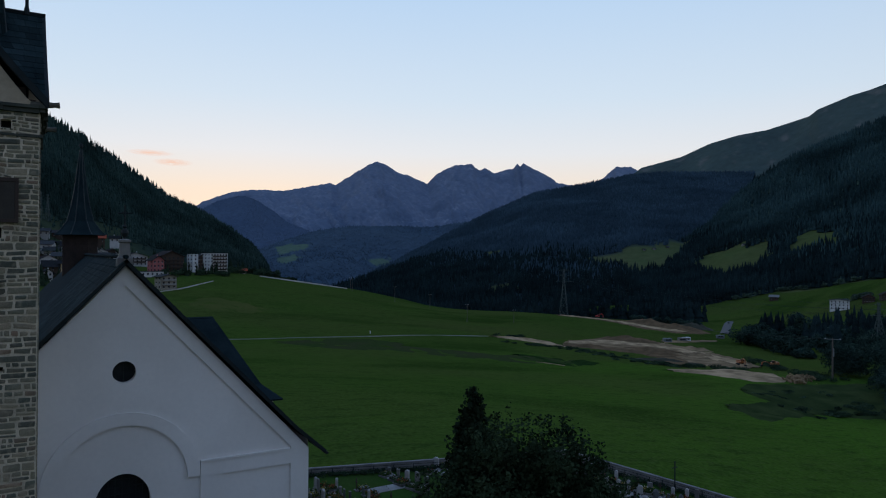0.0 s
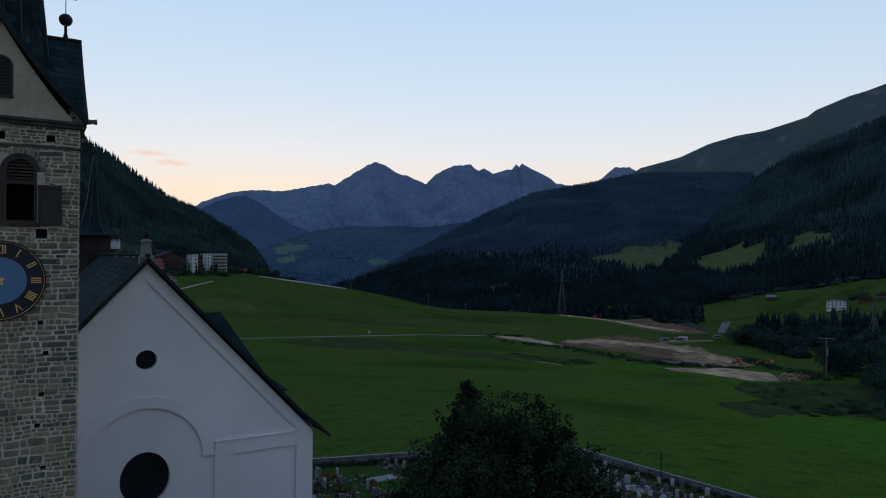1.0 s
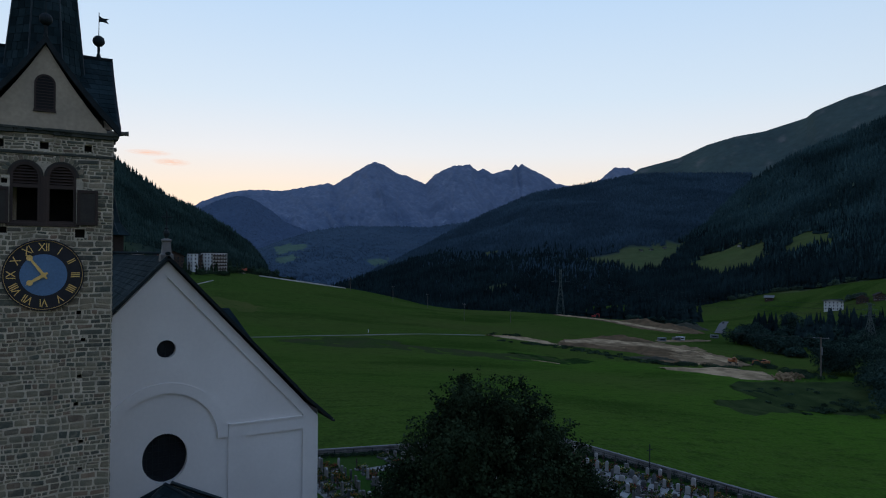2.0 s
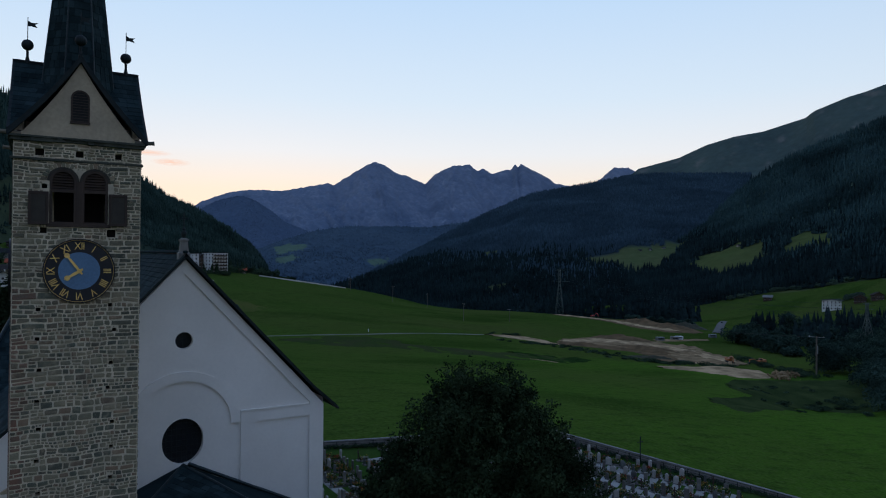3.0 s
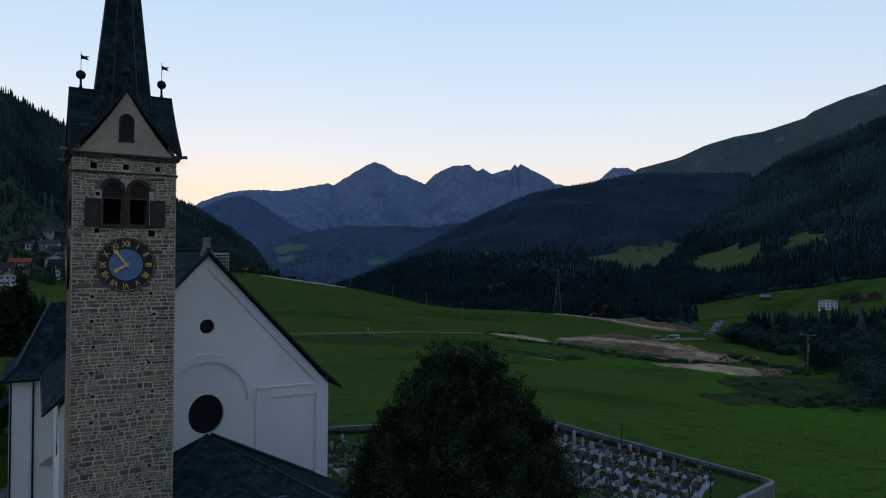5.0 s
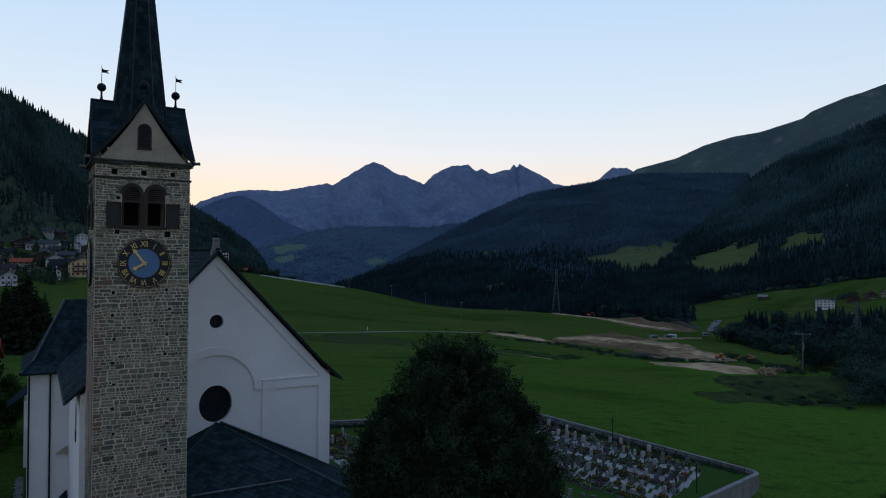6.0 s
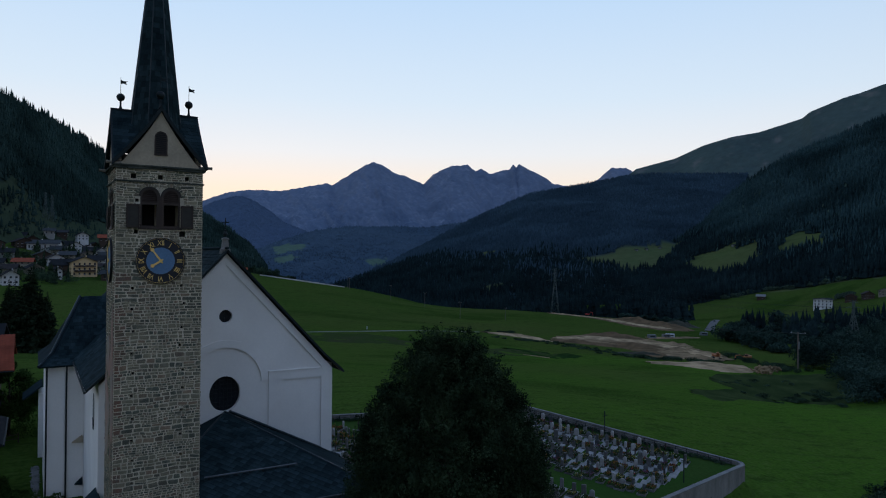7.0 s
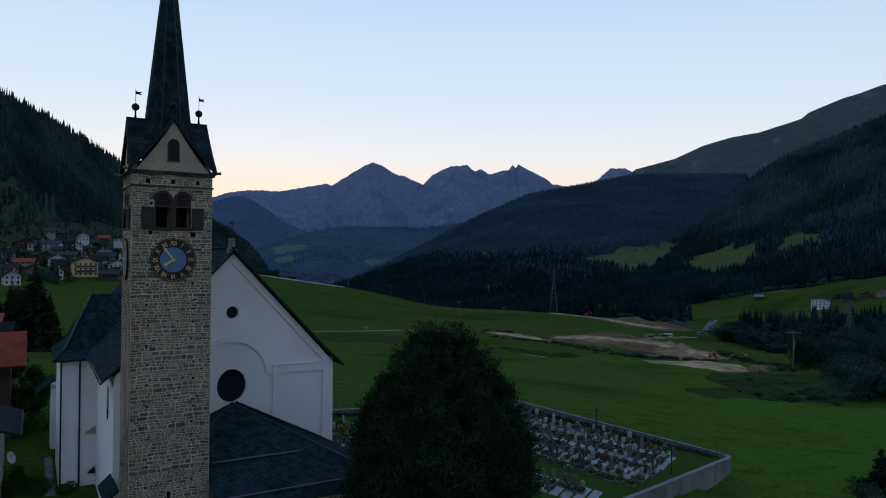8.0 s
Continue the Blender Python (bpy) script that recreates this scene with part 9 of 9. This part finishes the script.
shrubs("edge_scrub", "dark brambles and tall grass at the meadow's edge", scatter(16, 80, -2, 90, 2, 1.6, (1.0, 2.0), (0.8, 2.0)), SHRUB, 75, 0.22, 420)

# ---------------------------------------------------------------- evening cloud
def cloud_streak(x, y, z, w, h, seed):
    """A wisp of cloud far beyond the mountains, still in the sun."""
    m = bpy.data.materials.new("sunlit_cloud")
    m.use_nodes = True
    n, l = m.node_tree.nodes, m.node_tree.links
    n.remove(n["Principled BSDF"])
    em, tr, mix = n.new("ShaderNodeEmission"), n.new("ShaderNodeBsdfTransparent"), n.new("ShaderNodeMixShader")
    em.inputs["Color"].default_value, em.inputs["Strength"].default_value = (1.0, 0.62, 0.46, 1), 1.0
    tc, mp, nz = n.new("ShaderNodeTexCoord"), n.new("ShaderNodeMapping"), n.new("ShaderNodeTexNoise")
    mp.inputs["Scale"].default_value, mp.inputs["Location"].default_value = (1.6, 1.0, 4.5), (seed, 0, 0)
    nz.inputs["Scale"].default_value, nz.inputs["Detail"].default_value = 1.6, 6
    gr = n.new("ShaderNodeTexGradient")
    gr.gradient_type = "SPHERICAL"
    l.new(tc.outputs["Object"], mp.inputs["Vector"])
    l.new(mp.outputs["Vector"], nz.inputs["Vector"])
    l.new(tc.outputs["Object"], gr.inputs["Vector"])
    a = n.new("ShaderNodeMapRange")
    a.inputs["From Min"].default_value, a.inputs["From Max"].default_value = 0.30, 0.55
    l.new(nz.outputs["Fac"], a.inputs["Value"])
    mu = n.new("ShaderNodeMath")
    mu.operation = "MULTIPLY"
    l.new(a.outputs["Result"], mu.inputs[0])
    l.new(gr.outputs["Fac"], mu.inputs[1])
    l.new(mu.outputs["Value"], mix.inputs["Fac"])
    l.new(tr.outputs["BSDF"], mix.inputs[1])
    l.new(em.outputs["Emission"], mix.inputs[2])
    l.new(mix.outputs["Shader"], n["Material Output"].inputs["Surface"])
    bm = bmesh.new()
    bmesh.ops.create_grid(bm, x_segments=24, y_segments=8, size=1.0)
    for v in bm.verts:
        v.co = (v.co.x, 0.08 * noise.noise(v.co * 3), v.co.y)
    ob = part("cloud_streak", bm, m)
    ob.matrix_basis = Matrix.Translation((x, y, z)) @ pose(0, 0, 0, 0, 0, -2) @ Matrix.Diagonal((w, 60, h, 1))
    tagged(ob, "thin pink evening cloud over the mountains", "cloud", kind="structure")
cloud_streak(606, 4626, 652, 150, 22, 0.0)
cloud_streak(735, 4600, 598, 130, 26, 3.0)
